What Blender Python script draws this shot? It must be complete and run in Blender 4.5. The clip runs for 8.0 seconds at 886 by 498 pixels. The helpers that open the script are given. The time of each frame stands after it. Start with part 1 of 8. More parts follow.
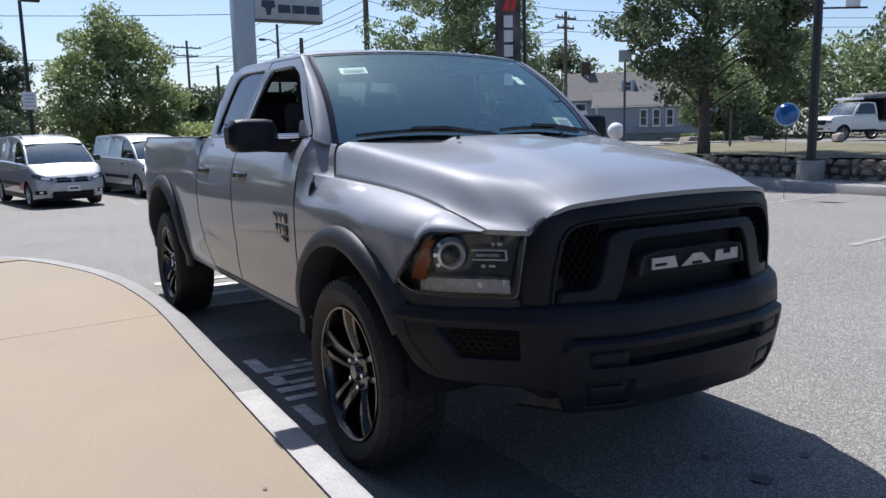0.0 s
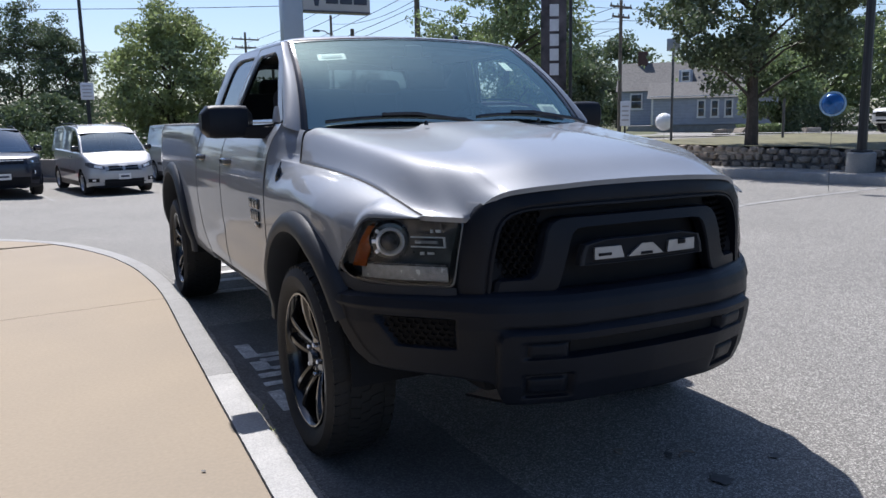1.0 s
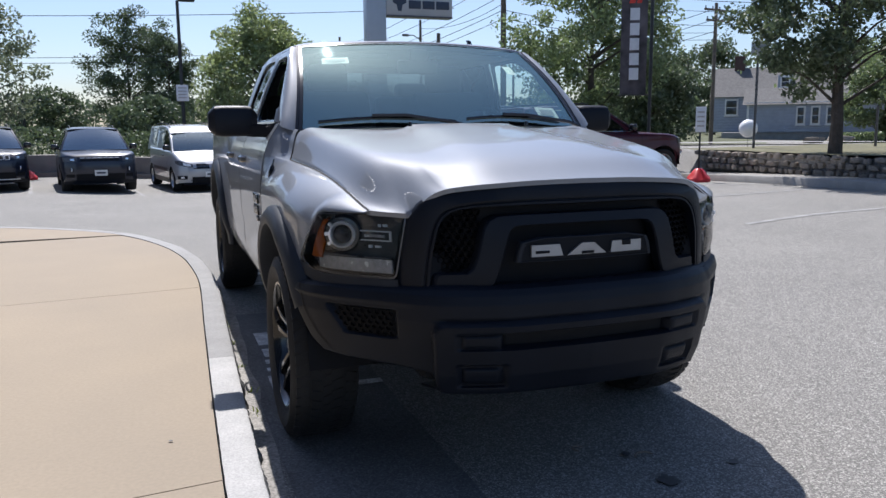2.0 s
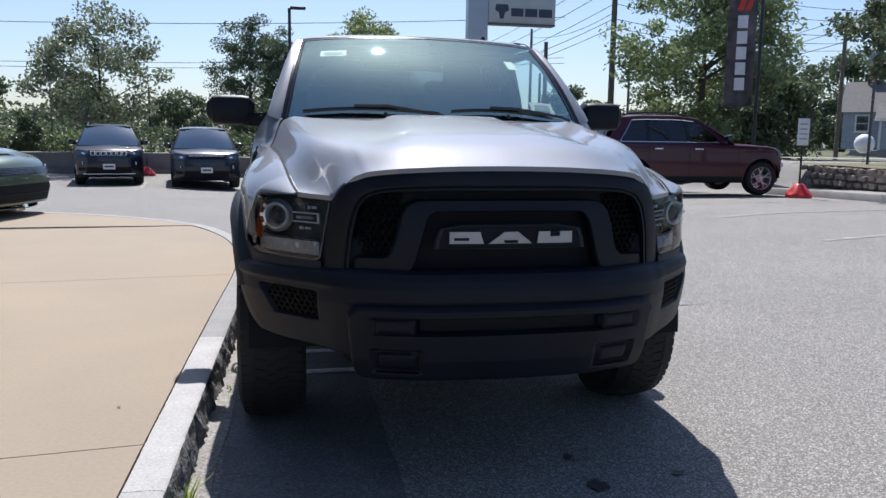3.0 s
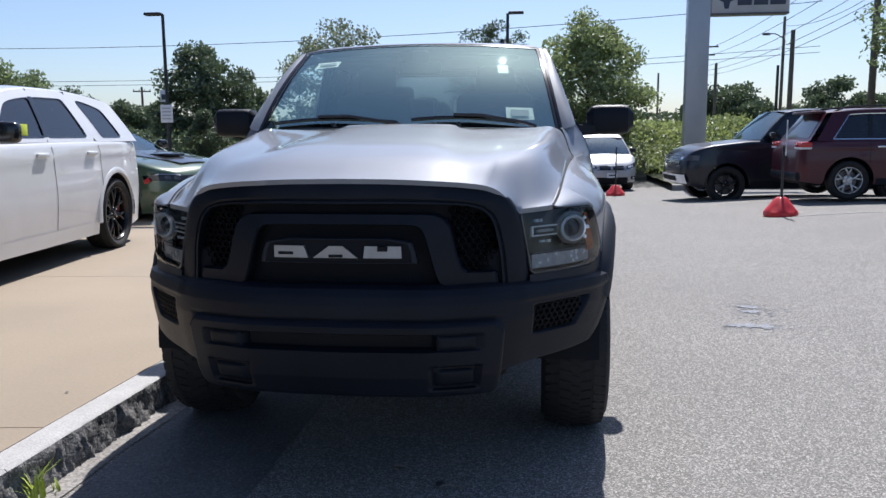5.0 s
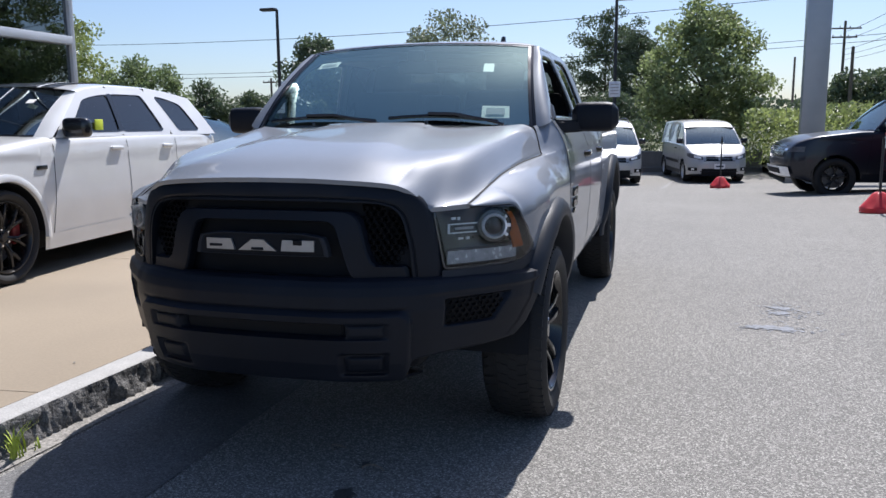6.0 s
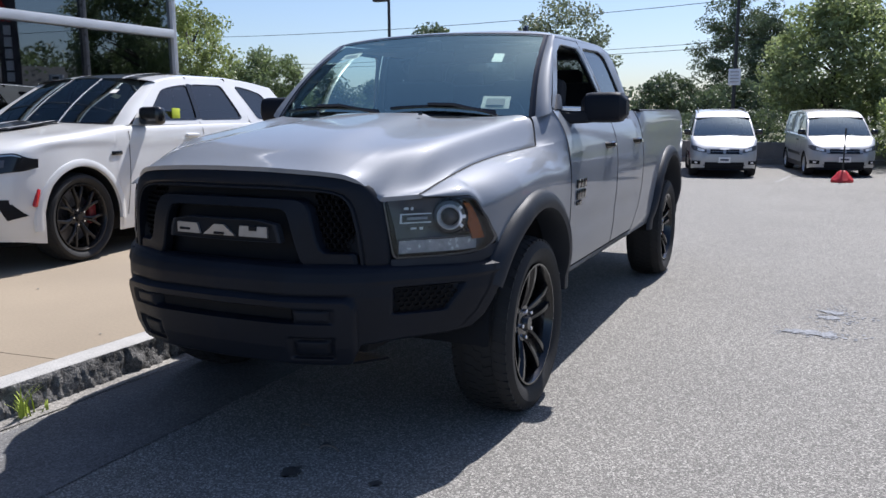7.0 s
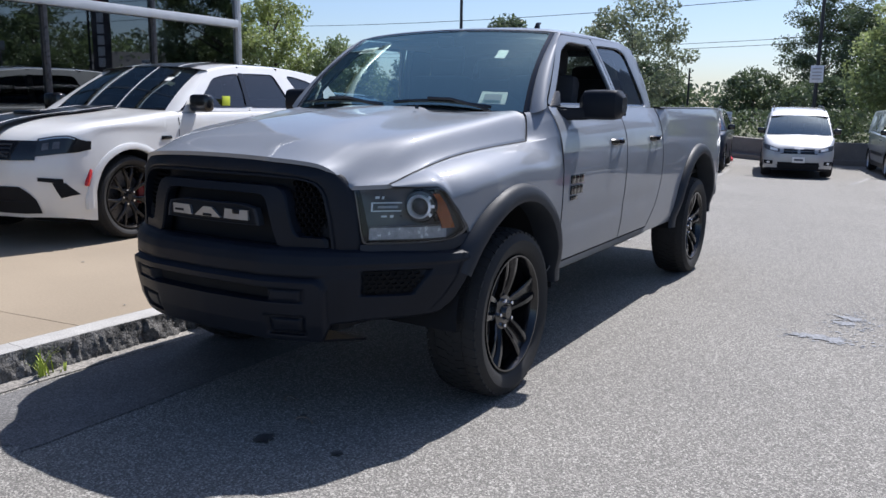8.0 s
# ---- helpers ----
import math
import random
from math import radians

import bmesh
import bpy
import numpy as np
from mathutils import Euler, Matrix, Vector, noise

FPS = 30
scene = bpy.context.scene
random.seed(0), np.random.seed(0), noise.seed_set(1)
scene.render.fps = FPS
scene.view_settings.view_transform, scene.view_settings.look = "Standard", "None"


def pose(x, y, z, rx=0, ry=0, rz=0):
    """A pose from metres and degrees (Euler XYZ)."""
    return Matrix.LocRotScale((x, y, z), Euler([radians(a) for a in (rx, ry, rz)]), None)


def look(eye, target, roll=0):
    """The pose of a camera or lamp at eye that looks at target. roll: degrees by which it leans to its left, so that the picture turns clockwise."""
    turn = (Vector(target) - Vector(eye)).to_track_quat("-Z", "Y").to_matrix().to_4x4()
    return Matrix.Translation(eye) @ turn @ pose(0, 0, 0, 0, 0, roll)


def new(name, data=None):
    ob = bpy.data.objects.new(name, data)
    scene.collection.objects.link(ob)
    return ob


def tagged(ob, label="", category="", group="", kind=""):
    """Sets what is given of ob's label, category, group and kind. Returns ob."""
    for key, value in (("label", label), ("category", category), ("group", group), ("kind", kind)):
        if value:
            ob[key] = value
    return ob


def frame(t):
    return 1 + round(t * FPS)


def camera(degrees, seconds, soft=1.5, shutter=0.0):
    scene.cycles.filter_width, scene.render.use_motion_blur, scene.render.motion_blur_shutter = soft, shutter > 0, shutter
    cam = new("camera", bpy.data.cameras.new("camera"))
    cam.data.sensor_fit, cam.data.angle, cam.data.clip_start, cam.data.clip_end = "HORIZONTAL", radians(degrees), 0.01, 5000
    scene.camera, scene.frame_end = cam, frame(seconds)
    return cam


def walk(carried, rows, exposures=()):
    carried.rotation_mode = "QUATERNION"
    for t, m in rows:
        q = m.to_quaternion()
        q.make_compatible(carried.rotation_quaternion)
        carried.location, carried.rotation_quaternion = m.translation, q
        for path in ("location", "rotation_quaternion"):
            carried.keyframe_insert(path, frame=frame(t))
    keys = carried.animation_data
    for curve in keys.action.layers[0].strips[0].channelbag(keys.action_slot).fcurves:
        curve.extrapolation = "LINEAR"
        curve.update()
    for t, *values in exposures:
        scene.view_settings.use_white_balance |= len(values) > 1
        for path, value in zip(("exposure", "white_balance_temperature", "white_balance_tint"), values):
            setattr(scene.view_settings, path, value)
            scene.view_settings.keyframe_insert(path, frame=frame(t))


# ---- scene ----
cam = camera(59.0, 8.0)
PATH = [
    (0, (-2.299, -3.006, 1.444), (-1.292, -1.306, 1.139), -1.3),
    (0.5, (-2.151, -3.069, 1.437), (-1.198, -1.339, 1.122), -1.3),
    (1, (-1.911, -3.171, 1.412), (-1.032, -1.404, 1.088), -1.2),
    (1.2, (-1.82, -3.232, 1.42), (-0.979, -1.447, 1.097), -1.2),
    (2.3, (-1.304, -3.565, 1.348), (-0.712, -1.679, 1.044), -0.1),
    (2.5, (-1.155, -3.579, 1.311), (-0.618, -1.676, 1.012), 0.2),
    (3, (-0.818, -3.7, 1.304), (-0.425, -1.76, 1.017), 0.8),
    (3.5, (-0.477, -3.775, 1.315), (-0.238, -1.81, 1.03), 1.1),
    (4, (-0.118, -3.731, 1.332), (-0.04, -1.753, 1.044), 0.8),
    (4.5, (0.281, -3.713, 1.341), (0.201, -1.736, 1.048), 0.6),
    (4.7, (0.445, -3.689, 1.34), (0.296, -1.715, 1.055), 0.1),
    (5.8, (1.318, -3.64, 1.383), (0.828, -1.726, 1.074), -0.5),
    (6, (1.478, -3.652, 1.39), (0.925, -1.756, 1.077), -0.5),
    (6.5, (1.807, -3.565, 1.385), (1.101, -1.722, 1.058), -0.6),
    (7, (2.116, -3.441, 1.395), (1.271, -1.66, 1.056), -0.3),
    (7.5, (2.406, -3.373, 1.392), (1.456, -1.648, 1.041), 0.3),
    (8, (2.586, -3.373, 1.414), (1.571, -1.688, 1.052), 0.9),
]
walk(cam, [(t, look(eye, target, roll)) for t, eye, target, roll in PATH])

# ---------------------------------------------------------------- sky and sun
SUN_DIR = Vector((0.08, 0.66, 1.0)).normalized()
world = bpy.data.worlds.new("sky")
scene.world = world
world.use_nodes = True
wn = world.node_tree
sky = wn.nodes.new("ShaderNodeTexSky")
sky.sky_type = "NISHITA"
sky.sun_disc = False
sky.sun_elevation = radians(56.4)
sky.sun_rotation = radians(6.9)
sky.altitude = 20
sky.air_density = 0.95
sky.dust_density = 1.0
sky.ozone_density = 3.2
wn.links.new(sky.outputs[0], wn.nodes["Background"].inputs[0])
wn.nodes["Background"].inputs[1].default_value = 0.088
sun_data = bpy.data.lights.new("sun", "SUN")
sun_data.energy = 4.6
sun_data.angle = radians(0.55)
sun_data.color = (1.0, 0.95, 0.87)
sun = new("sun", sun_data)
sun.matrix_world = look(SUN_DIR * 50, (0, 0, 0))
scene.view_settings.exposure = 0.55
scene.view_settings.use_white_balance = True
scene.view_settings.white_balance_temperature = 6030
scene.view_settings.white_balance_tint = 14


# ---------------------------------------------------------------- small tools
def cur(pts, x):
    """A smooth curve through (x, y) pairs, held level beyond the ends."""
    if x <= pts[0][0]:
        return pts[0][1]
    if x >= pts[-1][0]:
        return pts[-1][1]
    for i in range(len(pts) - 1):
        if x <= pts[i + 1][0]:
            break

    def slope(j):
        if j == 0 or j == len(pts) - 1:
            return 0.0 if len(pts) > 2 else (pts[-1][1] - pts[0][1]) / (pts[-1][0] - pts[0][0])
        d0 = (pts[j][1] - pts[j - 1][1]) / (pts[j][0] - pts[j - 1][0])
        d1 = (pts[j + 1][1] - pts[j][1]) / (pts[j + 1][0] - pts[j][0])
        return 0.0 if d0 * d1 <= 0 else 2 * d0 * d1 / (d0 + d1)

    h = pts[i + 1][0] - pts[i][0]
    t = (x - pts[i][0]) / h
    m0, m1 = slope(i), slope(i + 1)
    if i == 0:
        m0 = 1.5 * (pts[1][1] - pts[0][1]) / h - m1 / 2
    if i == len(pts) - 2:
        m1 = 1.5 * (pts[-1][1] - pts[-2][1]) / h - m0 / 2
    return ((2 * t ** 3 - 3 * t * t + 1) * pts[i][1] + (t ** 3 - 2 * t * t + t) * h * m0
            + (3 * t * t - 2 * t ** 3) * pts[i + 1][1] + (t ** 3 - t * t) * h * m1)


def lin(pts, x):
    return float(np.interp(x, [p[0] for p in pts], [p[1] for p in pts]))


def mix(a, b, t):
    return a + (b - a) * t


def smooth(t):
    t = min(1.0, max(0.0, t))
    return t * t * (3 - 2 * t)


def finish(name, bm, material, parent=None, label="", sharp=35, m=None):
    """Link a bmesh as one mesh object."""
    if m is not None:
        bm.transform(m)
    bmesh.ops.remove_doubles(bm, verts=bm.verts, dist=0.00005)
    bmesh.ops.recalc_face_normals(bm, faces=bm.faces)
    me = bpy.data.meshes.new(name)
    bm.to_mesh(me)
    bm.free()
    me.polygons.foreach_set("use_smooth", [True] * len(me.polygons))
    me.set_sharp_from_angle(angle=radians(sharp))
    for mt in (material if isinstance(material, (list, tuple)) else [material]):
        me.materials.append(mt)
    ob = new(name, me)
    if parent is not None:
        ob.parent = parent
    if label:
        ob["label"] = label
    return ob


def part(name, bm, material, parent, label="", sharp=35, m=None):
    return finish(name, bm, material, parent, label, sharp, m)


def thing(name, m, label, category, group="", kind=""):
    """An empty at a thing's base."""
    ob = new(name)
    ob.empty_display_size = 0.2
    ob.matrix_basis = m
    return tagged(ob, label, category, group, kind)


def grid(bm, f, nu, nv):
    vs = [[bm.verts.new(f(i / nu, j / nv)) for j in range(nv + 1)] for i in range(nu + 1)]
    for i in range(nu):
        for j in range(nv):
            try:
                bm.faces.new((vs[i][j], vs[i + 1][j], vs[i + 1][j + 1], vs[i][j + 1]))
            except ValueError:
                pass
    return vs


def sheet(f, nu, nv, thick=0.0):
    bm = bmesh.new()
    grid(bm, f, nu, nv)
    if isinstance(thick, tuple):
        bmesh.ops.remove_doubles(bm, verts=bm.verts, dist=0.00005)
        out = bmesh.ops.extrude_edge_only(bm, edges=[e for e in bm.edges if e.is_boundary])
        bmesh.ops.translate(bm, vec=thick, verts=[v for v in out["geom"] if isinstance(v, bmesh.types.BMVert)])
    elif thick:
        bmesh.ops.remove_doubles(bm, verts=bm.verts, dist=0.00005)
        bmesh.ops.recalc_face_normals(bm, faces=bm.faces)
        bmesh.ops.solidify(bm, geom=bm.faces[:], thickness=thick)
    return bm


def block(bm, c, size, bevel=0.0, m=None, seg=2):
    """A box with rounded edges."""
    r = bmesh.ops.create_cube(bm, size=1, matrix=Matrix.Translation(c) @ Matrix.Diagonal((*size, 1)))
    vs = r["verts"]
    if bevel:
        es = list({e for v in vs for e in v.link_edges})
        out = bmesh.ops.bevel(bm, geom=es, offset=bevel, segments=seg, profile=0.5, affect="EDGES")
        vs = list({v for f in out["faces"] for v in f.verts} | {v for v in vs if v.is_valid})
    if m is not None:
        bmesh.ops.transform(bm, matrix=m, verts=vs)
    return vs


def solid(c, size, bevel=0.01, m=None, seg=2):
    bm = bmesh.new()
    block(bm, c, size, bevel, m, seg)
    return bm


def lathe(bm, prof, n, m=None):
    """Turn (radius, x) pairs about the x axis."""
    rings = []
    for r, x in prof:
        rings.append([bm.verts.new((x, r * math.cos(a), r * math.sin(a))) for a in (2 * math.pi * k / n for k in range(n))])
    for a, b in zip(rings, rings[1:]):
        for k in range(n):
            bm.faces.new((a[k], a[(k + 1) % n], b[(k + 1) % n], b[k]))
    if m is not None:
        bmesh.ops.transform(bm, matrix=m, verts=[v for r in rings for v in r])
    return rings


def loft(bm, loops, caps=True, closed=True):
    rows = [[bm.verts.new(p) for p in lp] for lp in loops]
    n = len(rows[0])
    for a, b in zip(rows, rows[1:]):
        for k in range(n if closed else n - 1):
            bm.faces.new((a[k], a[(k + 1) % n], b[(k + 1) % n], b[k]))
    if caps:
        bm.faces.new(rows[0])
        bm.faces.new(rows[-1])
    return rows


def tube(bm, pts, rad, n=8, caps=True):
    """A round bar along points; rad is one radius or one for each point."""
    pts = [Vector(p) for p in pts]
    rads = rad if isinstance(rad, (list, tuple)) else [rad] * len(pts)
    rows, side = [], None
    for i, p in enumerate(pts):
        d = (pts[min(i + 1, len(pts) - 1)] - pts[max(i - 1, 0)]).normalized()
        if side is None:
            side = d.orthogonal().normalized()
        side = (side - d * side.dot(d)).normalized()
        up = d.cross(side)
        rows.append([p + rads[i] * (math.cos(2 * math.pi * k / n) * side + math.sin(2 * math.pi * k / n) * up) for k in range(n)])
    loft(bm, rows, caps)


def rounded(pts, r, n=4):
    """A polygon with its corners rounded."""
    out = []
    pts = [Vector(p) for p in pts]
    for i, p in enumerate(pts):
        a, b = pts[i - 1] - p, pts[(i + 1) % len(pts)] - p
        d = min(r, a.length * 0.45, b.length * 0.45)
        a, b = p + a.normalized() * d, p + b.normalized() * d
        for k in range(n + 1):
            t = k / n
            q = (1 - t) ** 2 * a + 2 * t * (1 - t) * p + t * t * b
            out.append((q.x, q.y))
    return out


# ---------------------------------------------------------------- materials
def mat(name, base, rough=0.5, metal=0.0, coat=0.0, vary=0.1, scale=8.0, fine=0.0, fine_scale=120.0, bump=0.0, bump_scale=60.0,
        rvary=0.1, spec=0.5, tint=None, island=False, obj=False, sub=0.0, grain=0.0, grain_scale=140.0):
    m = bpy.data.materials.new(name)
    m.use_nodes = True
    nt = m.node_tree
    L, N = nt.links.new, nt.nodes.new
    p = nt.nodes["Principled BSDF"]
    p.inputs["Roughness"].default_value = rough
    p.inputs["Metallic"].default_value = metal
    p.inputs["Specular IOR Level"].default_value = spec
    if coat:
        p.inputs["Coat Weight"].default_value = coat
        p.inputs["Coat Roughness"].default_value = 0.03
    tc = N("ShaderNodeTexCoord")
    n1 = N("ShaderNodeTexNoise")
    n1.inputs["Scale"].default_value = scale
    n1.inputs["Detail"].default_value = 6
    L(tc.outputs["Object"], n1.inputs["Vector"])
    ramp = N("ShaderNodeValToRGB")
    lo = [max(0, c * (1 - vary)) for c in base]
    hi = [min(1, c * (1 + vary)) for c in (tint or base)]
    ramp.color_ramp.elements[0].color, ramp.color_ramp.elements[1].color = (*lo, 1), (*hi, 1)
    ramp.color_ramp.elements[0].position, ramp.color_ramp.elements[1].position = 0.3, 0.7
    L(n1.outputs["Fac"], ramp.inputs["Fac"])
    out = ramp.outputs["Color"]

    def times(col, fac, a, b):
        mr = N("ShaderNodeMapRange")
        mr.inputs["To Min"].default_value, mr.inputs["To Max"].default_value = a, b
        L(fac, mr.inputs["Value"])
        mx = N("ShaderNodeMix")
        mx.data_type, mx.blend_type = "RGBA", "MULTIPLY"
        mx.inputs["Factor"].default_value = 1.0
        L(col, mx.inputs["A"])
        L(mr.outputs["Result"], mx.inputs["B"])
        return mx.outputs["Result"]

    if fine:
        n2 = N("ShaderNodeTexNoise")
        n2.inputs["Scale"].default_value = fine_scale
        n2.inputs["Detail"].default_value = 3
        L(tc.outputs["Object"], n2.inputs["Vector"])
        mr0 = N("ShaderNodeMapRange")
        mr0.inputs["From Min"].default_value, mr0.inputs["From Max"].default_value = 0.3, 0.7
        L(n2.outputs["Fac"], mr0.inputs["Value"])
        out = times(out, mr0.outputs["Result"], 1 - fine, 1 + fine)
    if grain:
        # single pale and dark stones in the surface
        vo = N("ShaderNodeTexVoronoi")
        vo.inputs["Scale"].default_value = grain_scale
        L(tc.outputs["Object"], vo.inputs["Vector"])
        sp = N("ShaderNodeSeparateColor")
        L(vo.outputs["Color"], sp.inputs["Color"])
        pw = N("ShaderNodeMath")
        pw.operation = "POWER"
        pw.inputs[1].default_value = 2.5
        L(sp.outputs[0], pw.inputs[0])
        out = times(out, pw.outputs[0], 1 - grain * 0.40, 1 + grain)
    if island:
        g = N("ShaderNodeNewGeometry")
        out = times(out, g.outputs["Random Per Island"], 0.6, 1.4)
    if obj:
        oi = N("ShaderNodeObjectInfo")
        out = times(out, oi.outputs["Random"], 0.75, 1.25)
    L(out, p.inputs["Base Color"])
    if rvary:
        mr = N("ShaderNodeMapRange")
        mr.inputs["To Min"].default_value = max(0.02, rough - rvary)
        mr.inputs["To Max"].default_value = min(1, rough + rvary)
        L(n1.outputs["Fac"], mr.inputs["Value"])
        L(mr.outputs["Result"], p.inputs["Roughness"])
    if bump:
        n3 = N("ShaderNodeTexNoise")
        n3.inputs["Scale"].default_value = bump_scale
        n3.inputs["Detail"].default_value = 4
        L(tc.outputs["Object"], n3.inputs["Vector"])
        b = N("ShaderNodeBump")
        b.inputs["Strength"].default_value = bump
        b.inputs["Distance"].default_value = 0.01
        L(n3.outputs["Fac"], b.inputs["Height"])
        L(b.outputs["Normal"], p.inputs["Normal"])
    if sub:
        p.inputs["Transmission Weight"].default_value = 0.0
        p.inputs["Subsurface Weight"].default_value = sub
    return m


def glass(name, tint, clear=0.9, gloss=1.0, ior=1.55):
    """A thin pane: tinted, with a mirror gloss by Fresnel."""
    m = bpy.data.materials.new(name)
    m.use_nodes = True
    nt = m.node_tree
    nt.nodes.clear()
    N, L = nt.nodes.new, nt.links.new
    out, mx = N("ShaderNodeOutputMaterial"), N("ShaderNodeMixShader")
    tr, gl, fr = N("ShaderNodeBsdfTransparent"), N("ShaderNodeBsdfGlossy"), N("ShaderNodeFresnel")
    tr.inputs["Color"].default_value = (*[c * clear for c in tint], 1)
    gl.inputs["Roughness"].default_value = 0.015
    gl.inputs["Color"].default_value = (*gloss, 1) if isinstance(gloss, tuple) else (gloss, gloss, gloss, 1)
    fr.inputs["IOR"].default_value = ior
    L(fr.outputs[0], mx.inputs[0])
    L(tr.outputs[0], mx.inputs[1])
    L(gl.outputs[0], mx.inputs[2])
    L(mx.outputs[0], out.inputs["Surface"])
    return m


def paint(name, base, metal=0.0, rough=0.35, flake=0.0, coat=1.0):
    """Clear-coated car paint with fine flake and a thin film of dust."""
    return mat(name, base, rough, metal, coat, vary=0.05, scale=2.5, fine=flake, fine_scale=900, rvary=0.05, bump=0.01, bump_scale=3)


M_SILVER = paint("silver_grey_metallic_paint", (0.200, 0.219, 0.251), 0.07, 0.52, 0.20, 0.72)
M_SILVER.node_tree.nodes["Principled BSDF"].inputs["Coat IOR"].default_value = 1.62
M_SILVER.node_tree.nodes["Principled BSDF"].inputs["Specular IOR Level"].default_value = 0.22
M_SILVER.node_tree.nodes["Principled BSDF"].inputs["Coat Roughness"].default_value = 0.05
M_PLASTIC = mat("grained_black_plastic", (0.0085, 0.0112, 0.0180), 0.45, spec=0.20, vary=0.15, scale=5, fine=0.12, fine_scale=300, bump=0.12, bump_scale=420, rvary=0.08)
M_FLARE = mat("dark_grey_flare_plastic", (0.024, 0.028, 0.036), 0.5, spec=0.20, vary=0.15, scale=6, bump=0.08, bump_scale=500)
M_GLOSSBLACK = mat("gloss_black", (0.007, 0.007, 0.008), 0.16, coat=0.35, vary=0.2, scale=8, rvary=0.05)
M_DARK = mat("shadow_black", (0.008, 0.009, 0.012), 0.8, spec=0.3, vary=0.3, scale=4)
M_RUBBER = mat("tyre_rubber", (0.0135, 0.0135, 0.0142), 0.75, vary=0.25, scale=9, fine=0.15, fine_scale=80, bump=0.15, bump_scale=200)
M_CHROME = mat("bright_chrome", (0.75, 0.75, 0.77), 0.12, 1.0, vary=0.05, scale=20, rvary=0.05)
M_BRUSHED = mat("brushed_silver_trim", (0.50, 0.51, 0.53), 0.34, 0.85, vary=0.08, scale=20)
M_EMBLEM = mat("satin_silver_emblem", (0.34, 0.35, 0.37), 0.38, 0.7, vary=0.08, scale=20)
M_LAMPLENS = glass("lamp_lens", (0.92, 0.94, 0.95), 0.95, 0.75, 1.5)
M_AMBER = mat("amber_reflector", (0.40, 0.088, 0.012), 0.2, coat=0.5, vary=0.25, scale=60, bump=0.3, bump_scale=150)
M_RED = mat("red_reflector", (0.45, 0.012, 0.012), 0.2, coat=0.5, vary=0.2, scale=60)
M_LIGHTBAR = mat("clear_lamp_reflector", (0.52, 0.53, 0.55), 0.25, 0.4, vary=0.2, scale=40, bump=0.5, bump_scale=180)
M_LAMPGREY = mat("smoked_lamp_housing", (0.10, 0.10, 0.11), 0.3, 0.4, vary=0.3, scale=20)
M_LAMPBODY = mat("black_lamp_housing", (0.075, 0.077, 0.084), 0.22, 0.4, coat=0.3, vary=0.3, scale=20)
M_PROJ = mat("bright_projector_ring", (0.92, 0.93, 0.95), 0.25, 0.0, vary=0.05, scale=30)
M_RING = mat("satin_chrome_ring", (0.85, 0.86, 0.88), 0.2, 0.15, vary=0.08, scale=30)
M_WS = glass("windscreen_glass", (0.66, 0.84, 0.84), 0.98, (0.74, 1.0, 0.93), 4.2)
M_SIDEGLASS = glass("privacy_glass", (0.16, 0.18, 0.19), 0.9)
M_CARGLASS = glass("far_car_glass", (0.12, 0.14, 0.15), 0.8, 1.0, 1.8)
M_CARSCREEN = glass("far_car_windscreen", (0.34, 0.38, 0.40), 0.9, (0.85, 1.0, 1.0), 3.6)
M_SKYSCREEN = glass("bright_car_windscreen", (0.34, 0.38, 0.40), 0.9, (0.92, 1.0, 1.0), 5.5)
M_CABIN = mat("dark_grey_cabin", (0.035, 0.036, 0.04), 0.7, vary=0.2, scale=10, bump=0.1, bump_scale=200)
M_SEAT = mat("black_cloth_seat", (0.04, 0.04, 0.045), 0.9, vary=0.2, scale=14, bump=0.2, bump_scale=300)
M_LINER = mat("grey_headliner", (0.32, 0.32, 0.31), 0.95, vary=0.1, scale=10)
M_PAPER = mat("white_paper", (0.82, 0.80, 0.76), 0.7, vary=0.05, scale=30)
M_PRINT = mat("grey_print", (0.40, 0.38, 0.38), 0.7, vary=0.1, scale=30)
M_PLATE = mat("licence_plate_white", (0.72, 0.73, 0.74), 0.4, vary=0.1, scale=20)
M_HONEY = mat("dull_black_mesh", (0.004, 0.004, 0.005), 0.7, spec=0.2, vary=0.2, scale=30)


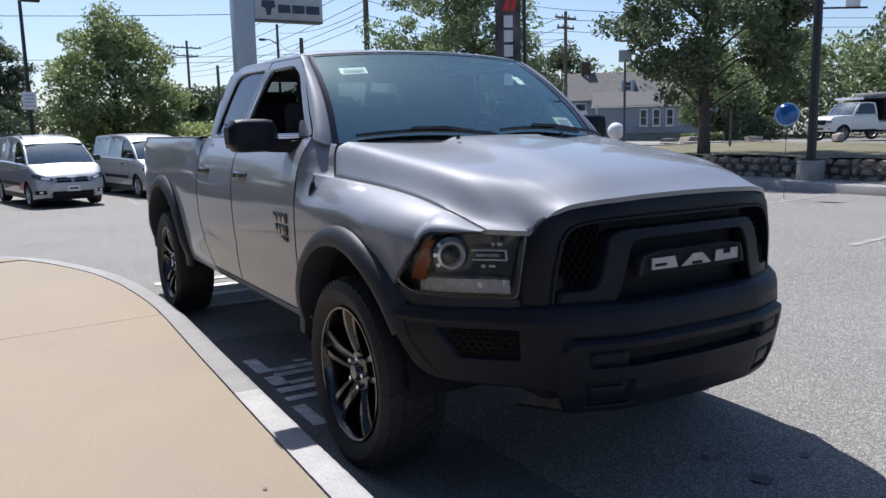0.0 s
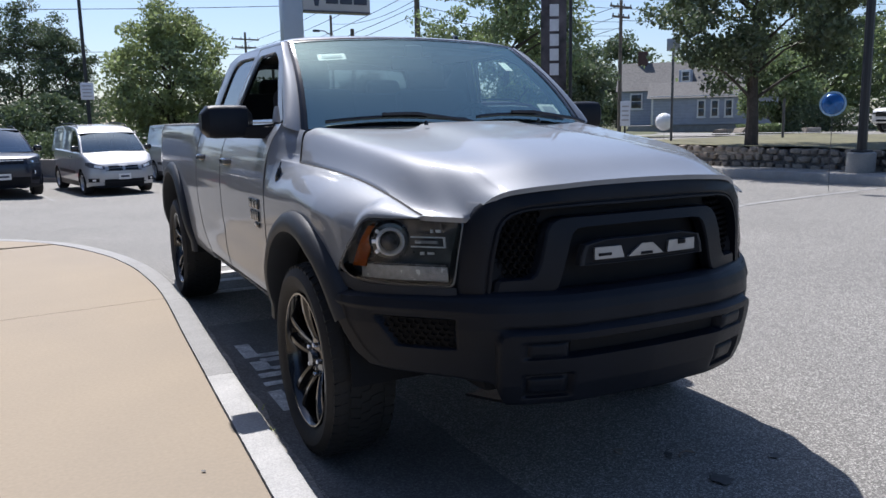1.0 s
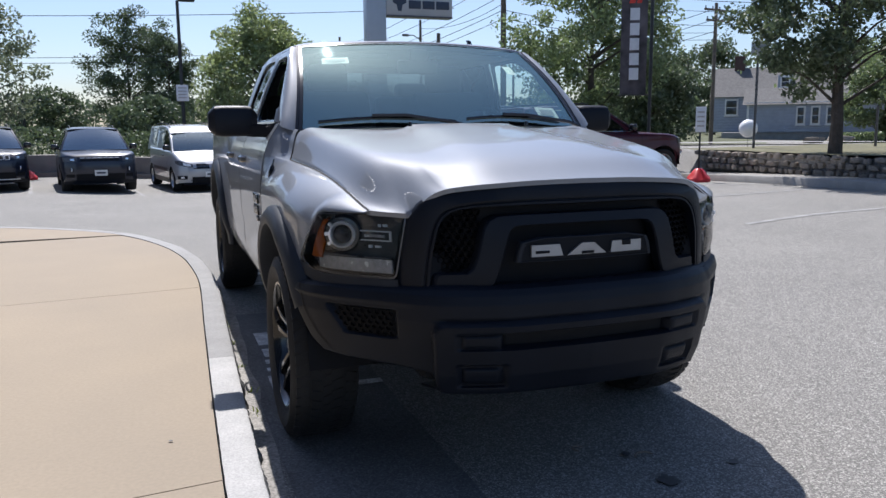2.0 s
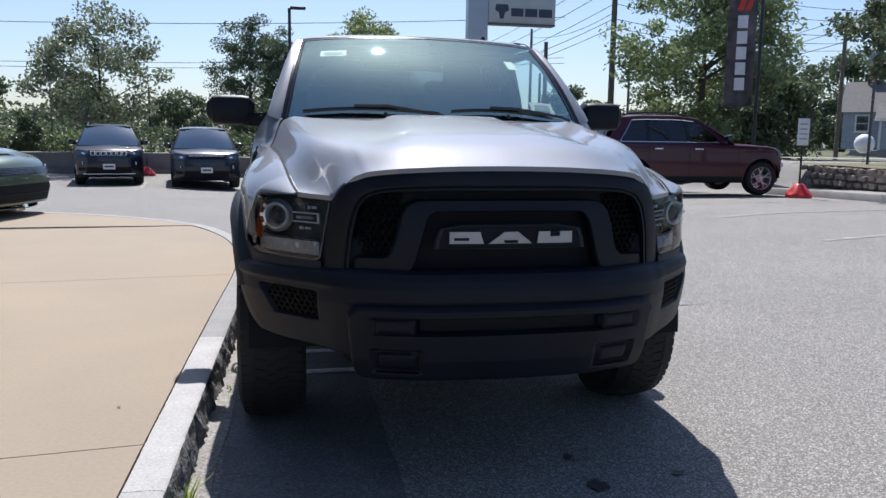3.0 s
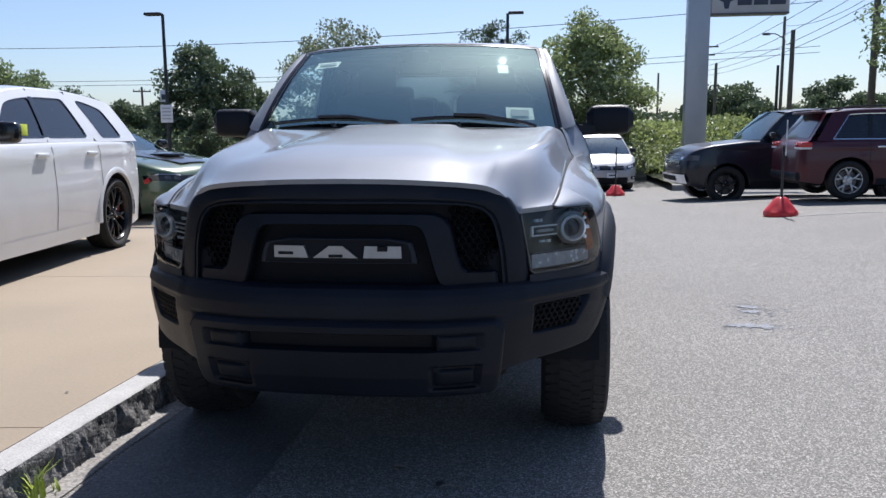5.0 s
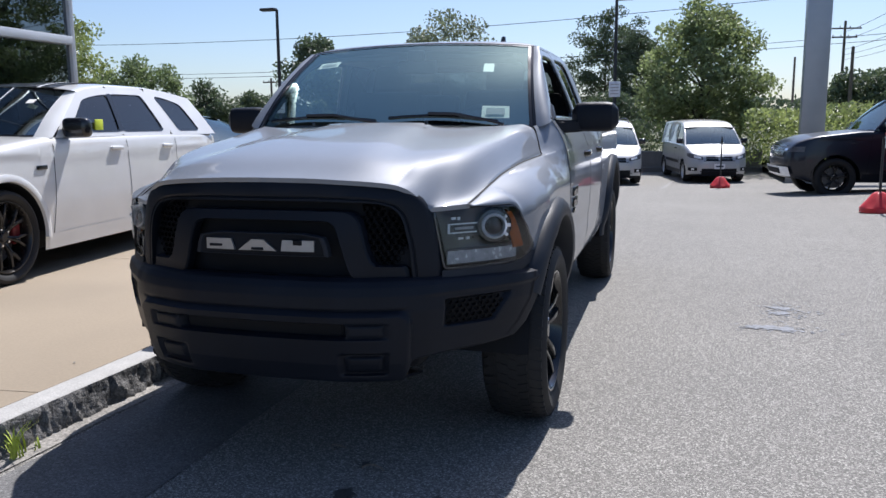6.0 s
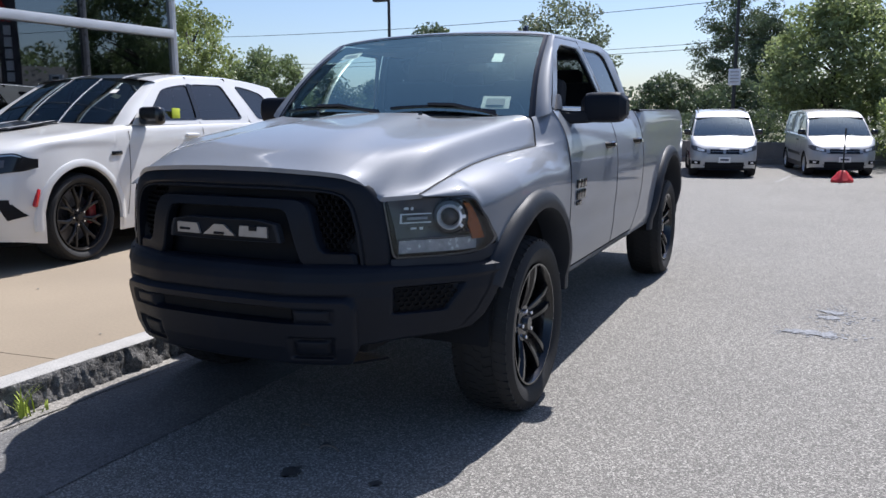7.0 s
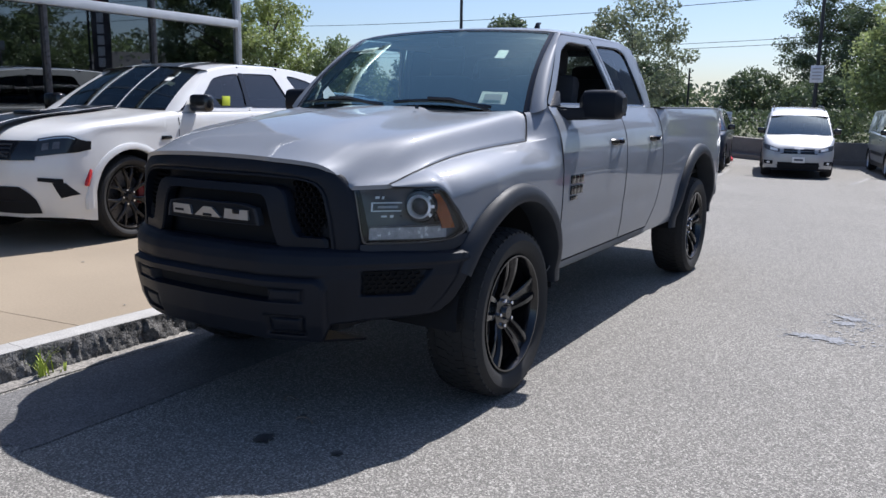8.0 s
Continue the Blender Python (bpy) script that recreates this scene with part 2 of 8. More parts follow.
# ---------------------------------------------------------------- wheels
def build_wheel(parent, r, w, rim_r, spokes, style, rim_mat, side, pos, lugs=True, name="wheel", caliper=None):
    """A wheel at pos under parent; side +1 has its face towards +x."""
    hub = new(name)
    hub.empty_display_size = 0.1
    hub.parent = parent
    hub.matrix_basis = pose(*pos) @ Matrix.Diagonal((side, 1, 1, 1))
    h = w / 2
    bm = bmesh.new()
    sw = 0.014
    lathe(bm, [(rim_r - 0.006, h - 0.045), (rim_r + 0.004, h - 0.018), (rim_r + 0.02, h - 0.004), (mix(rim_r, r, 0.35), h + sw - 0.004),
               (mix(rim_r, r, 0.6), h + sw), (mix(rim_r, r, 0.64), h + sw - 0.004), (mix(rim_r, r, 0.8), h + 0.002), (r - 0.016, h - 0.012),
               (r - 0.005, h - 0.03), (r - 0.002, h * 0.45), (r, 0), (r - 0.002, -h * 0.45), (r - 0.005, -h + 0.03), (r - 0.016, -h + 0.012),
               (mix(rim_r, r, 0.6), -h - sw), (rim_r - 0.006, -h + 0.045)], 56)
    if lugs:
        n = 54
        for k in range(n):
            for row, (xa, xb, sk) in enumerate(((h - 0.055, h - 0.004, 0.5), (h - 0.115, h - 0.065, -0.4), (-0.022, 0.022, 0.3), (-h + 0.065, -h + 0.115, 0.4), (-h + 0.004, -h + 0.055, -0.5))):
                a = 2 * math.pi * (k + 0.5 * (row % 2)) / n
                da = 2 * math.pi / n * 0.34
                vs = []
                for x, o in ((xa, -sk), (xb, sk)):
                    for q in (-1, 1):
                        for rr in (r - 0.012, r + (0.003 if 0 < row < 4 else 0.001)):
                            ang = a + q * da + o * da
                            rr2 = rr - (0.012 if abs(x) > h - 0.01 else 0)
                            vs.append(bm.verts.new((x, rr2 * math.cos(ang), rr2 * math.sin(ang))))
                for f in ((1, 3, 7, 5), (0, 1, 5, 4), (2, 6, 7, 3), (0, 2, 3, 1), (4, 5, 7, 6)):
                    bm.faces.new([vs[i] for i in f])
    tagged(part("tyre", bm, M_RUBBER, hub, sharp=40), kind="stuff" if lugs else "")
    bm = bmesh.new()
    lathe(bm, [(rim_r + 0.004, h - 0.012), (rim_r + 0.002, h - 0.004), (rim_r - 0.006, h - 0.004), (rim_r - 0.014, h - 0.016), (rim_r - 0.022, h - 0.05),
               (rim_r - 0.03, h - 0.12), (rim_r - 0.03, -h + 0.03), (rim_r, -h + 0.02)], 56)
    part("rim", bm, rim_mat, hub)
    bm = bmesh.new()
    lathe(bm, [(0.001, h - 0.14), (rim_r - 0.06, h - 0.14), (rim_r - 0.06, h - 0.16), (0.001, h - 0.16)], 32)
    part("brake_disc", bm, M_LAMPGREY, hub)
    face = h - 0.035
    for k in range(spokes):
        bm = bmesh.new()
        if style == "wide":
            # a broad spoke with a sunk middle and raised borders
            secs = []
            for t in np.linspace(0, 1, 7):
                rr = mix(0.055, rim_r - 0.010, t)
                half = mix(0.036, 0.066, t ** 0.8)
                x0 = face + 0.016 * math.sin(t * math.pi * 0.9) - 0.035 * (1 - t) + 0.012 * t
                dip = 0.028 * smooth(t / 0.25) * (1 - 0.3 * smooth((t - 0.8) / 0.2))
                secs.append([(x0 - 0.035, rr, -half), (x0 - 0.004, rr, -half), (x0, rr, -half * 0.86), (x0 - 0.003, rr, -half * 0.56), (x0 - dip, rr, -half * 0.40),
                             (x0 - dip, rr, half * 0.40), (x0 - 0.003, rr, half * 0.56), (x0, rr, half * 0.86), (x0 - 0.004, rr, half), (x0 - 0.035, rr, half)])
            loft(bm, secs)
        elif style == "split":
            for q in (-1, 1):
                secs = []
                for t in np.linspace(0, 1, 7):
                    rr = mix(0.05, rim_r - 0.010, t)
                    c = q * 0.05 * smooth((t - 0.25) / 0.75)
                    half = mix(0.018, 0.012, t)
                    x0 = face + 0.012 * math.sin(t * math.pi) - 0.02 * (1 - t)
                    secs.append([(x0 - 0.03, rr, c - half), (x0 - 0.004, rr, c - half), (x0, rr, c - half * 0.6), (x0, rr, c + half * 0.6), (x0 - 0.004, rr, c + half), (x0 - 0.03, rr, c + half)])
                loft(bm, secs)
        else:
            secs = []
            for t in np.linspace(0, 1, 5):
                rr = mix(0.05, rim_r - 0.008, t)
                half = mix(0.022, 0.018, t)
                x0 = face - 0.02 * (1 - t)
                secs.append([(x0 - 0.03, rr, -half), (x0, rr, -half * 0.7), (x0, rr, half * 0.7), (x0 - 0.03, rr, half)])
            loft(bm, secs)
        part("spoke", bm, rim_mat, hub, m=pose(0, 0, 0, 360 * k / spokes + 90))
    bm = bmesh.new()
    lathe(bm, [(0.001, face + 0.002), (0.030, face + 0.002), (0.034, face - 0.004), (0.040, face - 0.02), (0.085, face - 0.026), (0.092, face - 0.06), (0.001, face - 0.07)], 28)
    part("hub_cap", bm, rim_mat, hub)
    for k in range(5):
        a = 2 * math.pi * (k + 0.5) / 5
        bm = bmesh.new()
        lathe(bm, [(0.001, face - 0.004), (0.0085, face - 0.004), (0.011, face - 0.008), (0.011, face - 0.03)], 8, Matrix.Translation((0, 0.066 * math.cos(a), 0.066 * math.sin(a))))
        part("wheel_nut", bm, M_CHROME, hub)
    if caliper:
        part("brake_caliper", solid((h - 0.10, 0.0, 0.0), (0.05, 0.09, 0.20), 0.02, pose(0, rim_r * 0.68, 0.02)), caliper, hub)
    return hub


# ---------------------------------------------------------------- the pickup
TRUCK = thing("pickup_truck", pose(-0.022, 0, 0), "silver-grey four-door pickup truck with black plastic nose, parked beside the kerb", "pickup truck")

# half width against height, along the cab and along the bed
PROF_CAB = [(0.40, 0.885), (0.50, 0.925), (0.58, 0.955), (0.70, 0.972), (0.88, 0.984), (1.04, 0.986), (1.12, 0.982), (1.18, 0.975), (1.26, 0.958), (1.34, 0.925), (1.40, 0.885), (1.44, 0.86)]
PROF_BED = [(0.40, 0.885), (0.50, 0.925), (0.58, 0.955), (0.70, 0.972), (0.88, 0.982), (1.04, 0.985), (1.18, 0.980), (1.28, 0.974), (1.36, 0.966), (1.405, 0.950), (1.43, 0.93)]
PLAN = [(-0.985, 0.0), (-0.975, 0.25), (-0.945, 0.42), (-0.905, 0.54), (-0.865, 0.62), (-0.80, 0.705), (-0.70, 0.80), (-0.60, 0.878), (-0.50, 0.930), (-0.40, 0.960), (-0.25, 0.980), (-0.05, 1.0)]


def side_x(y, z):
    a, b = cur(PROF_CAB, z), cur(PROF_BED, z)
    x = mix(a, b, smooth((y - 2.3) / 0.3))
    # a shallow crease along the doors
    x -= 0.006 * math.exp(-((z - 0.80) / 0.05) ** 2) * smooth((y - 0.5) / 0.3) * smooth((2.4 - y) / 0.3)
    if y > 4.1:
        x -= 0.05 * smooth((y - 4.1) / 0.55) ** 2
    if y < 0:
        x = min(x, cur(PLAN, y))
    return x


def arch(y, yc, zc, r, low):
    d = r * r - (y - yc) ** 2
    return max(low, zc + math.sqrt(d)) if d > 0 else low


# seam between bonnet and fender: y, half width, height
SEAM = [(-0.90, 0.690, 1.050), (-0.73, 0.755, 1.087), (-0.60, 0.780, 1.125), (-0.45, 0.795, 1.158), (-0.30, 0.808, 1.184), (-0.05, 0.828, 1.210), (0.20, 0.854, 1.227), (0.33, 0.868, 1.235), (0.45, 0.912, 1.248), (0.5625, 0.957, 1.262)]
EDGE_X = [(a, b) for a, b, c in SEAM]
EDGE_Z = [(a, c) for a, b, c in SEAM]
# shoulder of the bonnet, and the foot of the wall below it
SHOULDER = [(-0.95, 0.560, 1.120), (-0.86, 0.600, 1.158), (-0.77, 0.632, 1.194), (-0.60, 0.672, 1.241), (-0.38, 0.715, 1.280), (0.05, 0.764, 1.332), (0.30, 0.788, 1.365), (0.44, 0.799, 1.380)]
SH_X = [(a, b) for a, b, c in SHOULDER]
SH_Z = [(a, c) for a, b, c in SHOULDER]
LAMP_TOP = [(-0.90, 1.082), (-0.575, 1.077), (-0.545, 1.062), (-0.415, 0.890), (-0.39, 0.80)]


def for_sides(f):
    for s in (-1, 1):
        f(s)


def fender_point(y, v):
    """A point of the fender's skin at half width; v runs from the wheel opening up to the seam."""
    low = lin(LAMP_TOP, y) if y < -0.405 else arch(y, 0.02, 0.45, 0.535, 0.50)
    xe, ze = cur(EDGE_X, y), cur(EDGE_Z, y)
    low = min(low, ze - 0.004)
    zs = max(low + 0.002, min(ze - 0.13, 1.10))
    if v < 0.45:
        z = mix(low, zs, v / 0.45)
        return Vector((max(side_x(y, z), xe + 0.001), y, z))
    a = (v - 0.45) / 0.55 * math.pi / 2
    x0 = max(side_x(y, zs), xe + 0.001)
    x = xe + (x0 - xe) * math.cos(a) ** 0.9
    z = zs + (ze - zs) * mix(math.sin(a), 1 - math.cos(a) ** 0.9, 0.30)
    # towards the door the shelf gives way to a plain tumblehome
    k = smooth((y - 0.05) / 0.42)
    t = (v - 0.45) / 0.55
    return Vector((mix(x, x0 + (xe - x0) * t ** 1.25, k), y, mix(z, mix(zs, ze, t), k)))


def fender(s):
    def f(u, v):
        p = fender_point(mix(-0.730, 0.5625, u), v)
        return Vector((s * p.x, p.y, p.z))

    part("fender", sheet(f, 100, 28, (-s * 0.014, 0, 0)), M_SILVER, TRUCK, sharp=60)


def rear_cut(z):
    return lin([(0.50, 2.20), (0.60, 2.25), (0.72, 2.37), (0.90, 2.455), (1.05, 2.47), (1.25, 2.45), (1.42, 2.43)], z)


def mid_cut(z):
    return lin([(0.50, 1.60), (0.9, 1.62), (1.42, 1.66)], z)


def front_cut(z):
    return 0.5665


def doors(s):
    for a, b, gap in ((front_cut, mid_cut, "front"), (mid_cut, rear_cut, "rear")):
        def f(u, v):
            z = mix(0.565, 1.415, v)
            y = mix(a(z) + 0.004, b(z) - 0.004, u)
            return Vector((s * side_x(y, z), y, z))

        d = part("door", sheet(f, 26, 26, (-s * 0.016, 0, 0)), M_SILVER, TRUCK, "silver " + gap + " door")
        hy = 1.45 if gap == "front" else 2.26
        hx = side_x(hy, 1.20)
        bm = bmesh.new()
        secs = []
        for t in np.linspace(-1, 1, 9):
            bow = 0.042 * (1 - t ** 4) + 0.006
            hh = 0.022 * (1 - 0.25 * t * t)
            secs.append([(s * (hx - 0.012 + bow - 0.014), hy + 0.112 * t, 1.205 - hh), (s * (hx - 0.012 + bow), hy + 0.112 * t, 1.205 - hh * 0.5), (s * (hx - 0.012 + bow), hy + 0.112 * t, 1.205 + hh * 0.6), (s * (hx - 0.012 + bow - 0.014), hy + 0.112 * t, 1.205 + hh)])
        loft(bm, secs)
        part("door_handle", bm, M_GLOSSBLACK, d, "black door handle")
        bm = bmesh.new()
        rings = []
        for rr, dx in ((1.0, 0.002), (0.85, -0.004), (0.5, -0.010), (0.02, -0.012)):
            rings.append([(s * (side_x(hy, 1.19) + dx + 0.002), hy + 0.085 * rr * math.cos(q), 1.19 + 0.034 * rr * math.sin(q)) for q in np.linspace(0, 2 * math.pi, 21)[:-1]])
        loft(bm, rings, caps=False)
        part("handle_cup", bm, M_SILVER, d)
    for k, cutline in enumerate((front_cut, mid_cut, rear_cut)):
        part("door_gap", sheet(lambda u, v: (lambda z: Vector((s * (side_x(cutline(z), z) + 0.0012), cutline(z) + mix(-0.0055, 0.0055, u), z)))(mix(0.57, 1.41, v)), 1, 40), M_DARK, TRUCK)
    part("door_gap", sheet(lambda u, v: (lambda y: Vector((s * (side_x(y, 0.566) + 0.0012), y, mix(0.560, 0.570, v))))(mix(0.57, 2.22, u)), 30, 1), M_DARK, TRUCK)
    # sill under the doors
    prof = [(0.562, -0.004), (0.555, 0.0), (0.53, -0.006), (0.50, -0.02), (0.47, -0.05), (0.455, -0.10), (0.455, -0.20)]

    def g(u, v):
        y = mix(0.50, 2.36, u)
        z, dx = prof[round(v * (len(prof) - 1))]
        return Vector((s * (side_x(y, z) + dx), y, z))

    part("sill", sheet(g, 24, 6), M_SILVER, TRUCK)


def bedside(s):
    def f(u, v):
        yn = mix(2.46, 4.62, u)
        low = arch(yn, 3.569, 0.47, 0.60, 0.52)
        z = mix(low, 1.412, v)
        y = yn + (rear_cut(z) + 0.006 - 2.46) * (1 - smooth(u / 0.15)) if u < 0.15 else yn
        return Vector((s * side_x(y, z), y, z))

    bed = part("bed_side", sheet(f, 90, 18, (-s * 0.014, 0, 0)), M_SILVER, TRUCK)

    def cap(u, v):
        y = mix(2.47, 4.62, u)
        prof = [(0.945, 1.408), (0.942, 1.420), (0.93, 1.425), (0.885, 1.425), (0.875, 1.41), (0.872, 1.38)]
        x, z = prof[round(v * 5)]
        return Vector((s * (x - (0.05 * smooth((y - 4.1) / 0.55) ** 2 if y > 4.1 else 0)), y, z))

    part("rail_cap", sheet(cap, 30, 5), M_PLASTIC, bed, "black plastic rail cap")

    def inner(u, v):
        return Vector((s * 0.868, mix(2.48, 4.58, u), mix(0.85, 1.40, v)))

    part("bed_inner_wall", sheet(inner, 4, 2), M_DARK, bed)
    # tail lamp
    bm = bmesh.new()
    loft(bm, [[(s * (x - i), 4.44 + 0.001 + y, z) for x, y in ((0.945, 0.0), (0.935, 0.13), (0.90, 0.185), (0.75, 0.185), (0.75, 0.0))] for z, i in ((0.90, 0.012), (0.93, 0.0), (1.27, 0.0), (1.30, 0.012))])
    part("tail_lamp", bm, M_RED, TRUCK)


def flare(s, yc, zc, r0, r1, a0, a1, stretch):
    """The wide plastic lip round a wheel opening."""
    def f(u, v):
        a = radians(mix(a0, a1, u))
        grow = 1 + stretch * max(0, -math.sin(a) + 0.35) * (1 if math.cos(a) < 0 else 0.75)
        prof = [(0.0, -0.10), (0.0, 0.020), (0.06, 0.042), (0.35, 0.048), (0.75, 0.036), (0.95, 0.018), (1.0, -0.004)]
        t, dx = prof[round(v * 6)]
        r = mix(r0, r1 * grow, t) if t > 0 else r0
        y, z = yc + r * math.cos(a), zc + r * math.sin(a)
        z = max(z, 0.47)
        return Vector((s * (side_x(y, max(z, 0.55)) + dx * (0.6 + 0.4 * smooth((z - 0.45) / 0.3))), y, z))

    part("wheel_flare", sheet(f, 60, 6), M_FLARE, TRUCK, "dark grey plastic wheel-arch flare", sharp=50)

    def liner(u, v):
        a = radians(mix(-2, 182, u))
        return Vector((s * mix(0.95, 0.55, v), yc + (r0 + 0.01) * math.cos(a), zc + (r0 + 0.01) * math.sin(a)))

    part("wheel_well", sheet(liner, 36, 4), M_DARK, TRUCK)


for_sides(fender)
for_sides(doors)
for_sides(bedside)
for s in (-1, 1):
    flare(s, 0.02, 0.45, 0.510, 0.600, -12, 154, 0.06)
    flare(s, 3.569, 0.47, 0.565, 0.655, -10, 196, 0.12)

# bonnet: dome, two ridges and rolled shoulders
HOOD_MID = [(-0.965, 1.190), (-0.93, 1.222), (-0.86, 1.248), (-0.70, 1.287), (-0.45, 1.330), (-0.10, 1.372), (0.18, 1.400), (0.36, 1.412)]


NOSE_Y = [(0.0, -0.972), (0.3, -0.962), (0.45, -0.928), (0.55, -0.884), (0.60, -0.853), (0.626, -0.834), (0.70, -0.774), (0.757, -0.730)]
NOSE_Z = [(0.0, 1.198), (0.17, 1.196), (0.36, 1.188), (0.50, 1.174), (0.551, 1.157), (0.588, 1.128), (0.611, 1.098), (0.626, 1.081), (0.70, 1.084), (0.757, 1.088)]
BACK_Y = [(0.0, 0.245), (0.40, 0.282), (0.65, 0.352), (0.765, 0.425), (0.80, 0.432), (0.868, 0.330)]


def hood_back(x):
    return cur(BACK_Y, abs(x))


def hood_z(x, y):
    """Height of the bonnet: dome, ridge, shelf, shoulder, wall and flare down to the seam."""
    zc = cur(HOOD_MID, y)
    xs, zs = cur(SH_X, y), cur(SH_Z, y)
    xe, ze = cur(EDGE_X, y), cur(EDGE_Z, y)
    fade = smooth((y + 0.93) / 0.45)
    xr = mix(0.34, 0.26, smooth((y + 0.85) / 0.9))
    gap = xe - xs
    return cur([(0.0, zc), (xr - 0.10, zc - 0.002), (xr, zc - 0.006), (xr + 0.075, mix(zc - 0.012, zc - 0.030, fade)),
                (xs - 0.060, zs + 0.012), (xs, zs - 0.010), (xs + 0.30 * gap, mix(zs, ze, 0.36)), (xs + 0.55 * gap, mix(zs, ze, 0.70)), (xs + 0.75 * gap, mix(zs, ze, 0.88)), (xe + 0.001, ze)], x)


def hood(u, v):
    q = u * 2 - 1
    k = lin([(0, 0), (0.45, 0.68), (1, 1)], abs(q))
    # v = 0 at the nose
    ys = mix(-0.730, 0.330, v)
    x = k * (cur(EDGE_X, ys) - 0.0065)
    y = mix(cur(NOSE_Y, k * 0.757), hood_back(k * 0.868), v)
    z = hood_z(x, max(y, -0.93))
    nose = cur(NOSE_Z, k * 0.757)
    roll = mix(0.14, 0.26, smooth((k - 0.62) / 0.2))
    if v < roll:
        z = mix(nose, z, math.sin(v / roll * math.pi / 2))
    return Vector((math.copysign(x, q), y, z))


bm = bmesh.new()
grid(bm, hood, 120, 64)
inner = [v for v in bm.verts if not v.is_boundary]
for _ in range(24):
    bmesh.ops.smooth_vert(bm, verts=inner, factor=0.5, use_axis_x=False, use_axis_y=False, use_axis_z=True)
rim = bmesh.ops.extrude_edge_only(bm, edges=[e for e in bm.edges if e.is_boundary])
bmesh.ops.translate(bm, vec=(0, 0.004, -0.018), verts=[v for v in rim["geom"] if isinstance(v, bmesh.types.BMVert)])
HOOD = part("bonnet", bm, M_SILVER, TRUCK, "silver bonnet with raised centre and two ridges", sharp=60)
for s in (-1, 1):
    def gap_line(u, v):
        if u < 0.86:
            y = mix(-0.730, 0.332, u / 0.86)
            return Vector((s * (cur(EDGE_X, y) + mix(-0.0075, 0.0015, v)), y, cur(EDGE_Z, y) + mix(0.0035, 0.001, v)))
        t = (u - 0.86) / 0.14
        x = mix(0.868, 0.800, t)
        y = hood_back(x)
        return Vector((s * (x + mix(-0.001, 0.0015, v)), y + mix(-0.0005, 0.0045, v), hood_z(x, y) + 0.0015))
    part("bonnet_gap", sheet(gap_line, 90, 1), M_DARK, HOOD)
    bm = bmesh.new()
    lathe(bm, [(0.001, 0.012), (0.007, 0.010), (0.010, 0.002), (0.010, -0.01)], 10, pose(s * 0.31, 0.15, 1.402, 0, -90, 0))
    part("washer_nozzle", bm, M_GLOSSBLACK, HOOD)

# cowl under the windscreen
WS_LOW_Y = [(0.0, 0.300), (0.4, 0.335), (0.65, 0.40), (0.80, 0.475)]
WS_TOP_Y = [(0.0, 0.965), (0.4, 0.985), (0.70, 1.045)]


def windscreen(u, v):
    q = u * 2 - 1
    x = q * mix(0.800, 0.685, v)
    y0, y1 = cur(WS_LOW_Y, abs(x)), cur(WS_TOP_Y, abs(x))
    z0, z1 = 1.385 - 0.012 * q * q, 1.868 - 0.028 * q * q
    bow = math.sin(v * math.pi)
    return Vector((x, mix(y0, y1, v) - 0.035 * bow, mix(z0, z1, v) + 0.015 * bow))


def cowl(u, v):
    x = (u * 2 - 1) * 0.79
    return Vector((x, mix(hood_back(x) - 0.05, cur(WS_LOW_Y, abs(x)) + 0.03, v), mix(1.362, 1.386, v) - 0.03 * smooth((abs(x) - 0.66) / 0.13)))


part("cowl_panel", sheet(cowl, 24, 3), M_PLASTIC, TRUCK, "black plastic cowl panel")
ws = part("windscreen", sheet(windscreen, 28, 16), M_WS, TRUCK, "large clear windscreen reflecting the sky")
ws.visible_shadow = False


def ws_frame(u, v):
    """The black edge of the glass, all round, just outside it."""
    a = u * 4
    k = int(min(a, 3.999))
    t = a - k
    w = 0.012 * v
    cu, cv = [(t, 0), (1, t), (1 - t, 1), (0, 1 - t)][k]
    p = windscreen(mix(0.0 + w, 1 - w, cu), mix(0.0 + 1.2 * w, 1 - 1.2 * w, cv))
    return p + Vector((0, -0.003, 0.003))


part("windscreen_seal", sheet(ws_frame, 96, 1), M_GLOSSBLACK, ws)
# papers behind the glass
def on_glass(u0, u1, v0, v1, off=0.006):
    return sheet(lambda u, v: windscreen(mix(u0, u1, u), mix(v0, v1, v)) + Vector((0, off, -off)), 4, 2)


st = part("window_sticker", on_glass(0.085, 0.185, 0.74, 0.82), M_PAPER, ws, "white paper sticker inside the glass")
part("printed_line", on_glass(0.098, 0.172, 0.765, 0.795, 0.003), M_PRINT, st)
st = part("window_sticker", on_glass(0.835, 0.925, 0.10, 0.225), M_PAPER, ws, "white price sheet behind the glass")
part("printed_line", on_glass(0.85, 0.91, 0.13, 0.195, 0.003), M_PRINT, st)
part("window_sticker", on_glass(0.82, 0.86, 0.62, 0.73), M_PAPER, ws, "small white sticker inside the glass")

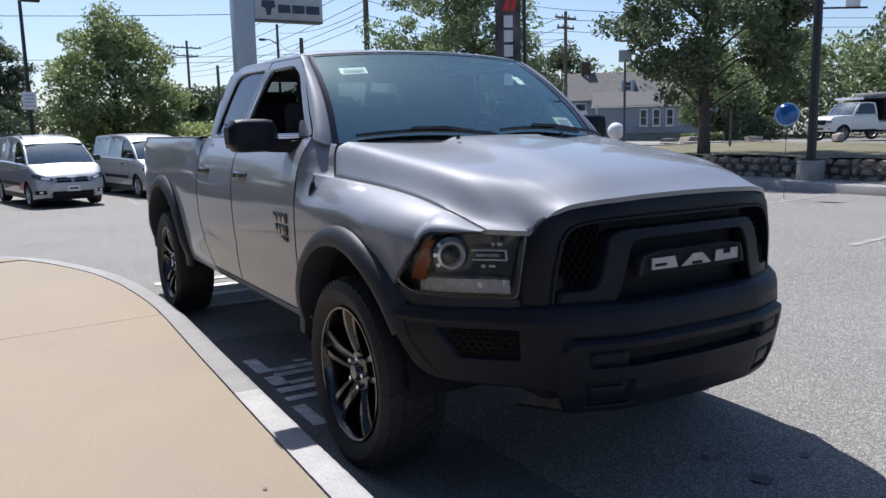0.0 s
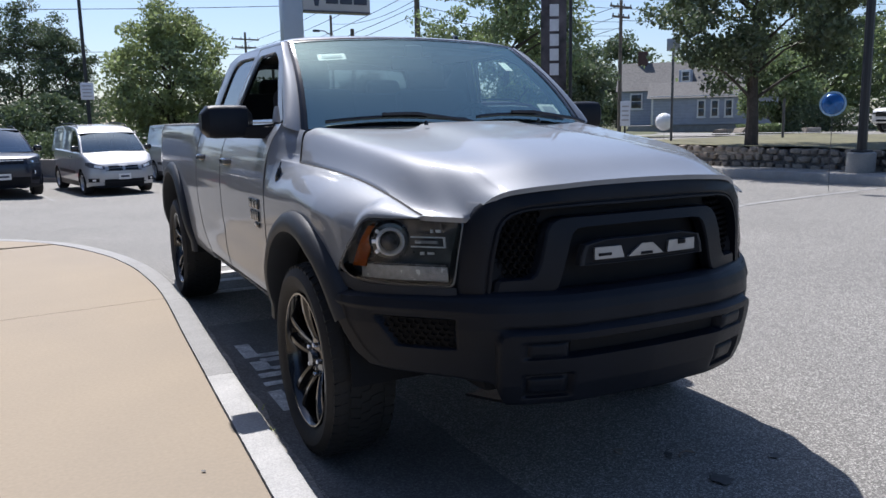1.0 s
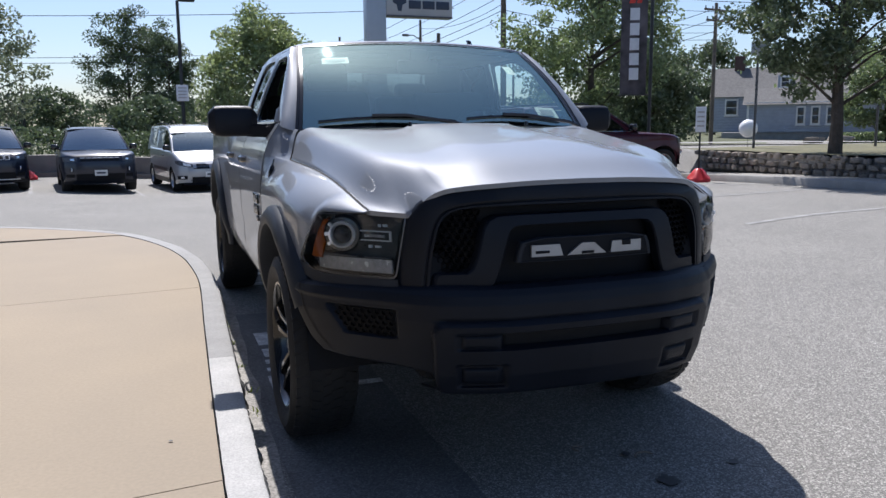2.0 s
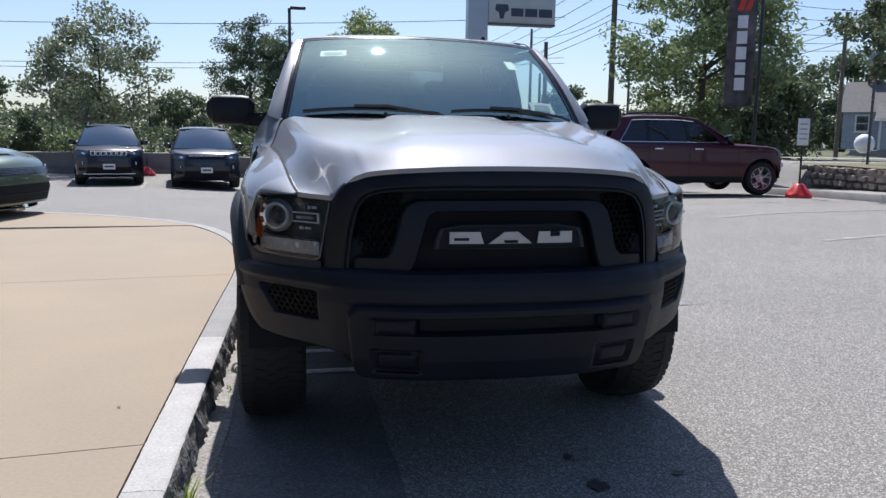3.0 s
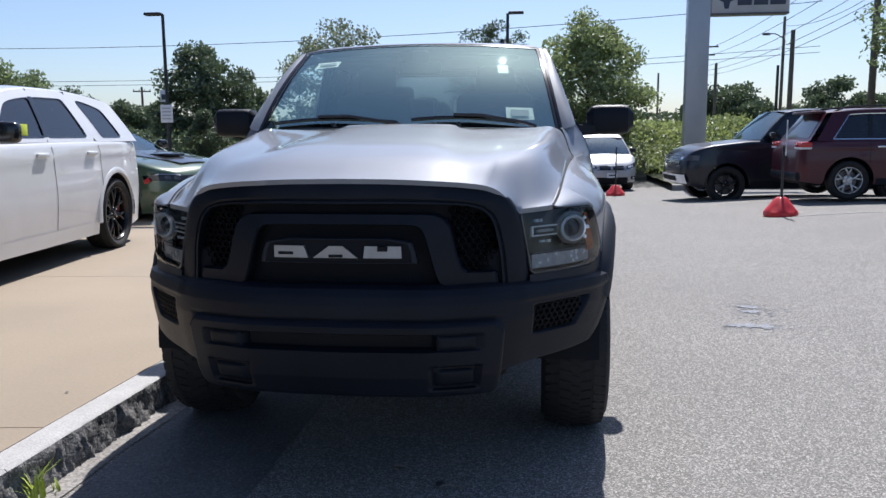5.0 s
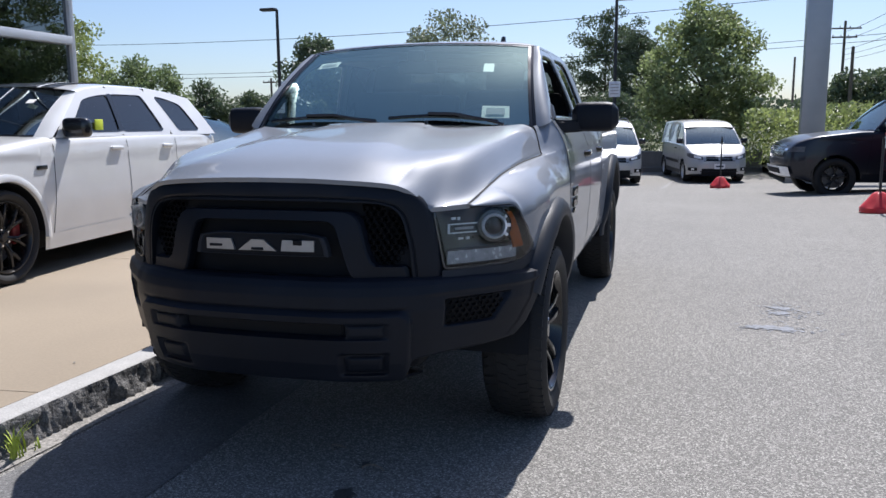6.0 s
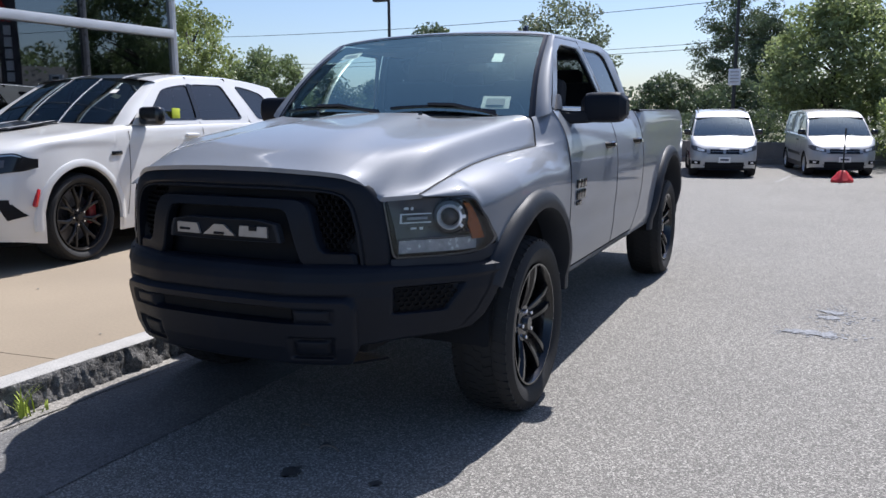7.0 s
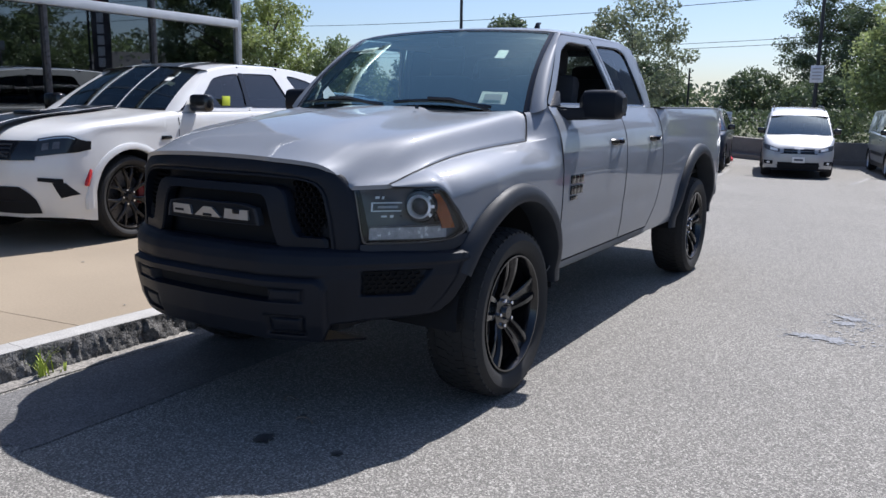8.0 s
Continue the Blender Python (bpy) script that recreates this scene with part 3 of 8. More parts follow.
# wipers
for s, x0, x1 in ((-1, -0.02, -0.70), (1, 0.62, 0.05)):
    bm = bmesh.new()
    pts = []
    for t in np.linspace(0, 1, 9):
        x = mix(x0, x1, t)
        p = windscreen((x / 0.79 + 1) / 2, 0.035 + 0.045 * math.sin(t * 2.6))
        pts.append(p + Vector((0, -0.022, 0.014)))
    secs = [[p + Vector((0, -0.004, 0.006)), p + Vector((0, -0.012, -0.004)), p + Vector((0, 0.010, -0.012)), p + Vector((0, 0.012, 0.004))] for p in pts]
    loft(bm, secs)
    wp = part("wiper", bm, M_GLOSSBLACK, TRUCK, "black windscreen wiper")
    bm = bmesh.new()
    q0 = Vector((mix(x0, x1, 0.0) + 0.06, 0.27, 1.388))
    tube(bm, [q0, q0 + Vector((-0.06, 0.0, 0.02)), pts[3] + Vector((0, -0.012, 0.012)), pts[5] + Vector((0, -0.010, 0.01))], 0.009, 6)
    part("wiper_arm", bm, M_GLOSSBLACK, wp)

# greenhouse sides
def house_x(z):
    return cur([(1.38, 0.888), (1.42, 0.872), (1.55, 0.828), (1.70, 0.772), (1.80, 0.728), (1.86, 0.694), (1.90, 0.66)], z)


WIN_F = rounded([(0.66, 1.425), (1.70, 1.425), (1.52, 1.795), (1.16, 1.795), (1.00, 1.735)], 0.045)
WIN_R = rounded([(1.80, 1.425), (2.335, 1.425), (2.20, 1.79), (2.06, 1.815), (1.63, 1.805)], 0.045)
OUT_F = [(0.562, 1.412), (1.745, 1.412), (1.578, 1.845), (1.10, 1.835), (0.98, 1.79)]
OUT_R = [(1.753, 1.412), (2.45, 1.412), (2.455, 1.60), (2.43, 1.76), (2.36, 1.83), (2.22, 1.862), (1.586, 1.852)]


def by_angle(poly, c, n):
    """Points of a polygon's outline at even angles about c."""
    out = []
    for k in range(n):
        a = 2 * math.pi * k / n
        d = (math.cos(a), math.sin(a))
        best = None
        for i in range(len(poly)):
            p, q = poly[i - 1], poly[i]
            ex, ey = q[0] - p[0], q[1] - p[1]
            den = d[0] * ey - d[1] * ex
            if abs(den) < 1e-12:
                continue
            t = ((p[0] - c[0]) * ey - (p[1] - c[1]) * ex) / den
            w = ((p[0] - c[0]) * d[1] - (p[1] - c[1]) * d[0]) / den
            if t > 0 and -1e-9 <= w <= 1 + 1e-9 and (best is None or t > best):
                best = t
        out.append((c[0] + best * d[0], c[1] + best * d[1]))
    return out


for s in (-1, 1):
    for win, out, nm in ((WIN_F, OUT_F, "front"), (WIN_R, OUT_R, "rear")):
        c = (sum(p[0] for p in win) / len(win), sum(p[1] for p in win) / len(win))
        a, b = by_angle(out, c, 120), by_angle(win, c, 120)

        def put(p, d):
            return (s * (house_x(p[1]) + d), p[0], p[1])

        bm = bmesh.new()
        loft(bm, [[put(p, 0) for p in a], [put((mix(p[0], q[0], 0.85), mix(p[1], q[1], 0.85)), 0.002) for p, q in zip(a, b)], [put(q, -0.004) for q in b], [put(q, -0.03) for q in b]], caps=False)
        fr = part("window_frame", bm, M_SILVER, TRUCK)
        bm = bmesh.new()
        inn = [(mix(q[0], c[0], 0.035), mix(q[1], c[1], 0.05)) for q in b]
        loft(bm, [[put(q, -0.006) for q in b], [put(q, -0.012) for q in inn], [put(q, -0.03) for q in inn]], caps=False)
        part("window_seal", bm, M_GLOSSBLACK, fr, "black rubber window seal")
        if nm == "rear":
            bm = bmesh.new()
            loft(bm, [[put(q, -0.016) for q in b], [put((mix(q[0], c[0], 0.5), mix(q[1], c[1], 0.5)), -0.016) for q in b], [put((mix(q[0], c[0], 0.98), mix(q[1], c[1], 0.98)), -0.016) for q in b]], caps=False)
            part("side_window", bm, M_SIDEGLASS, fr, "dark tinted rear side window")
    # pillar between windscreen and door
    def pillar(u, v):
        p = windscreen(1.0, u) + Vector((0.006, 0, 0))
        z = mix(1.412, 1.845, u)
        yq = lin([(1.412, 0.562), (1.45, 0.585), (1.79, 0.98), (1.845, 1.10)], z)
        q = Vector((house_x(z), yq, z))
        m_ = p.lerp(q, v) + Vector((0.030, -0.022, 0.0)) * math.sin(v * math.pi) ** 0.7
        return Vector((s * m_.x, m_.y, m_.z))

    part("pillar", sheet(pillar, 20, 6), M_SILVER, TRUCK)
    # black trim strip along the glass
    part("pillar_trim", sheet(lambda u, v: (lambda p: Vector((s * (p.x + 0.014 * v), p.y - 0.008, p.z + 0.004)))(windscreen(1.0, u)), 20, 1), M_GLOSSBLACK, TRUCK)
    # panel behind the bonnet, from the fender up to the pillar's foot
    def wedge_base(u, v):
        x0 = mix(0.868, 0.800, v)
        y0 = hood_back(x0)
        front = Vector((x0 + 0.001, y0 + 0.004, hood_z(x0, y0)))
        z1 = mix(1.262, 1.414, v)
        back = Vector((cur(PROF_CAB, z1), 0.5625, z1))
        return front.lerp(back, u)

    def wedge(u, v):
        y = mix(0.334, 0.5625, u)
        p = wedge_base(u, v)
        # the lower edge keeps to the fender, the upper one to the glass and the pillar
        low = Vector((cur(EDGE_X, y), y, cur(EDGE_Z, y))) - wedge_base(u, 0)
        tip = Vector((0.802, 0.436, 1.380)).lerp(Vector((0.814, 0.482, 1.384)), u / 0.33) if u < 0.33 else Vector((0.814, 0.482, 1.384)).lerp(Vector((0.876, 0.5625, 1.414)), (u - 0.33) / 0.67)
        p += low * (1 - smooth(v)) + (tip - wedge_base(u, 1)) * smooth((v - 0.3) / 0.7)
        return Vector((s * p.x, p.y, p.z))

    part("fender_top", sheet(wedge, 20, 20), M_SILVER, TRUCK, sharp=70)
    # small antenna base or vent mark on the fender
    if s == -1:
        p = fender_point(0.42, 0.74)
        bm = bmesh.new()
        bmesh.ops.create_uvsphere(bm, u_segments=12, v_segments=8, radius=1.0, matrix=Matrix.Translation((s * p.x, p.y, p.z)) @ Matrix.Rotation(radians(14), 4, "Y") @ Matrix.Diagonal((0.014, 0.020, 0.042, 1)))
        tube(bm, [(s * (p.x - 0.006), p.y, p.z + 0.03), (s * (p.x - 0.016), p.y + 0.002, p.z + 0.062)], 0.004, 6)
        part("antenna_base", bm, M_GLOSSBLACK, TRUCK)
    # model badge in plain black shapes
    for row, (z, hgt, widths) in enumerate(((1.022, 0.048, (0.060, 0.060, 0.072)), (0.962, 0.050, (0.026, 0.050, 0.050, 0.050)), (0.918, 0.024, (0.022, 0.074)))):
        y = 0.665
        for w in widths:
            bm = solid((0, 0, 0), (0.012, w - 0.008, hgt), 0.003)
            part("badge_shape", bm, M_GLOSSBLACK, TRUCK, "black model badge", m=pose(s * (side_x(y + w / 2, z) + 0.003), y + w / 2, z))
            y += w

# roof
def roof(u, v):
    q = u * 2 - 1
    t = abs(q)
    k = min(1.0, t / 0.90)
    y0 = cur(WS_TOP_Y, 0.685 * t) + 0.010
    y = mix(y0, 2.40, v)
    zc = cur([(0.9, 1.872), (1.15, 1.898), (1.6, 1.915), (2.1, 1.905), (2.42, 1.882)], y)
    ze = lin([(0.95, 1.836), (1.10, 1.838), (1.58, 1.848), (2.22, 1.862), (2.43, 1.80)], y)
    x = math.copysign(house_x(ze) * math.sin(min(1.0, t) * math.pi / 2), q)
    z = ze + (zc - ze) * math.cos(t * math.pi / 2) ** 0.75
    p = windscreen((x / 0.685 + 1) / 2, 1.0) + Vector((0, 0.004, 0.007))
    k = smooth(v / 0.10)
    return Vector((x, mix(p.y, y, k) if v < 0.10 else y, mix(p.z, z, k)))


part("roof", sheet(roof, 40, 40), M_SILVER, TRUCK, sharp=60)
part("headliner", sheet(lambda u, v: Vector((mix(-0.66, 0.66, u), mix(1.06, 2.38, v), 1.80 + 0.04 * math.sin(u * math.pi))), 8, 8), M_LINER, TRUCK)
# cab back with its window
bm = bmesh.new()
outer = [(-0.86, 1.36), (0.86, 1.36), (0.78, 1.70), (0.70, 1.85), (-0.70, 1.85), (-0.78, 1.70)]
inner_ = rounded([(-0.66, 1.46), (0.66, 1.46), (0.58, 1.79), (-0.58, 1.79)], 0.06)
a, b = by_angle(outer, (0, 1.62), 72), by_angle(inner_, (0, 1.62), 72)
loft(bm, [[(p[0], 2.455 - 0.10 * (p[1] - 1.36), p[1]) for p in a], [(p[0], 2.460 - 0.10 * (p[1] - 1.36), p[1]) for p in b], [(p[0], 2.43 - 0.10 * (p[1] - 1.36), p[1]) for p in b]], caps=False)
cb = part("cab_back", bm, M_SILVER, TRUCK)
bm = bmesh.new()
bm.faces.new([bm.verts.new((p[0], 2.44 - 0.10 * (p[1] - 1.36), p[1])) for p in b])
part("rear_window", bm, M_SIDEGLASS, cb, "tinted rear cab window")
part("cab_lower_back", solid((0, 2.445, 1.0), (1.8, 0.03, 0.78), 0.01), M_SILVER, TRUCK)

# cabin
part("cabin_floor", solid((0, 1.45, 0.75), (1.76, 1.95, 0.06), 0.02), M_CABIN, TRUCK)
part("dashboard", sheet(lambda u, v: Vector((mix(-0.80, 0.80, u), mix(0.36, 0.86, v) + 0.10 * (abs(u * 2 - 1) ** 2) * (1 - v), lin([(0, 1.372), (0.5, 1.375), (0.75, 1.35), (0.85, 1.24), (1.0, 0.95)], v))), 16, 12), M_CABIN, TRUCK, "dark grey dashboard")
for s in (-1, 1):
    part("door_trim", sheet(lambda u, v: Vector((s * mix(0.86, 0.83, v), mix(0.62, 2.40, u), mix(0.75, 1.42, v))), 6, 6), M_CABIN, TRUCK)
    for yy, wd, nm in ((1.28, 0.50, "front_seat"), (2.02, 0.62, "rear_seat")):
        bm = bmesh.new()
        block(bm, (s * 0.40, yy - 0.12, 0.98), (wd, 0.50, 0.16), 0.05)
        block(bm, (0, 0, 0.30), (wd, 0.13, 0.66), 0.05, pose(s * 0.40, yy + 0.16, 1.00, -12))
        seat = part(nm, bm, M_SEAT, TRUCK, "black cloth seat")
        part("headrest", solid((0, 0, 0), (0.26, 0.10, 0.20), 0.045, pose(s * 0.40, yy + 0.36, 1.70 if nm == "front_seat" else 1.62, -8), 3), M_SEAT, seat)
bm = bmesh.new()
tube(bm, [Vector((0.40, 0.92, 1.33)) + Matrix.Rotation(radians(-25), 3, "X") @ Vector((0.185 * math.cos(a), 0, 0.185 * math.sin(a))) for a in np.linspace(0, 2 * math.pi, 25)], 0.017, 8, caps=False)
stw = part("steering_wheel", bm, M_CABIN, TRUCK, "black steering wheel")
bm = solid((0.40, 0.91, 1.33), (0.16, 0.06, 0.12), 0.03)
block(bm, (0.40, 0.91, 1.335), (0.34, 0.03, 0.035), 0.01)
part("steering_hub", bm, M_CABIN, stw)
part("rear_view_mirror", solid((0, 0.975, 1.735), (0.25, 0.04, 0.08), 0.018, None, 3), M_CABIN, TRUCK)
part("mirror_mount", solid((0, 0.955, 1.80), (0.11, 0.05, 0.07), 0.02), M_CABIN, TRUCK)
for s in (-1, 1):
    part("sun_visor", solid((s * 0.36, 1.13, 1.80), (0.42, 0.15, 0.025), 0.01), M_LINER, TRUCK)

# door mirrors
for s in (-1, 1):
    bm = bmesh.new()
    secs = []
    for t in np.linspace(0, 1, 9):
        x = mix(0.955, 1.208, t)
        k = 1 - 0.55 * abs(2 * t - 1) ** 7
        yy, hz = 0.055 * k + 0.01, 0.074 * k + 0.008
        yc = 0.87 - 0.02 * t
        pts = []
        for q in range(20):
            a = 2 * math.pi * q / 20
            cx, sx = math.cos(a), math.sin(a)
            pts.append((s * x, yc + yy * math.copysign(abs(cx) ** 0.5, cx) * (1.0 if cx > 0 else 1.35), 1.428 + hz * math.copysign(abs(sx) ** 0.45, sx)))
        secs.append(pts)
    loft(bm, secs)
    mir = part("door_mirror", bm, M_PLASTIC, TRUCK, "large black door mirror")
    bm = bmesh.new()
    loft(bm, [[(s * x, y + 0.05 * q[0], z + hh * q[1]) for q in ((-1, -1), (1, -1), (1, 1), (-1, 1))] for x, y, z, hh in ((0.85, 0.70, 1.385, 0.036), (0.92, 0.75, 1.375, 0.034), (1.00, 0.84, 1.378, 0.034), (1.08, 0.87, 1.385, 0.025))])
    bmesh.ops.bevel(bm, geom=bm.edges[:], offset=0.012, segments=2, affect="EDGES")
    part("mirror_arm", bm, M_PLASTIC, mir)
    part("mirror_glass", sheet(lambda u, v: Vector((s * mix(0.975, 1.188, u), 0.932, mix(1.368, 1.490, v))), 2, 2), M_CHROME, mir)
    bm = bmesh.new()
    loft(bm, [[(s * house_x(z), y, z) for y, z in ((0.60, 1.415), (0.74, 1.415), (0.78, 1.50), (0.72, 1.50))], [(s * (house_x(z) + 0.01), y, z) for y, z in ((0.62, 1.42), (0.73, 1.42), (0.77, 1.49), (0.73, 1.49))]])
    part("mirror_sail", bm, M_PLASTIC, mir)

# ---- nose: bumper
BUMP_PLAN = [(0.0, -1.062), (0.30, -1.045), (0.45, -1.005), (0.56, -0.955), (0.63, -0.905), (0.70, -0.838), (0.78, -0.758), (0.86, -0.668), (0.93, -0.572), (0.97, -0.490), (0.99, -0.430), (0.998, -0.375)]


def bump_y(x):
    return cur(BUMP_PLAN, abs(x))


def bumper_top_z(x):
    return lin([(0, 0.815), (0.55, 0.812), (0.80, 0.803), (0.92, 0.794), (1.0, 0.785)], abs(x))


def bumper_point(x, z, d=0.0):
    """A point of the bumper's skin, d further out."""
    ax = min(abs(x), 0.998)
    nx = bump_y(ax + 0.006) - bump_y(max(0, ax - 0.006))
    n = Vector((math.copysign(abs(nx), x), -0.012, 0)).normalized()
    lean = lin([(0.38, 0.085), (0.44, 0.055), (0.50, 0.032), (0.62, 0.010), (0.70, 0.0), (0.76, 0.002), (0.795, 0.012), (0.815, 0.030)], z)
    return Vector((math.copysign(ax, x), bump_y(ax), z)) + n * (d - lean)


def low_edge(x):
    return lin([(0, 0.405), (0.560, 0.405), (0.598, 0.486), (0.72, 0.502), (0.86, 0.508), (0.925, 0.518), (0.955, 0.560), (0.975, 0.632), (0.99, 0.705), (0.998, 0.755)], abs(x))


def box_in(x, z, x0, x1, z0, z1, soft=0.010):
    """1 inside a rectangle of the bumper's face, falling to 0 over its soft edge."""
    return smooth((x - x0) / soft) * smooth((x1 - x) / soft) * smooth((z - z0) / soft) * smooth((z1 - z) / soft)


# columns spread evenly along the curve of the plan
_s = [0.0]
for _k in range(1, 200):
    _s.append(_s[-1] + math.hypot(0.998 / 199, bump_y(0.998 * _k / 199) - bump_y(0.998 * (_k - 1) / 199)))
BUMP_LEN = [(d / _s[-1], 0.998 * k / 199) for k, d in enumerate(_s)]


def bumper_x(u):
    q = u * 2 - 1
    return math.copysign(lin(BUMP_LEN, abs(q)), q)


def bumper_skin(u, v):
    x = bumper_x(u)
    ax = abs(x)
    zl = low_edge(x)
    z = mix(zl, bumper_top_z(x), v)
    # the middle panel below the fold stands proud, with rounded upper corners
    ex, ez = max(0.0, ax - 0.530), max(0.0, z - 0.645)
    d = 0.024 * smooth((0.058 - math.hypot(ex, ez)) / 0.014)
    # fold along the top of the middle panel
    d -= 0.006 * math.exp(-((z - 0.706) / 0.006) ** 2) * smooth((0.60 - ax) / 0.05)
    # air slot, its end blocks, the tow hook pockets and the fog lamp openings
    d -= 0.050 * box_in(ax, z, -0.5, 0.352, 0.600, 0.664)
    d -= 0.014 * box_in(ax, z, 0.336, 0.505, 0.596, 0.664)
    d += 0.008 * box_in(ax, z, 0.358, 0.490, 0.604, 0.656)
    d -= 0.020 * box_in(ax, z, 0.330, 0.505, 0.448, 0.546)
    d += 0.012 * box_in(ax, z, 0.350, 0.488, 0.464, 0.530)
    d -= 0.024 * box_in(ax, z, 0.690, 0.905 - 0.5 * max(0.0, 0.735 - z), 0.622, 0.736)
    # a soft crease from the fog lamp round the corner
    d += 0.006 * smooth((ax - 0.62) / 0.05) * smooth((z - 0.745) / 0.02)
    d -= 0.045 * smooth((zl + 0.022 - z) / 0.022)
    return bumper_point(x, z, d)


BUMPER = part("front_bumper", sheet(bumper_skin, 260, 72, 0.0), M_PLASTIC, TRUCK, "textured black plastic front bumper", sharp=50)


def bumper_top(u, v):
    x = bumper_x(u)
    p = bumper_point(x, bumper_top_z(x), 0.006 if abs(x) > 0.67 else 0.0)
    q = Vector((x * 0.945, max(p.y + 0.03, cur([(0, -0.955), (0.5, -0.90), (0.70, -0.755), (0.86, -0.60), (0.95, -0.42), (0.998, -0.33)], abs(x))), bumper_top_z(x) + 0.004))
    return p.lerp(q, v) + Vector((0, 0, 0.012 * math.sin(v * math.pi)))


part("bumper_top", sheet(bumper_top, 90, 5), M_PLASTIC, BUMPER)


def bumper_end(u, v):
    """The return from the corner back towards the wheel opening."""
    zl, zt = 0.755, 0.785
    p = bumper_point(0.998, mix(zl, zt, u))
    return p.lerp(Vector((0.90, p.y + 0.01, p.z - 0.02)), v)


def patch(x0, x1, z0, z1, d0, name, m, parent, label="", nu=12, nv=4):
    """A panel that follows the bumper's skin."""
    return part(name, sheet(lambda u, v: bumper_point(mix(x0, x1, u), mix(z0, z1, v), d0), nu, nv, 0.004), m, parent, label)


patch(-0.335, 0.335, 0.604, 0.660, -0.020, "lower_grille_slot", M_DARK, BUMPER, "dark lower air slot", 30)
for s in (-1, 1):
    part("bumper_corner", sheet(lambda u, v: (lambda p: Vector((s * p.x, p.y, p.z)))(bumper_end(u, v)), 2, 2), M_PLASTIC, BUMPER)
    # side seam where the corner piece starts
    part("bumper_seam", sheet(lambda u, v: (lambda z: bumper_point(s * (lin([(0.545, 0.895), (0.60, 0.930), (0.68, 0.957), (0.785, 0.972)], z) + 0.003 * v), z, 0.0085 if z > 0.76 else 0.003))(mix(0.545, 0.790, u)), 16, 1), M_DARK, BUMPER)
    # fog lamp opening with honeycomb
    fx = sorted((s * 0.700, s * 0.862))
    patch(fx[0], fx[1], 0.632, 0.726, -0.0225, "fog_recess", M_DARK, BUMPER)
    bm = bmesh.new()
    for i in range(9):
        for j in range(5):
            x, z = 0.707 + 0.0215 * i + 0.01075 * (j % 2), 0.640 + 0.0195 * j
            if x > 0.846 + (z - 0.64) * 0.42:
                continue
            ring = [(math.cos(math.pi / 3 * k + math.pi / 6), math.sin(math.pi / 3 * k + math.pi / 6)) for k in range(6)]
            o = [bumper_point(s * (x + 0.0126 * c), z + 0.0116 * q, -0.010) for c, q in ring]
            w = [bumper_point(s * (x + 0.0092 * c), z + 0.0086 * q, -0.010) for c, q in ring]
            w2 = [bumper_point(s * (x + 0.0088 * c), z + 0.0082 * q, -0.020) for c, q in ring]
            loft(bm, [o, w, w2], caps=False)
    tagged(part("honeycomb", bm, M_HONEY, BUMPER), "black honeycomb insert", kind="stuff")
part("skid_panel", sheet(lambda u, v: bumper_point(mix(-0.54, 0.54, u), 0.410, -0.04).lerp(Vector((mix(-0.50, 0.50, u), -0.55, 0.345)), v), 20, 4, 0.01), M_PLASTIC, BUMPER)

# ---- nose: grille
def nose_y(x, z):
    """The grille's face: bowed in plan, leaning back upwards."""
    return cur([(0.0, -1.003), (0.25, -0.992), (0.42, -0.958), (0.50, -0.926), (0.58, -0.876), (0.64, -0.830), (0.68, -0.796)], abs(x)) + 0.05 * smooth((z - 0.95) / 0.28) * (1 - 0.6 * smooth((abs(x) - 0.50) / 0.12))


def face_ring(loops, name, parent, material, label=""):
    """A band on the grille's face through loops of (points, how far out)."""
    bm = bmesh.new()
    loft(bm, [[(x, nose_y(x, z) - d, z) for x, z in lp] for lp, d in loops], caps=False)
    return part(name, bm, material, parent, label, sharp=30)


G_OUT = rounded([(-0.672, 0.790), (0.672, 0.790), (0.655, 0.95), (0.632, 1.065), (0.600, 1.122), (0.552, 1.157), (0.49, 1.176), (0.28, 1.196), (-0.28, 1.196), (-0.49, 1.176), (-0.552, 1.157), (-0.600, 1.122), (-0.632, 1.065), (-0.655, 0.95)], 0.03)
G_IN = rounded([(-0.577, 0.790), (0.577, 0.790), (0.562, 0.95), (0.540, 1.045), (0.505, 1.088), (0.44, 1.104), (0.25, 1.110), (-0.25, 1.110), (-0.44, 1.104), (-0.505, 1.088), (-0.540, 1.045), (-0.562, 0.95)], 0.03)
GC = (0.0, 0.95)
A_, B_ = by_angle(G_OUT, GC, 140), by_angle(G_IN, GC, 140)


def between(t):
    return [(mix(p[0], q[0], t), mix(p[1], q[1], t)) for p, q in zip(A_, B_)]


GRILLE = face_ring([(between(0), -0.06), (between(0), -0.010), (between(0.05), 0.004), (between(0.16), 0.010), (between(0.70), 0.014), (between(0.80), 0.010), (between(0.84), 0.003), (between(0.87), 0.003), (between(0.90), 0.011), (between(0.99), 0.010), (between(1.02), 0.000), (between(1.04), -0.060)],
                   "grille_surround", TRUCK, M_PLASTIC, "wide black plastic grille surround")
bm = bmesh.new()
grid(bm, lambda u, v: Vector((mix(-0.60, 0.60, u), nose_y(mix(-0.60, 0.60, u), 0.95) + 0.075, mix(0.80, 1.12, v))), 24, 6)
part("grille_backing", bm, M_DARK, GRILLE)
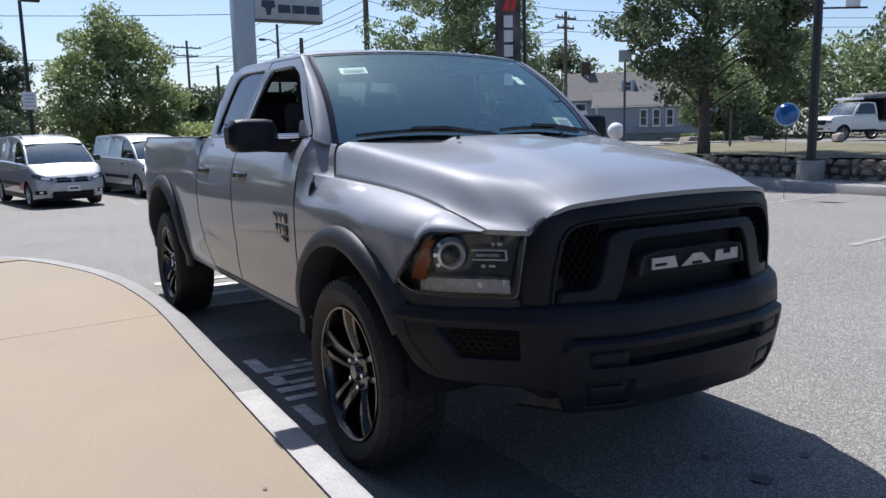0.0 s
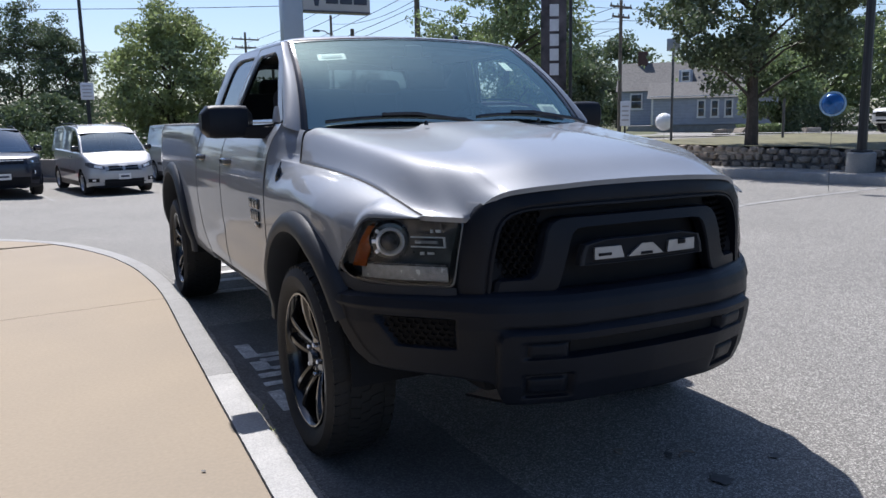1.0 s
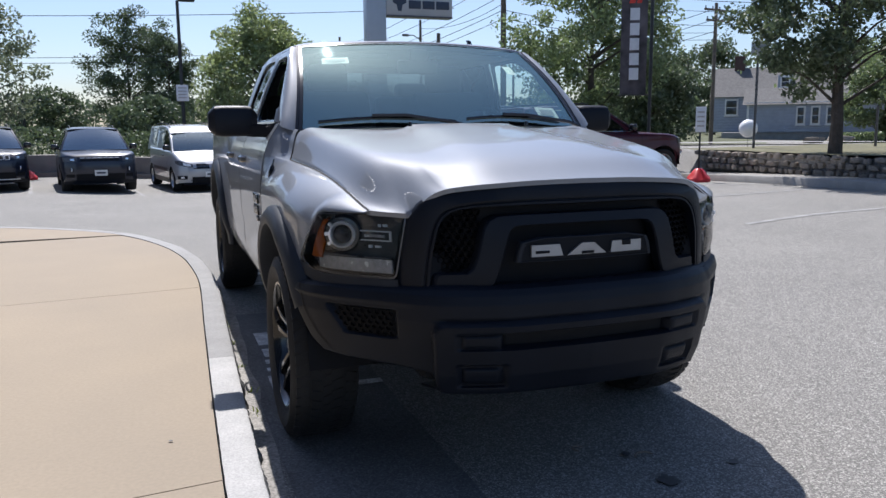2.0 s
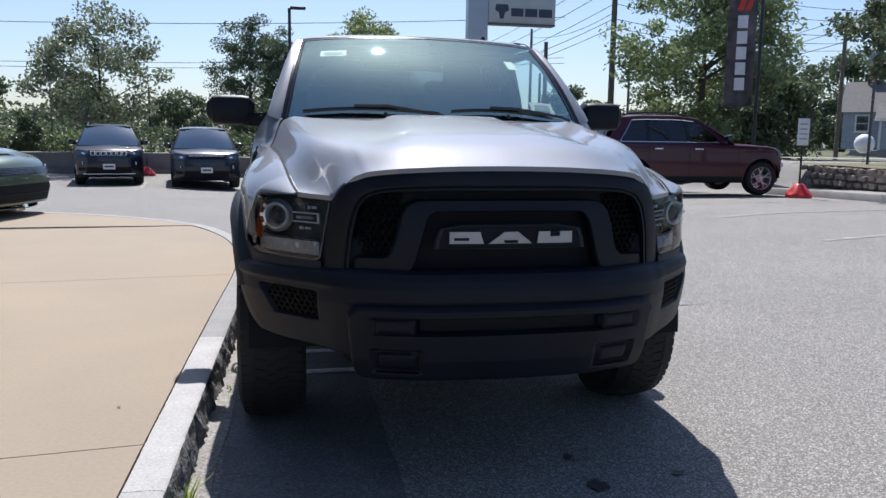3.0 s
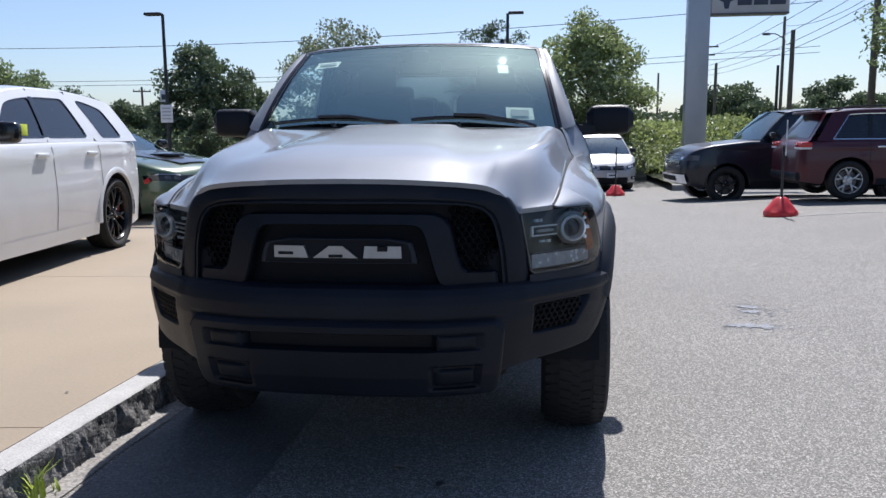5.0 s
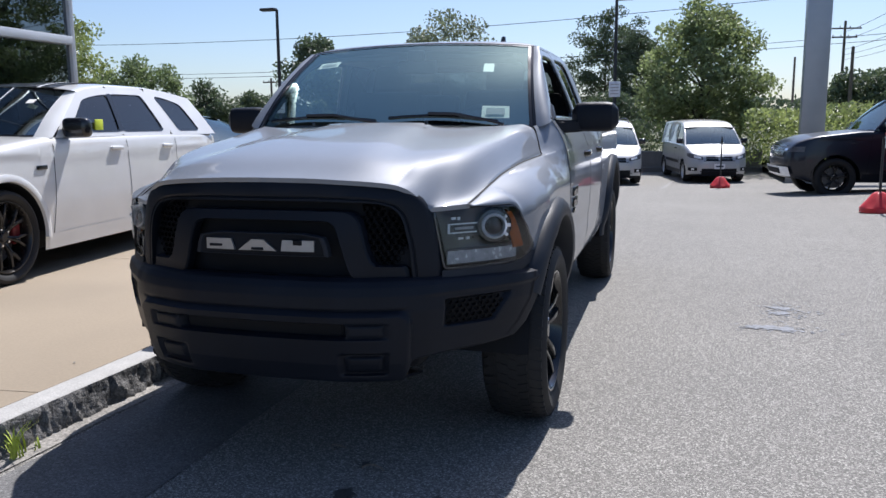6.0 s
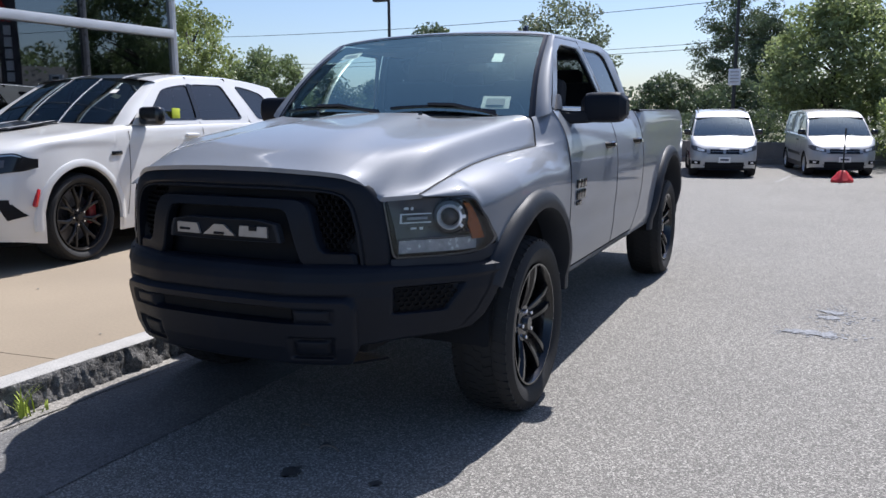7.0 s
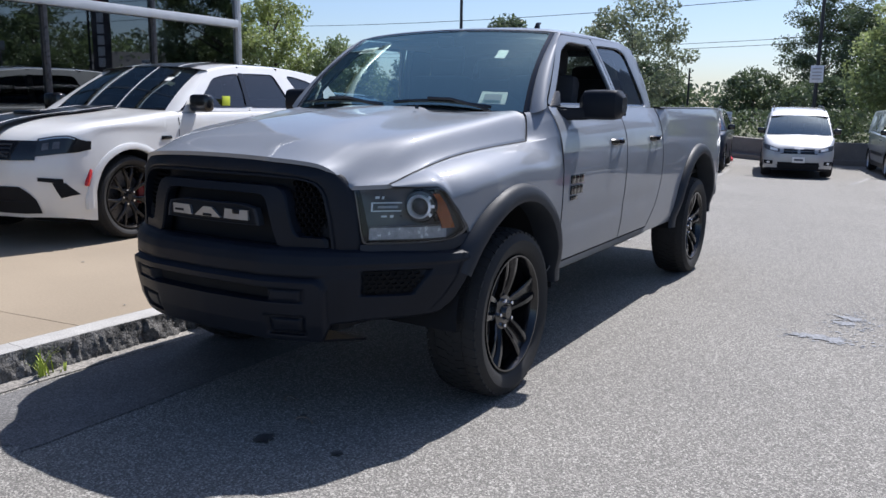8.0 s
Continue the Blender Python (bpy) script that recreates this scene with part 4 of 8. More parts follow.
# the arched bar: narrow across the top, broad at the sides, with square feet: inner and outer edge, station by station
ARC = [((0.400, 0.790), (0.566, 0.790)), ((0.386, 0.801), (0.556, 0.856)), ((0.372, 0.812), (0.546, 0.865)), ((0.352, 0.832), (0.452, 0.868)), ((0.341, 0.860), (0.432, 0.884)), ((0.330, 0.900), (0.416, 0.925)),
       ((0.316, 0.952), (0.404, 0.980)), ((0.303, 0.998), (0.390, 1.030)), ((0.292, 1.020), (0.372, 1.056)), ((0.272, 1.033), (0.345, 1.070)), ((0.240, 1.036), (0.300, 1.074)), ((0.0, 1.038), (0.0, 1.076))]
ARC = [((-a[0], a[1]), (-b[0], b[1])) for a, b in ARC] + ARC[-2::-1]
bm = bmesh.new()
rows = []
for a, b in ARC:
    row = []
    for t, d in ((-0.03, -0.050), (0.0, -0.008), (0.06, 0.000), (0.94, 0.000), (1.0, -0.008), (1.03, -0.050)):
        x, z = mix(b[0], a[0], t), mix(b[1], a[1], t)
        row.append((x, nose_y(x, z) - d - 0.004, z))
    rows.append(row)
loft(bm, rows, caps=False, closed=False)
part("arched_bar", bm, M_PLASTIC, GRILLE, "dark grey arched grille bar", sharp=24)
# honeycomb in the two side openings and the lower middle
for s in (-1, 1):
    bm = bmesh.new()
    for i in range(7):
        for j in range(11):
            x, z = 0.395 + 0.026 * i + 0.013 * (j % 2), 0.868 + 0.0215 * j
            if x > 0.560 or z > 1.090 - max(0, x - 0.44) * 0.5 or x < lin([(0.86, 0.44), (0.90, 0.42), (1.02, 0.39), (1.05, 0.36)], z):
                continue
            ring = [(math.cos(math.pi / 3 * k + math.pi / 6), math.sin(math.pi / 3 * k + math.pi / 6)) for k in range(6)]
            o = [(s * (x + 0.0148 * c), nose_y(x, z) + 0.040, z + 0.0140 * q) for c, q in ring]
            w = [(s * (x + 0.0100 * c), nose_y(x, z) + 0.036, z + 0.0095 * q) for c, q in ring]
            w2 = [(s * (x + 0.0095 * c), nose_y(x, z) + 0.055, z + 0.0090 * q) for c, q in ring]
            loft(bm, [o, w, w2], caps=False)
    tagged(part("honeycomb", bm, M_HONEY, GRILLE), "black honeycomb insert", kind="stuff")
# name plate: a dark frame with three plain bright shapes
PL = [(-0.290, 0.904), (0.290, 0.904), (0.256, 0.990), (-0.256, 0.990)]
PLc = (0, 0.942)


def plate_loop(k, d):
    return [(mix(PLc[0], p[0], k), mix(PLc[1], p[1], k)) for p in by_angle(rounded(PL, 0.015), PLc, 48)], d


pl = face_ring([plate_loop(1.0, -0.02), plate_loop(1.0, 0.010), plate_loop(0.985, 0.014), plate_loop(0.945, 0.014), plate_loop(0.93, 0.008)], "name_plate", GRILLE, M_FLARE, "dark name plate with three silver shapes")
face_ring([plate_loop(0.94, 0.009), plate_loop(0.5, 0.009), plate_loop(0.02, 0.009)], "plate_face", pl, M_DARK)
for pts, notch in (([(-0.228, 0.924), (-0.228, 0.966), (-0.118, 0.966), (-0.104, 0.924)], (-0.185, 0.940, 0.055, 0.010)),
                   ([(-0.086, 0.924), (-0.028, 0.966), (0.022, 0.966), (0.074, 0.924)], (-0.004, 0.931, 0.050, 0.010)),
                   ([(0.094, 0.924), (0.100, 0.966), (0.228, 0.966), (0.228, 0.924)], (0.162, 0.957, 0.036, 0.018))):
    bm = bmesh.new()
    va = [bm.verts.new((x, nose_y(x, z) - 0.010, z)) for x, z in pts]
    vb = [bm.verts.new((x, nose_y(x, z) - 0.020, z)) for x, z in pts]
    bm.faces.new(vb)
    for k in range(len(va)):
        bm.faces.new((va[k], va[(k + 1) % len(va)], vb[(k + 1) % len(va)], vb[k]))
    shp = part("plate_shape", bm, M_EMBLEM, pl, "brushed silver plain shape")
    x, z, w, h_ = notch
    part("plate_notch", solid((x, nose_y(x, z) - 0.017, z), (w, 0.012, h_), 0.002), M_DARK, shp)

# ---- headlamps
def lamp_pt(x, z, d=0.0):
    """The headlamp's outer skin at half width x."""
    y = lin([(b, a) for a, b in PLAN], x)
    y += mix(0.012, 0.045, (z - 0.84) / 0.23) * (1 - smooth((x - 0.74) / 0.16))
    n = Vector((0.62, -0.78, 0.06)).normalized()
    return Vector((x, y, z)) + n * d


L_OUT = [(0.674, 0.840), (0.800, 0.838), (0.905, 0.841), (0.938, 0.852), (0.957, 0.886), (0.940, 0.970), (0.912, 1.058), (0.896, 1.072), (0.80, 1.077), (0.630, 1.075), (0.652, 0.96)]
for s in (-1, 1):
    LO = by_angle(rounded(L_OUT, 0.018, 3), (0.79, 0.95), 72)

    def lamp_loop(k, d):
        return [(lambda p: (s * p.x, p.y, p.z))(lamp_pt(mix(0.79, p[0], k), mix(0.95, p[1], k), d)) for p in LO]

    bm = bmesh.new()
    loft(bm, [lamp_loop(1.0, -0.012), lamp_loop(1.0, 0.002), lamp_loop(0.97, 0.004), lamp_loop(0.955, -0.002), lamp_loop(0.93, -0.06), lamp_loop(0.5, -0.075), lamp_loop(0.02, -0.075)], caps=False)
    HL = part("headlamp", bm, M_LAMPBODY, TRUCK, "smoked headlamp with ringed projector")
    bm = bmesh.new()
    loft(bm, [lamp_loop(0.97, 0.003), lamp_loop(0.7, 0.010), lamp_loop(0.35, 0.013), lamp_loop(0.02, 0.013)], caps=False)
    ln = part("lamp_lens", bm, M_LAMPLENS, HL)
    ln.visible_shadow = False
    c = lamp_pt(0.842, 0.992, -0.020)
    n = Vector((s * 0.34, -0.94, 0.0)).normalized()
    mm = Matrix.Translation((s * c.x, c.y, c.z)) @ n.to_track_quat("X", "Z").to_matrix().to_4x4()
    bm = bmesh.new()
    lathe(bm, [(0.036, -0.02), (0.038, 0.006), (0.044, 0.014), (0.051, 0.009), (0.053, -0.03)], 36, mm)
    part("projector_ring", bm, M_PROJ, HL, "bright ring round the projector")
    bm = bmesh.new()
    lathe(bm, [(0.001, 0.010), (0.016, 0.007), (0.028, -0.002), (0.034, -0.012), (0.037, -0.03)], 28, mm)
    part("projector_lens", bm, M_LAMPGREY, HL)
    bm = bmesh.new()
    lathe(bm, [(0.050, -0.008), (0.064, -0.010), (0.074, -0.03)], 30, mm)
    part("projector_bowl", bm, M_LAMPBODY, HL)
    # chrome clips round the ring
    for k in range(3):
        a = math.radians(-35 + 38 * k) if s > 0 else math.radians(215 - 38 * k)
        part("ring_clip", solid((0, 0, 0), (0.014, 0.020, 0.014), 0.003, mm @ Matrix.Rotation(a, 4, "X") @ Matrix.Translation((0.002, 0.056, 0))), M_RING, HL)
    for z0, z1, x0, x1, mtl, nm in ((1.006, 1.011, 0.700, 0.788, M_RING, "lamp_bar"), (0.972, 0.977, 0.700, 0.788, M_RING, "lamp_bar"), (0.972, 1.011, 0.694, 0.700, M_RING, "lamp_bar"), (0.986, 0.996, 0.716, 0.776, M_LIGHTBAR, "lamp_bar"), (1.026, 1.036, 0.706, 0.718, M_RING, "lamp_clip"), (1.024, 1.036, 0.726, 0.732, M_RING, "lamp_clip"), (0.948, 0.956, 0.728, 0.744, M_RING, "lamp_clip"), (0.946, 0.957, 0.754, 0.764, M_RING, "lamp_clip"), (0.855, 0.905, 0.695, 0.915, M_LIGHTBAR, "running_lamp"), (0.908, 0.912, 0.700, 0.920, M_LAMPGREY, "lamp_bar")):
        def f(u, v):
            p = lamp_pt(mix(x0, x1, u), mix(z0, z1, v), -0.030)
            return Vector((s * p.x, p.y, p.z))
        part(nm, sheet(f, 10, 2, 0.01), mtl, HL)

    def amber(u, v):
        z = mix(0.895, 1.045, v)
        xo = lin([(0.87, 0.950), (0.93, 0.942), (1.005, 0.925), (1.05, 0.908)], z)
        p = lamp_pt(xo - 0.028 * (1 - u) - 0.014, z, -0.020)
        return Vector((s * p.x, p.y, p.z))
    def scoop(u, v):
        z = mix(0.925, 1.055, v)
        p = lamp_pt(mix(0.868, 0.888, u) + 0.02 * (1.0 - v), z, mix(-0.062, -0.022, u))
        return Vector((s * p.x, p.y, p.z))
    part("reflector_scoop", sheet(scoop, 5, 8), M_CHROME, HL, "bright chrome reflector scoop")
    part("turn_signal", sheet(amber, 4, 6, 0.006), M_AMBER, HL, "amber side reflector")

    # filler strip between lamp and bumper
    def fill(u, v):
        x = mix(0.668, 0.962, u)
        z = mix(0.790, 0.838, v) + 0.032 * smooth((x - 0.90) / 0.06)
        p = lamp_pt(x, z, 0.004)
        return Vector((s * p.x, p.y, p.z))
    part("lamp_filler", sheet(fill, 14, 3, (0, 0.03, 0)), M_FLARE, TRUCK, "dark grey strip under the headlamp")

# ---- rear end, bed and underside
part("bed_floor", solid((0, 3.52, 0.86), (1.76, 2.14, 0.04), 0.01), M_DARK, TRUCK)
part("tailgate", solid((0, 4.60, 1.10), (1.66, 0.06, 0.62), 0.02), M_SILVER, TRUCK)
part("bed_front_wall", solid((0, 2.50, 1.14), (1.78, 0.03, 0.54), 0.008), M_SILVER, TRUCK)
part("rear_bumper", solid((0, 4.68, 0.66), (1.80, 0.20, 0.20), 0.04, None, 3), M_PLASTIC, TRUCK, "black rear bumper")
bm = bmesh.new()
block(bm, (-0.45, 2.0, 0.53), (0.12, 4.9, 0.16), 0.02)
block(bm, (0.45, 2.0, 0.53), (0.12, 4.9, 0.16), 0.02)
block(bm, (0, 0.15, 0.62), (1.1, 1.1, 0.30), 0.05)
block(bm, (0, 1.7, 0.56), (0.9, 2.2, 0.18), 0.05)
block(bm, (0, 3.4, 0.72), (1.5, 2.0, 0.14), 0.03)
part("chassis", bm, M_DARK, TRUCK)
bm = bmesh.new()
tube(bm, [(-0.72, 3.569, 0.40), (0.72, 3.569, 0.40)], 0.05, 10)
tube(bm, [(-0.72, 0.0, 0.40), (0.72, 0.0, 0.40)], 0.035, 8)
bmesh.ops.create_uvsphere(bm, u_segments=14, v_segments=8, radius=0.14, matrix=pose(0.05, 3.569, 0.40))
part("axle", bm, M_DARK, TRUCK)
part("nose_core", solid((0, -0.60, 0.70), (1.2, 0.55, 0.5), 0.05), M_DARK, TRUCK)
part("engine_cover", solid((0, -0.15, 0.98), (1.15, 0.85, 0.30), 0.05), M_DARK, TRUCK)
for yy in (0.0, 3.569):
    for s in (-1, 1):
        build_wheel(TRUCK, 0.415, 0.262, 0.286, 5, "wide", M_GLOSSBLACK, s, (s * 0.862, yy, 0.412))
bm = bmesh.new()
tube(bm, [(0.46, 1.30, 1.895), (0.46, 1.31, 1.922), (0.46, 1.35, 1.934)], [0.02, 0.014, 0.006], 8)
part("roof_antenna", bm, M_GLOSSBLACK, TRUCK)


# ---------------------------------------------------------------- ground
def S_(t):
    return smooth(t)


def rise(x):
    """The lawn above the stone wall, and the side road falling away beyond it."""
    return 0.72 - 0.60 * smooth((x - 16) / 30)


def G(x, y):
    """The lot's height: level by the truck, falling to the back, rising to the right."""
    z = -0.40 * S_((y - 6) / 16) * (1 - 0.45 * S_((-x - 1) / 4)) + 0.20 * S_((x - 2) / 5) * (1 - 0.6 * S_((y - 12) / 10))
    far = S_((x - 11.2) / 1.2) * max(S_((24 - y) / 6), S_((x - 26) / 8))
    return mix(z, rise(x), far) if x > 11.2 else z


M_ASPHALT = mat("weathered_asphalt", (0.2059, 0.1973, 0.18), 0.85, vary=0.10, scale=0.5, fine=0.28, fine_scale=120, bump=0.6, bump_scale=130, rvary=0.08, grain=0.95, grain_scale=150)
M_CONCRETE = mat("tan_concrete", (0.2888, 0.2363, 0.171), 0.85, vary=0.09, scale=0.9, fine=0.06, fine_scale=60, bump=0.06, bump_scale=90, obj=False)
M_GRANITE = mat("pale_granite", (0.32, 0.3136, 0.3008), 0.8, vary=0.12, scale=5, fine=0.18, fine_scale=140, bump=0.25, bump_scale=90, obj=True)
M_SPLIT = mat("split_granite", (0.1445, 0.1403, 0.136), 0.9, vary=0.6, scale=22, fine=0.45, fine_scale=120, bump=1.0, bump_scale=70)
M_WHITEPAINT = mat("worn_white_paint", (0.592, 0.592, 0.576), 0.8, vary=0.35, scale=14, fine=0.35, fine_scale=90, bump=0.2, bump_scale=110)
M_FADED = mat("faded_line_paint", (0.2592, 0.2556, 0.2448), 0.85, vary=0.35, scale=9, fine=0.4, fine_scale=100, bump=0.3, bump_scale=110)
M_CONC_GREY = mat("grey_concrete", (0.288, 0.28, 0.264), 0.9, vary=0.15, scale=3, fine=0.12, fine_scale=60, bump=0.15, bump_scale=60)
M_STONE = mat("field_stone", (0.261, 0.225, 0.1845), 0.9, vary=0.3, scale=5, fine=0.2, fine_scale=40, bump=0.4, bump_scale=30, obj=True)
M_GRAVEL = mat("gravel_bed", (0.27, 0.255, 0.2325), 0.95, vary=0.2, scale=4, fine=0.4, fine_scale=70, bump=0.6, bump_scale=60)
M_GRASS = mat("lawn", (0.1326, 0.1248, 0.0663), 0.9, vary=0.3, scale=2, fine=0.35, fine_scale=60, bump=0.5, bump_scale=80)
M_SOIL = mat("bank_soil", (0.0935, 0.102, 0.051), 0.95, vary=0.35, scale=1.2, fine=0.3, fine_scale=20, bump=0.5, bump_scale=12)
M_STEEL = mat("black_lamp_steel", (0.02, 0.02, 0.022), 0.45, vary=0.2, scale=5)
M_WOOD = mat("weathered_pole_wood", (0.16, 0.13, 0.105), 0.9, vary=0.25, scale=6, fine=0.2, fine_scale=50, bump=0.3, bump_scale=40)
M_WIRE = mat("cable_black", (0.03, 0.03, 0.032), 0.6, vary=0.1)
M_SIGNGREY = mat("silver_sign_cladding", (0.40, 0.42, 0.45), 0.4, 0.5, vary=0.06, scale=2)
M_SIGNDARK = mat("sign_dark_shapes", (0.035, 0.05, 0.08), 0.5, vary=0.1)
M_BANNER = mat("black_grey_banner_cloth", (0.05, 0.045, 0.05), 0.7, vary=0.6, scale=2.2, tint=(0.10, 0.085, 0.09), bump=0.1, bump_scale=20)
M_BRED = mat("banner_red", (0.62, 0.05, 0.035), 0.6, vary=0.1)
M_BWHITE = mat("banner_white", (0.75, 0.75, 0.77), 0.6, vary=0.06)
M_REDPLASTIC = mat("red_plastic_base", (0.55, 0.025, 0.03), 0.4, vary=0.15, scale=8)
M_SIGNWHITE = mat("white_sign_sheet", (0.70, 0.71, 0.74), 0.5, vary=0.06, scale=6)
M_BALLOON_W = mat("white_balloon", (0.82, 0.82, 0.83), 0.25, coat=0.3, vary=0.04)
M_FOILRIM = mat("pale_blue_foil", (0.30, 0.45, 0.62), 0.3, 0.3, vary=0.2, scale=20)
M_BALLOON_B = mat("blue_foil_balloon", (0.008, 0.085, 0.27), 0.24, 0.3, coat=0.4, vary=0.4, scale=5)

# the ground's sheet, finer near the truck
xs = sorted({*np.linspace(-14, 16, 121).round(3), *np.linspace(-120, -14, 16).round(2), *np.linspace(16, 140, 20).round(2), *np.linspace(10.9, 12.9, 21).round(3), -400.0, 400.0})
ys = sorted({*np.linspace(-8, 32, 66).round(3), *np.linspace(32, 150, 18).round(2), *np.linspace(-60, -8, 9).round(2), -300.0, 600.0})
verts, faces = [], []
for x in xs:
    for y in ys:
        verts.append((x, y, G(x, y)))
ny = len(ys)
for i in range(len(xs) - 1):
    for j in range(ny - 1):
        faces.append((i * ny + j, (i + 1) * ny + j, (i + 1) * ny + j + 1, i * ny + j + 1))
me = bpy.data.meshes.new("ground")
me.from_pydata(verts, [], faces)
me.materials.append(M_ASPHALT)
me.polygons.foreach_set("use_smooth", [True] * len(me.polygons))
tagged(new("ground", me), "weathered grey asphalt of the car park with fine pale stone grains", "asphalt", kind="structure")


def drape(name, pts, material, label, category="", kind="structure", lift=0.004, ground=True):
    """A flat patch laid on the ground, over a polygon."""
    bm = bmesh.new()
    c = (sum(p[0] for p in pts) / len(pts), sum(p[1] for p in pts) / len(pts))
    rows = []
    for k in (1.0, 0.5, 0.02):
        rows.append([(mix(c[0], p[0], k), mix(c[1], p[1], k), 0) for p in pts])
    loft(bm, rows, caps=False)
    for v in bm.verts:
        v.co.z = (G(v.co.x, v.co.y) if ground else 0) + lift
    return tagged(finish(name, bm, material), label, category, kind=kind)


def line(x0, y0, x1, y1, w, material, name="parking_line", label="faded white parking line on the asphalt", lift=0.005):
    d = Vector((x1 - x0, y1 - y0, 0))
    n = Vector((-d.y, d.x, 0)).normalized() * w / 2
    k = max(1, int(d.length / 0.5))
    bm = bmesh.new()

    def f(u, v):
        p = Vector((x0, y0, 0)) + d * u + n * (2 * v - 1) * (1 + 0.12 * noise.noise((u * k * 2, v * 3, x0)))
        return Vector((p.x, p.y, G(p.x, p.y) + lift))
    grid(bm, f, k * 2, 1)
    return tagged(finish(name, bm, material), label, "line", kind="structure")


for x0, y0, x1, y1 in ((5.4, 1.72, 10.0, 1.62), (5.35, 4.30, 10.0, 4.9), (5.4, 6.83, 10.0, 7.7), (4.6, 9.05, 10.0, 9.55), (4.2, 12.4, 10.2, 13.1),
                       (-1.9, 18.0, -2.3, 21.5), (-4.55, 18.3, -5.0, 21.6), (1.25, 18.0, 1.5, 21.5), (-7.5, 18.6, -8.0, 21.8)):
    line(x0, y0, x1, y1, 0.11, M_FADED)
# worn marking and hatch on the asphalt beside the truck
for x0, x1, y0, y1 in ((-0.955, -0.865, 1.48, 1.80), (-0.865, -0.35, 1.465, 1.54), (-0.68, -0.60, 1.585, 1.635), (-0.95, -0.855, 1.205, 1.39), (-0.88, -0.35, 1.355, 1.43), (-0.855, -0.35, 1.185, 1.245),
                       (-0.96, -0.35, 1.06, 1.145), (-0.97, -0.35, 0.91, 0.98), (-0.985, -0.91, 0.50, 0.82), (-0.91, -0.40, 0.495, 0.57),
                       (-0.95, -0.2, 3.49, 3.61), (-0.92, -0.15, 3.99, 4.11), (-0.90, -0.1, 4.39, 4.51), (-0.90, 0.0, 4.78, 4.92)):
    line(x0, (y0 + y1) / 2, x1, (y0 + y1) / 2, y1 - y0, M_WHITEPAINT, "pavement_marking", "worn white painted bars on the asphalt", 0.009)


def blot(x, y, r, n, rough):
    return [(x + r * (1 + rough * noise.noise((math.cos(a) * 1.7 + x, math.sin(a) * 1.7 + y, r))) * math.cos(a), y + r * (1 + rough * noise.noise((math.cos(a) * 1.7 + x, math.sin(a) * 1.7 + y, r))) * math.sin(a)) for a in np.linspace(0, 2 * math.pi, n + 1)[:-1]]


# wet spill, its pale blue-grey colour standing for the sky it reflects
M_WET = mat("wet_spill_painted_sky_sheen", (0.222, 0.232, 0.250), 0.85, vary=0.25, scale=14, fine=0.40, fine_scale=70, bump=0.3, bump_scale=90)
M_OIL = mat("dark_oil_stain", (0.063, 0.0616, 0.0595), 0.6, vary=0.3, scale=14, fine=0.3, fine_scale=90)
rng = random.Random(8)
for cx, cy, sx, sy, n_, lab in ((2.18, 1.93, 0.13, 0.05, 130, "faint bluish wet spill on the asphalt, sky reflection painted in"), (2.34, 2.50, 0.10, 0.17, 150, "pale speckled wet spill on the asphalt, sky reflection painted in")):
    bm = bmesh.new()
    for _ in range(n_):
        x, y, r = rng.gauss(cx, sx), rng.gauss(cy, sy), rng.uniform(0.003, 0.013)
        pts = [Vector((px, py, G(px, py) + 0.004)) for px, py in blot(x, y, r, 7, 1.4)]
        bm.faces.new([bm.verts.new(p) for p in pts])
    for k in range(5):
        x, y = cx + sx * rng.uniform(-0.9, 0.9), cy + sy * rng.uniform(-0.6, 0.6)
        pts = [(x + (px - x) * 1.0, y + (py - y) * 0.9) for px, py in blot(x, y, rng.uniform(0.04, 0.085), 16, 1.2)]
        bm.faces.new([bm.verts.new((px, py, G(px, py) + 0.0045 + 0.0004 * k)) for px, py in pts])
    tagged(finish("spill_stain", bm, M_WET), lab, "stain", kind="stuff")
for x, y, r in ((0.33, -1.07, 0.045), (0.31, -0.80, 0.02), (-0.15, 1.0, 0.20), (0.68, -1.02, 0.022)):
    drape("oil_stain", blot(x, y, r, 20, 0.8), M_OIL, "dark oil stain on the asphalt", "stain", lift=0.008)
for x, y, a in ((0.36, -0.86, 0.3), (0.15, -0.70, 1.2)):
    bm = bmesh.new()
    tube(bm, [(x + 0.045 * math.cos(a + q), y + 0.02 * math.sin(a + q), 0.012 + 0.012 * math.sin(q)) for q in np.linspace(0, 3.0, 9)], 0.004, 5)
    tagged(finish("leaf_litter", bm, M_WOOD), "small curled dry leaf on the asphalt", "leaf")
# strip of darker, smoother asphalt along the kerb
M_WORN = mat("dark_sealed_strip", (0.1332, 0.131, 0.1282), 0.8, vary=0.25, scale=2.2, fine=0.30, fine_scale=90, bump=0.35, bump_scale=130, grain=0.5, grain_scale=150)
bm = bmesh.new()
grid(bm, lambda u, v: (lambda y: Vector((mix(-1.075, -0.40 + 0.02 * noise.noise((y * 3, 0, 7)), u), y, 0.004)))(mix(-1.72 - 0.10 * noise.noise((u * 5, 3, 1)), 2.4, v)), 10, 60)
tagged(finish("asphalt_strip", bm, M_WORN), "strip of darker smoother asphalt along the kerb", "asphalt", kind="structure")

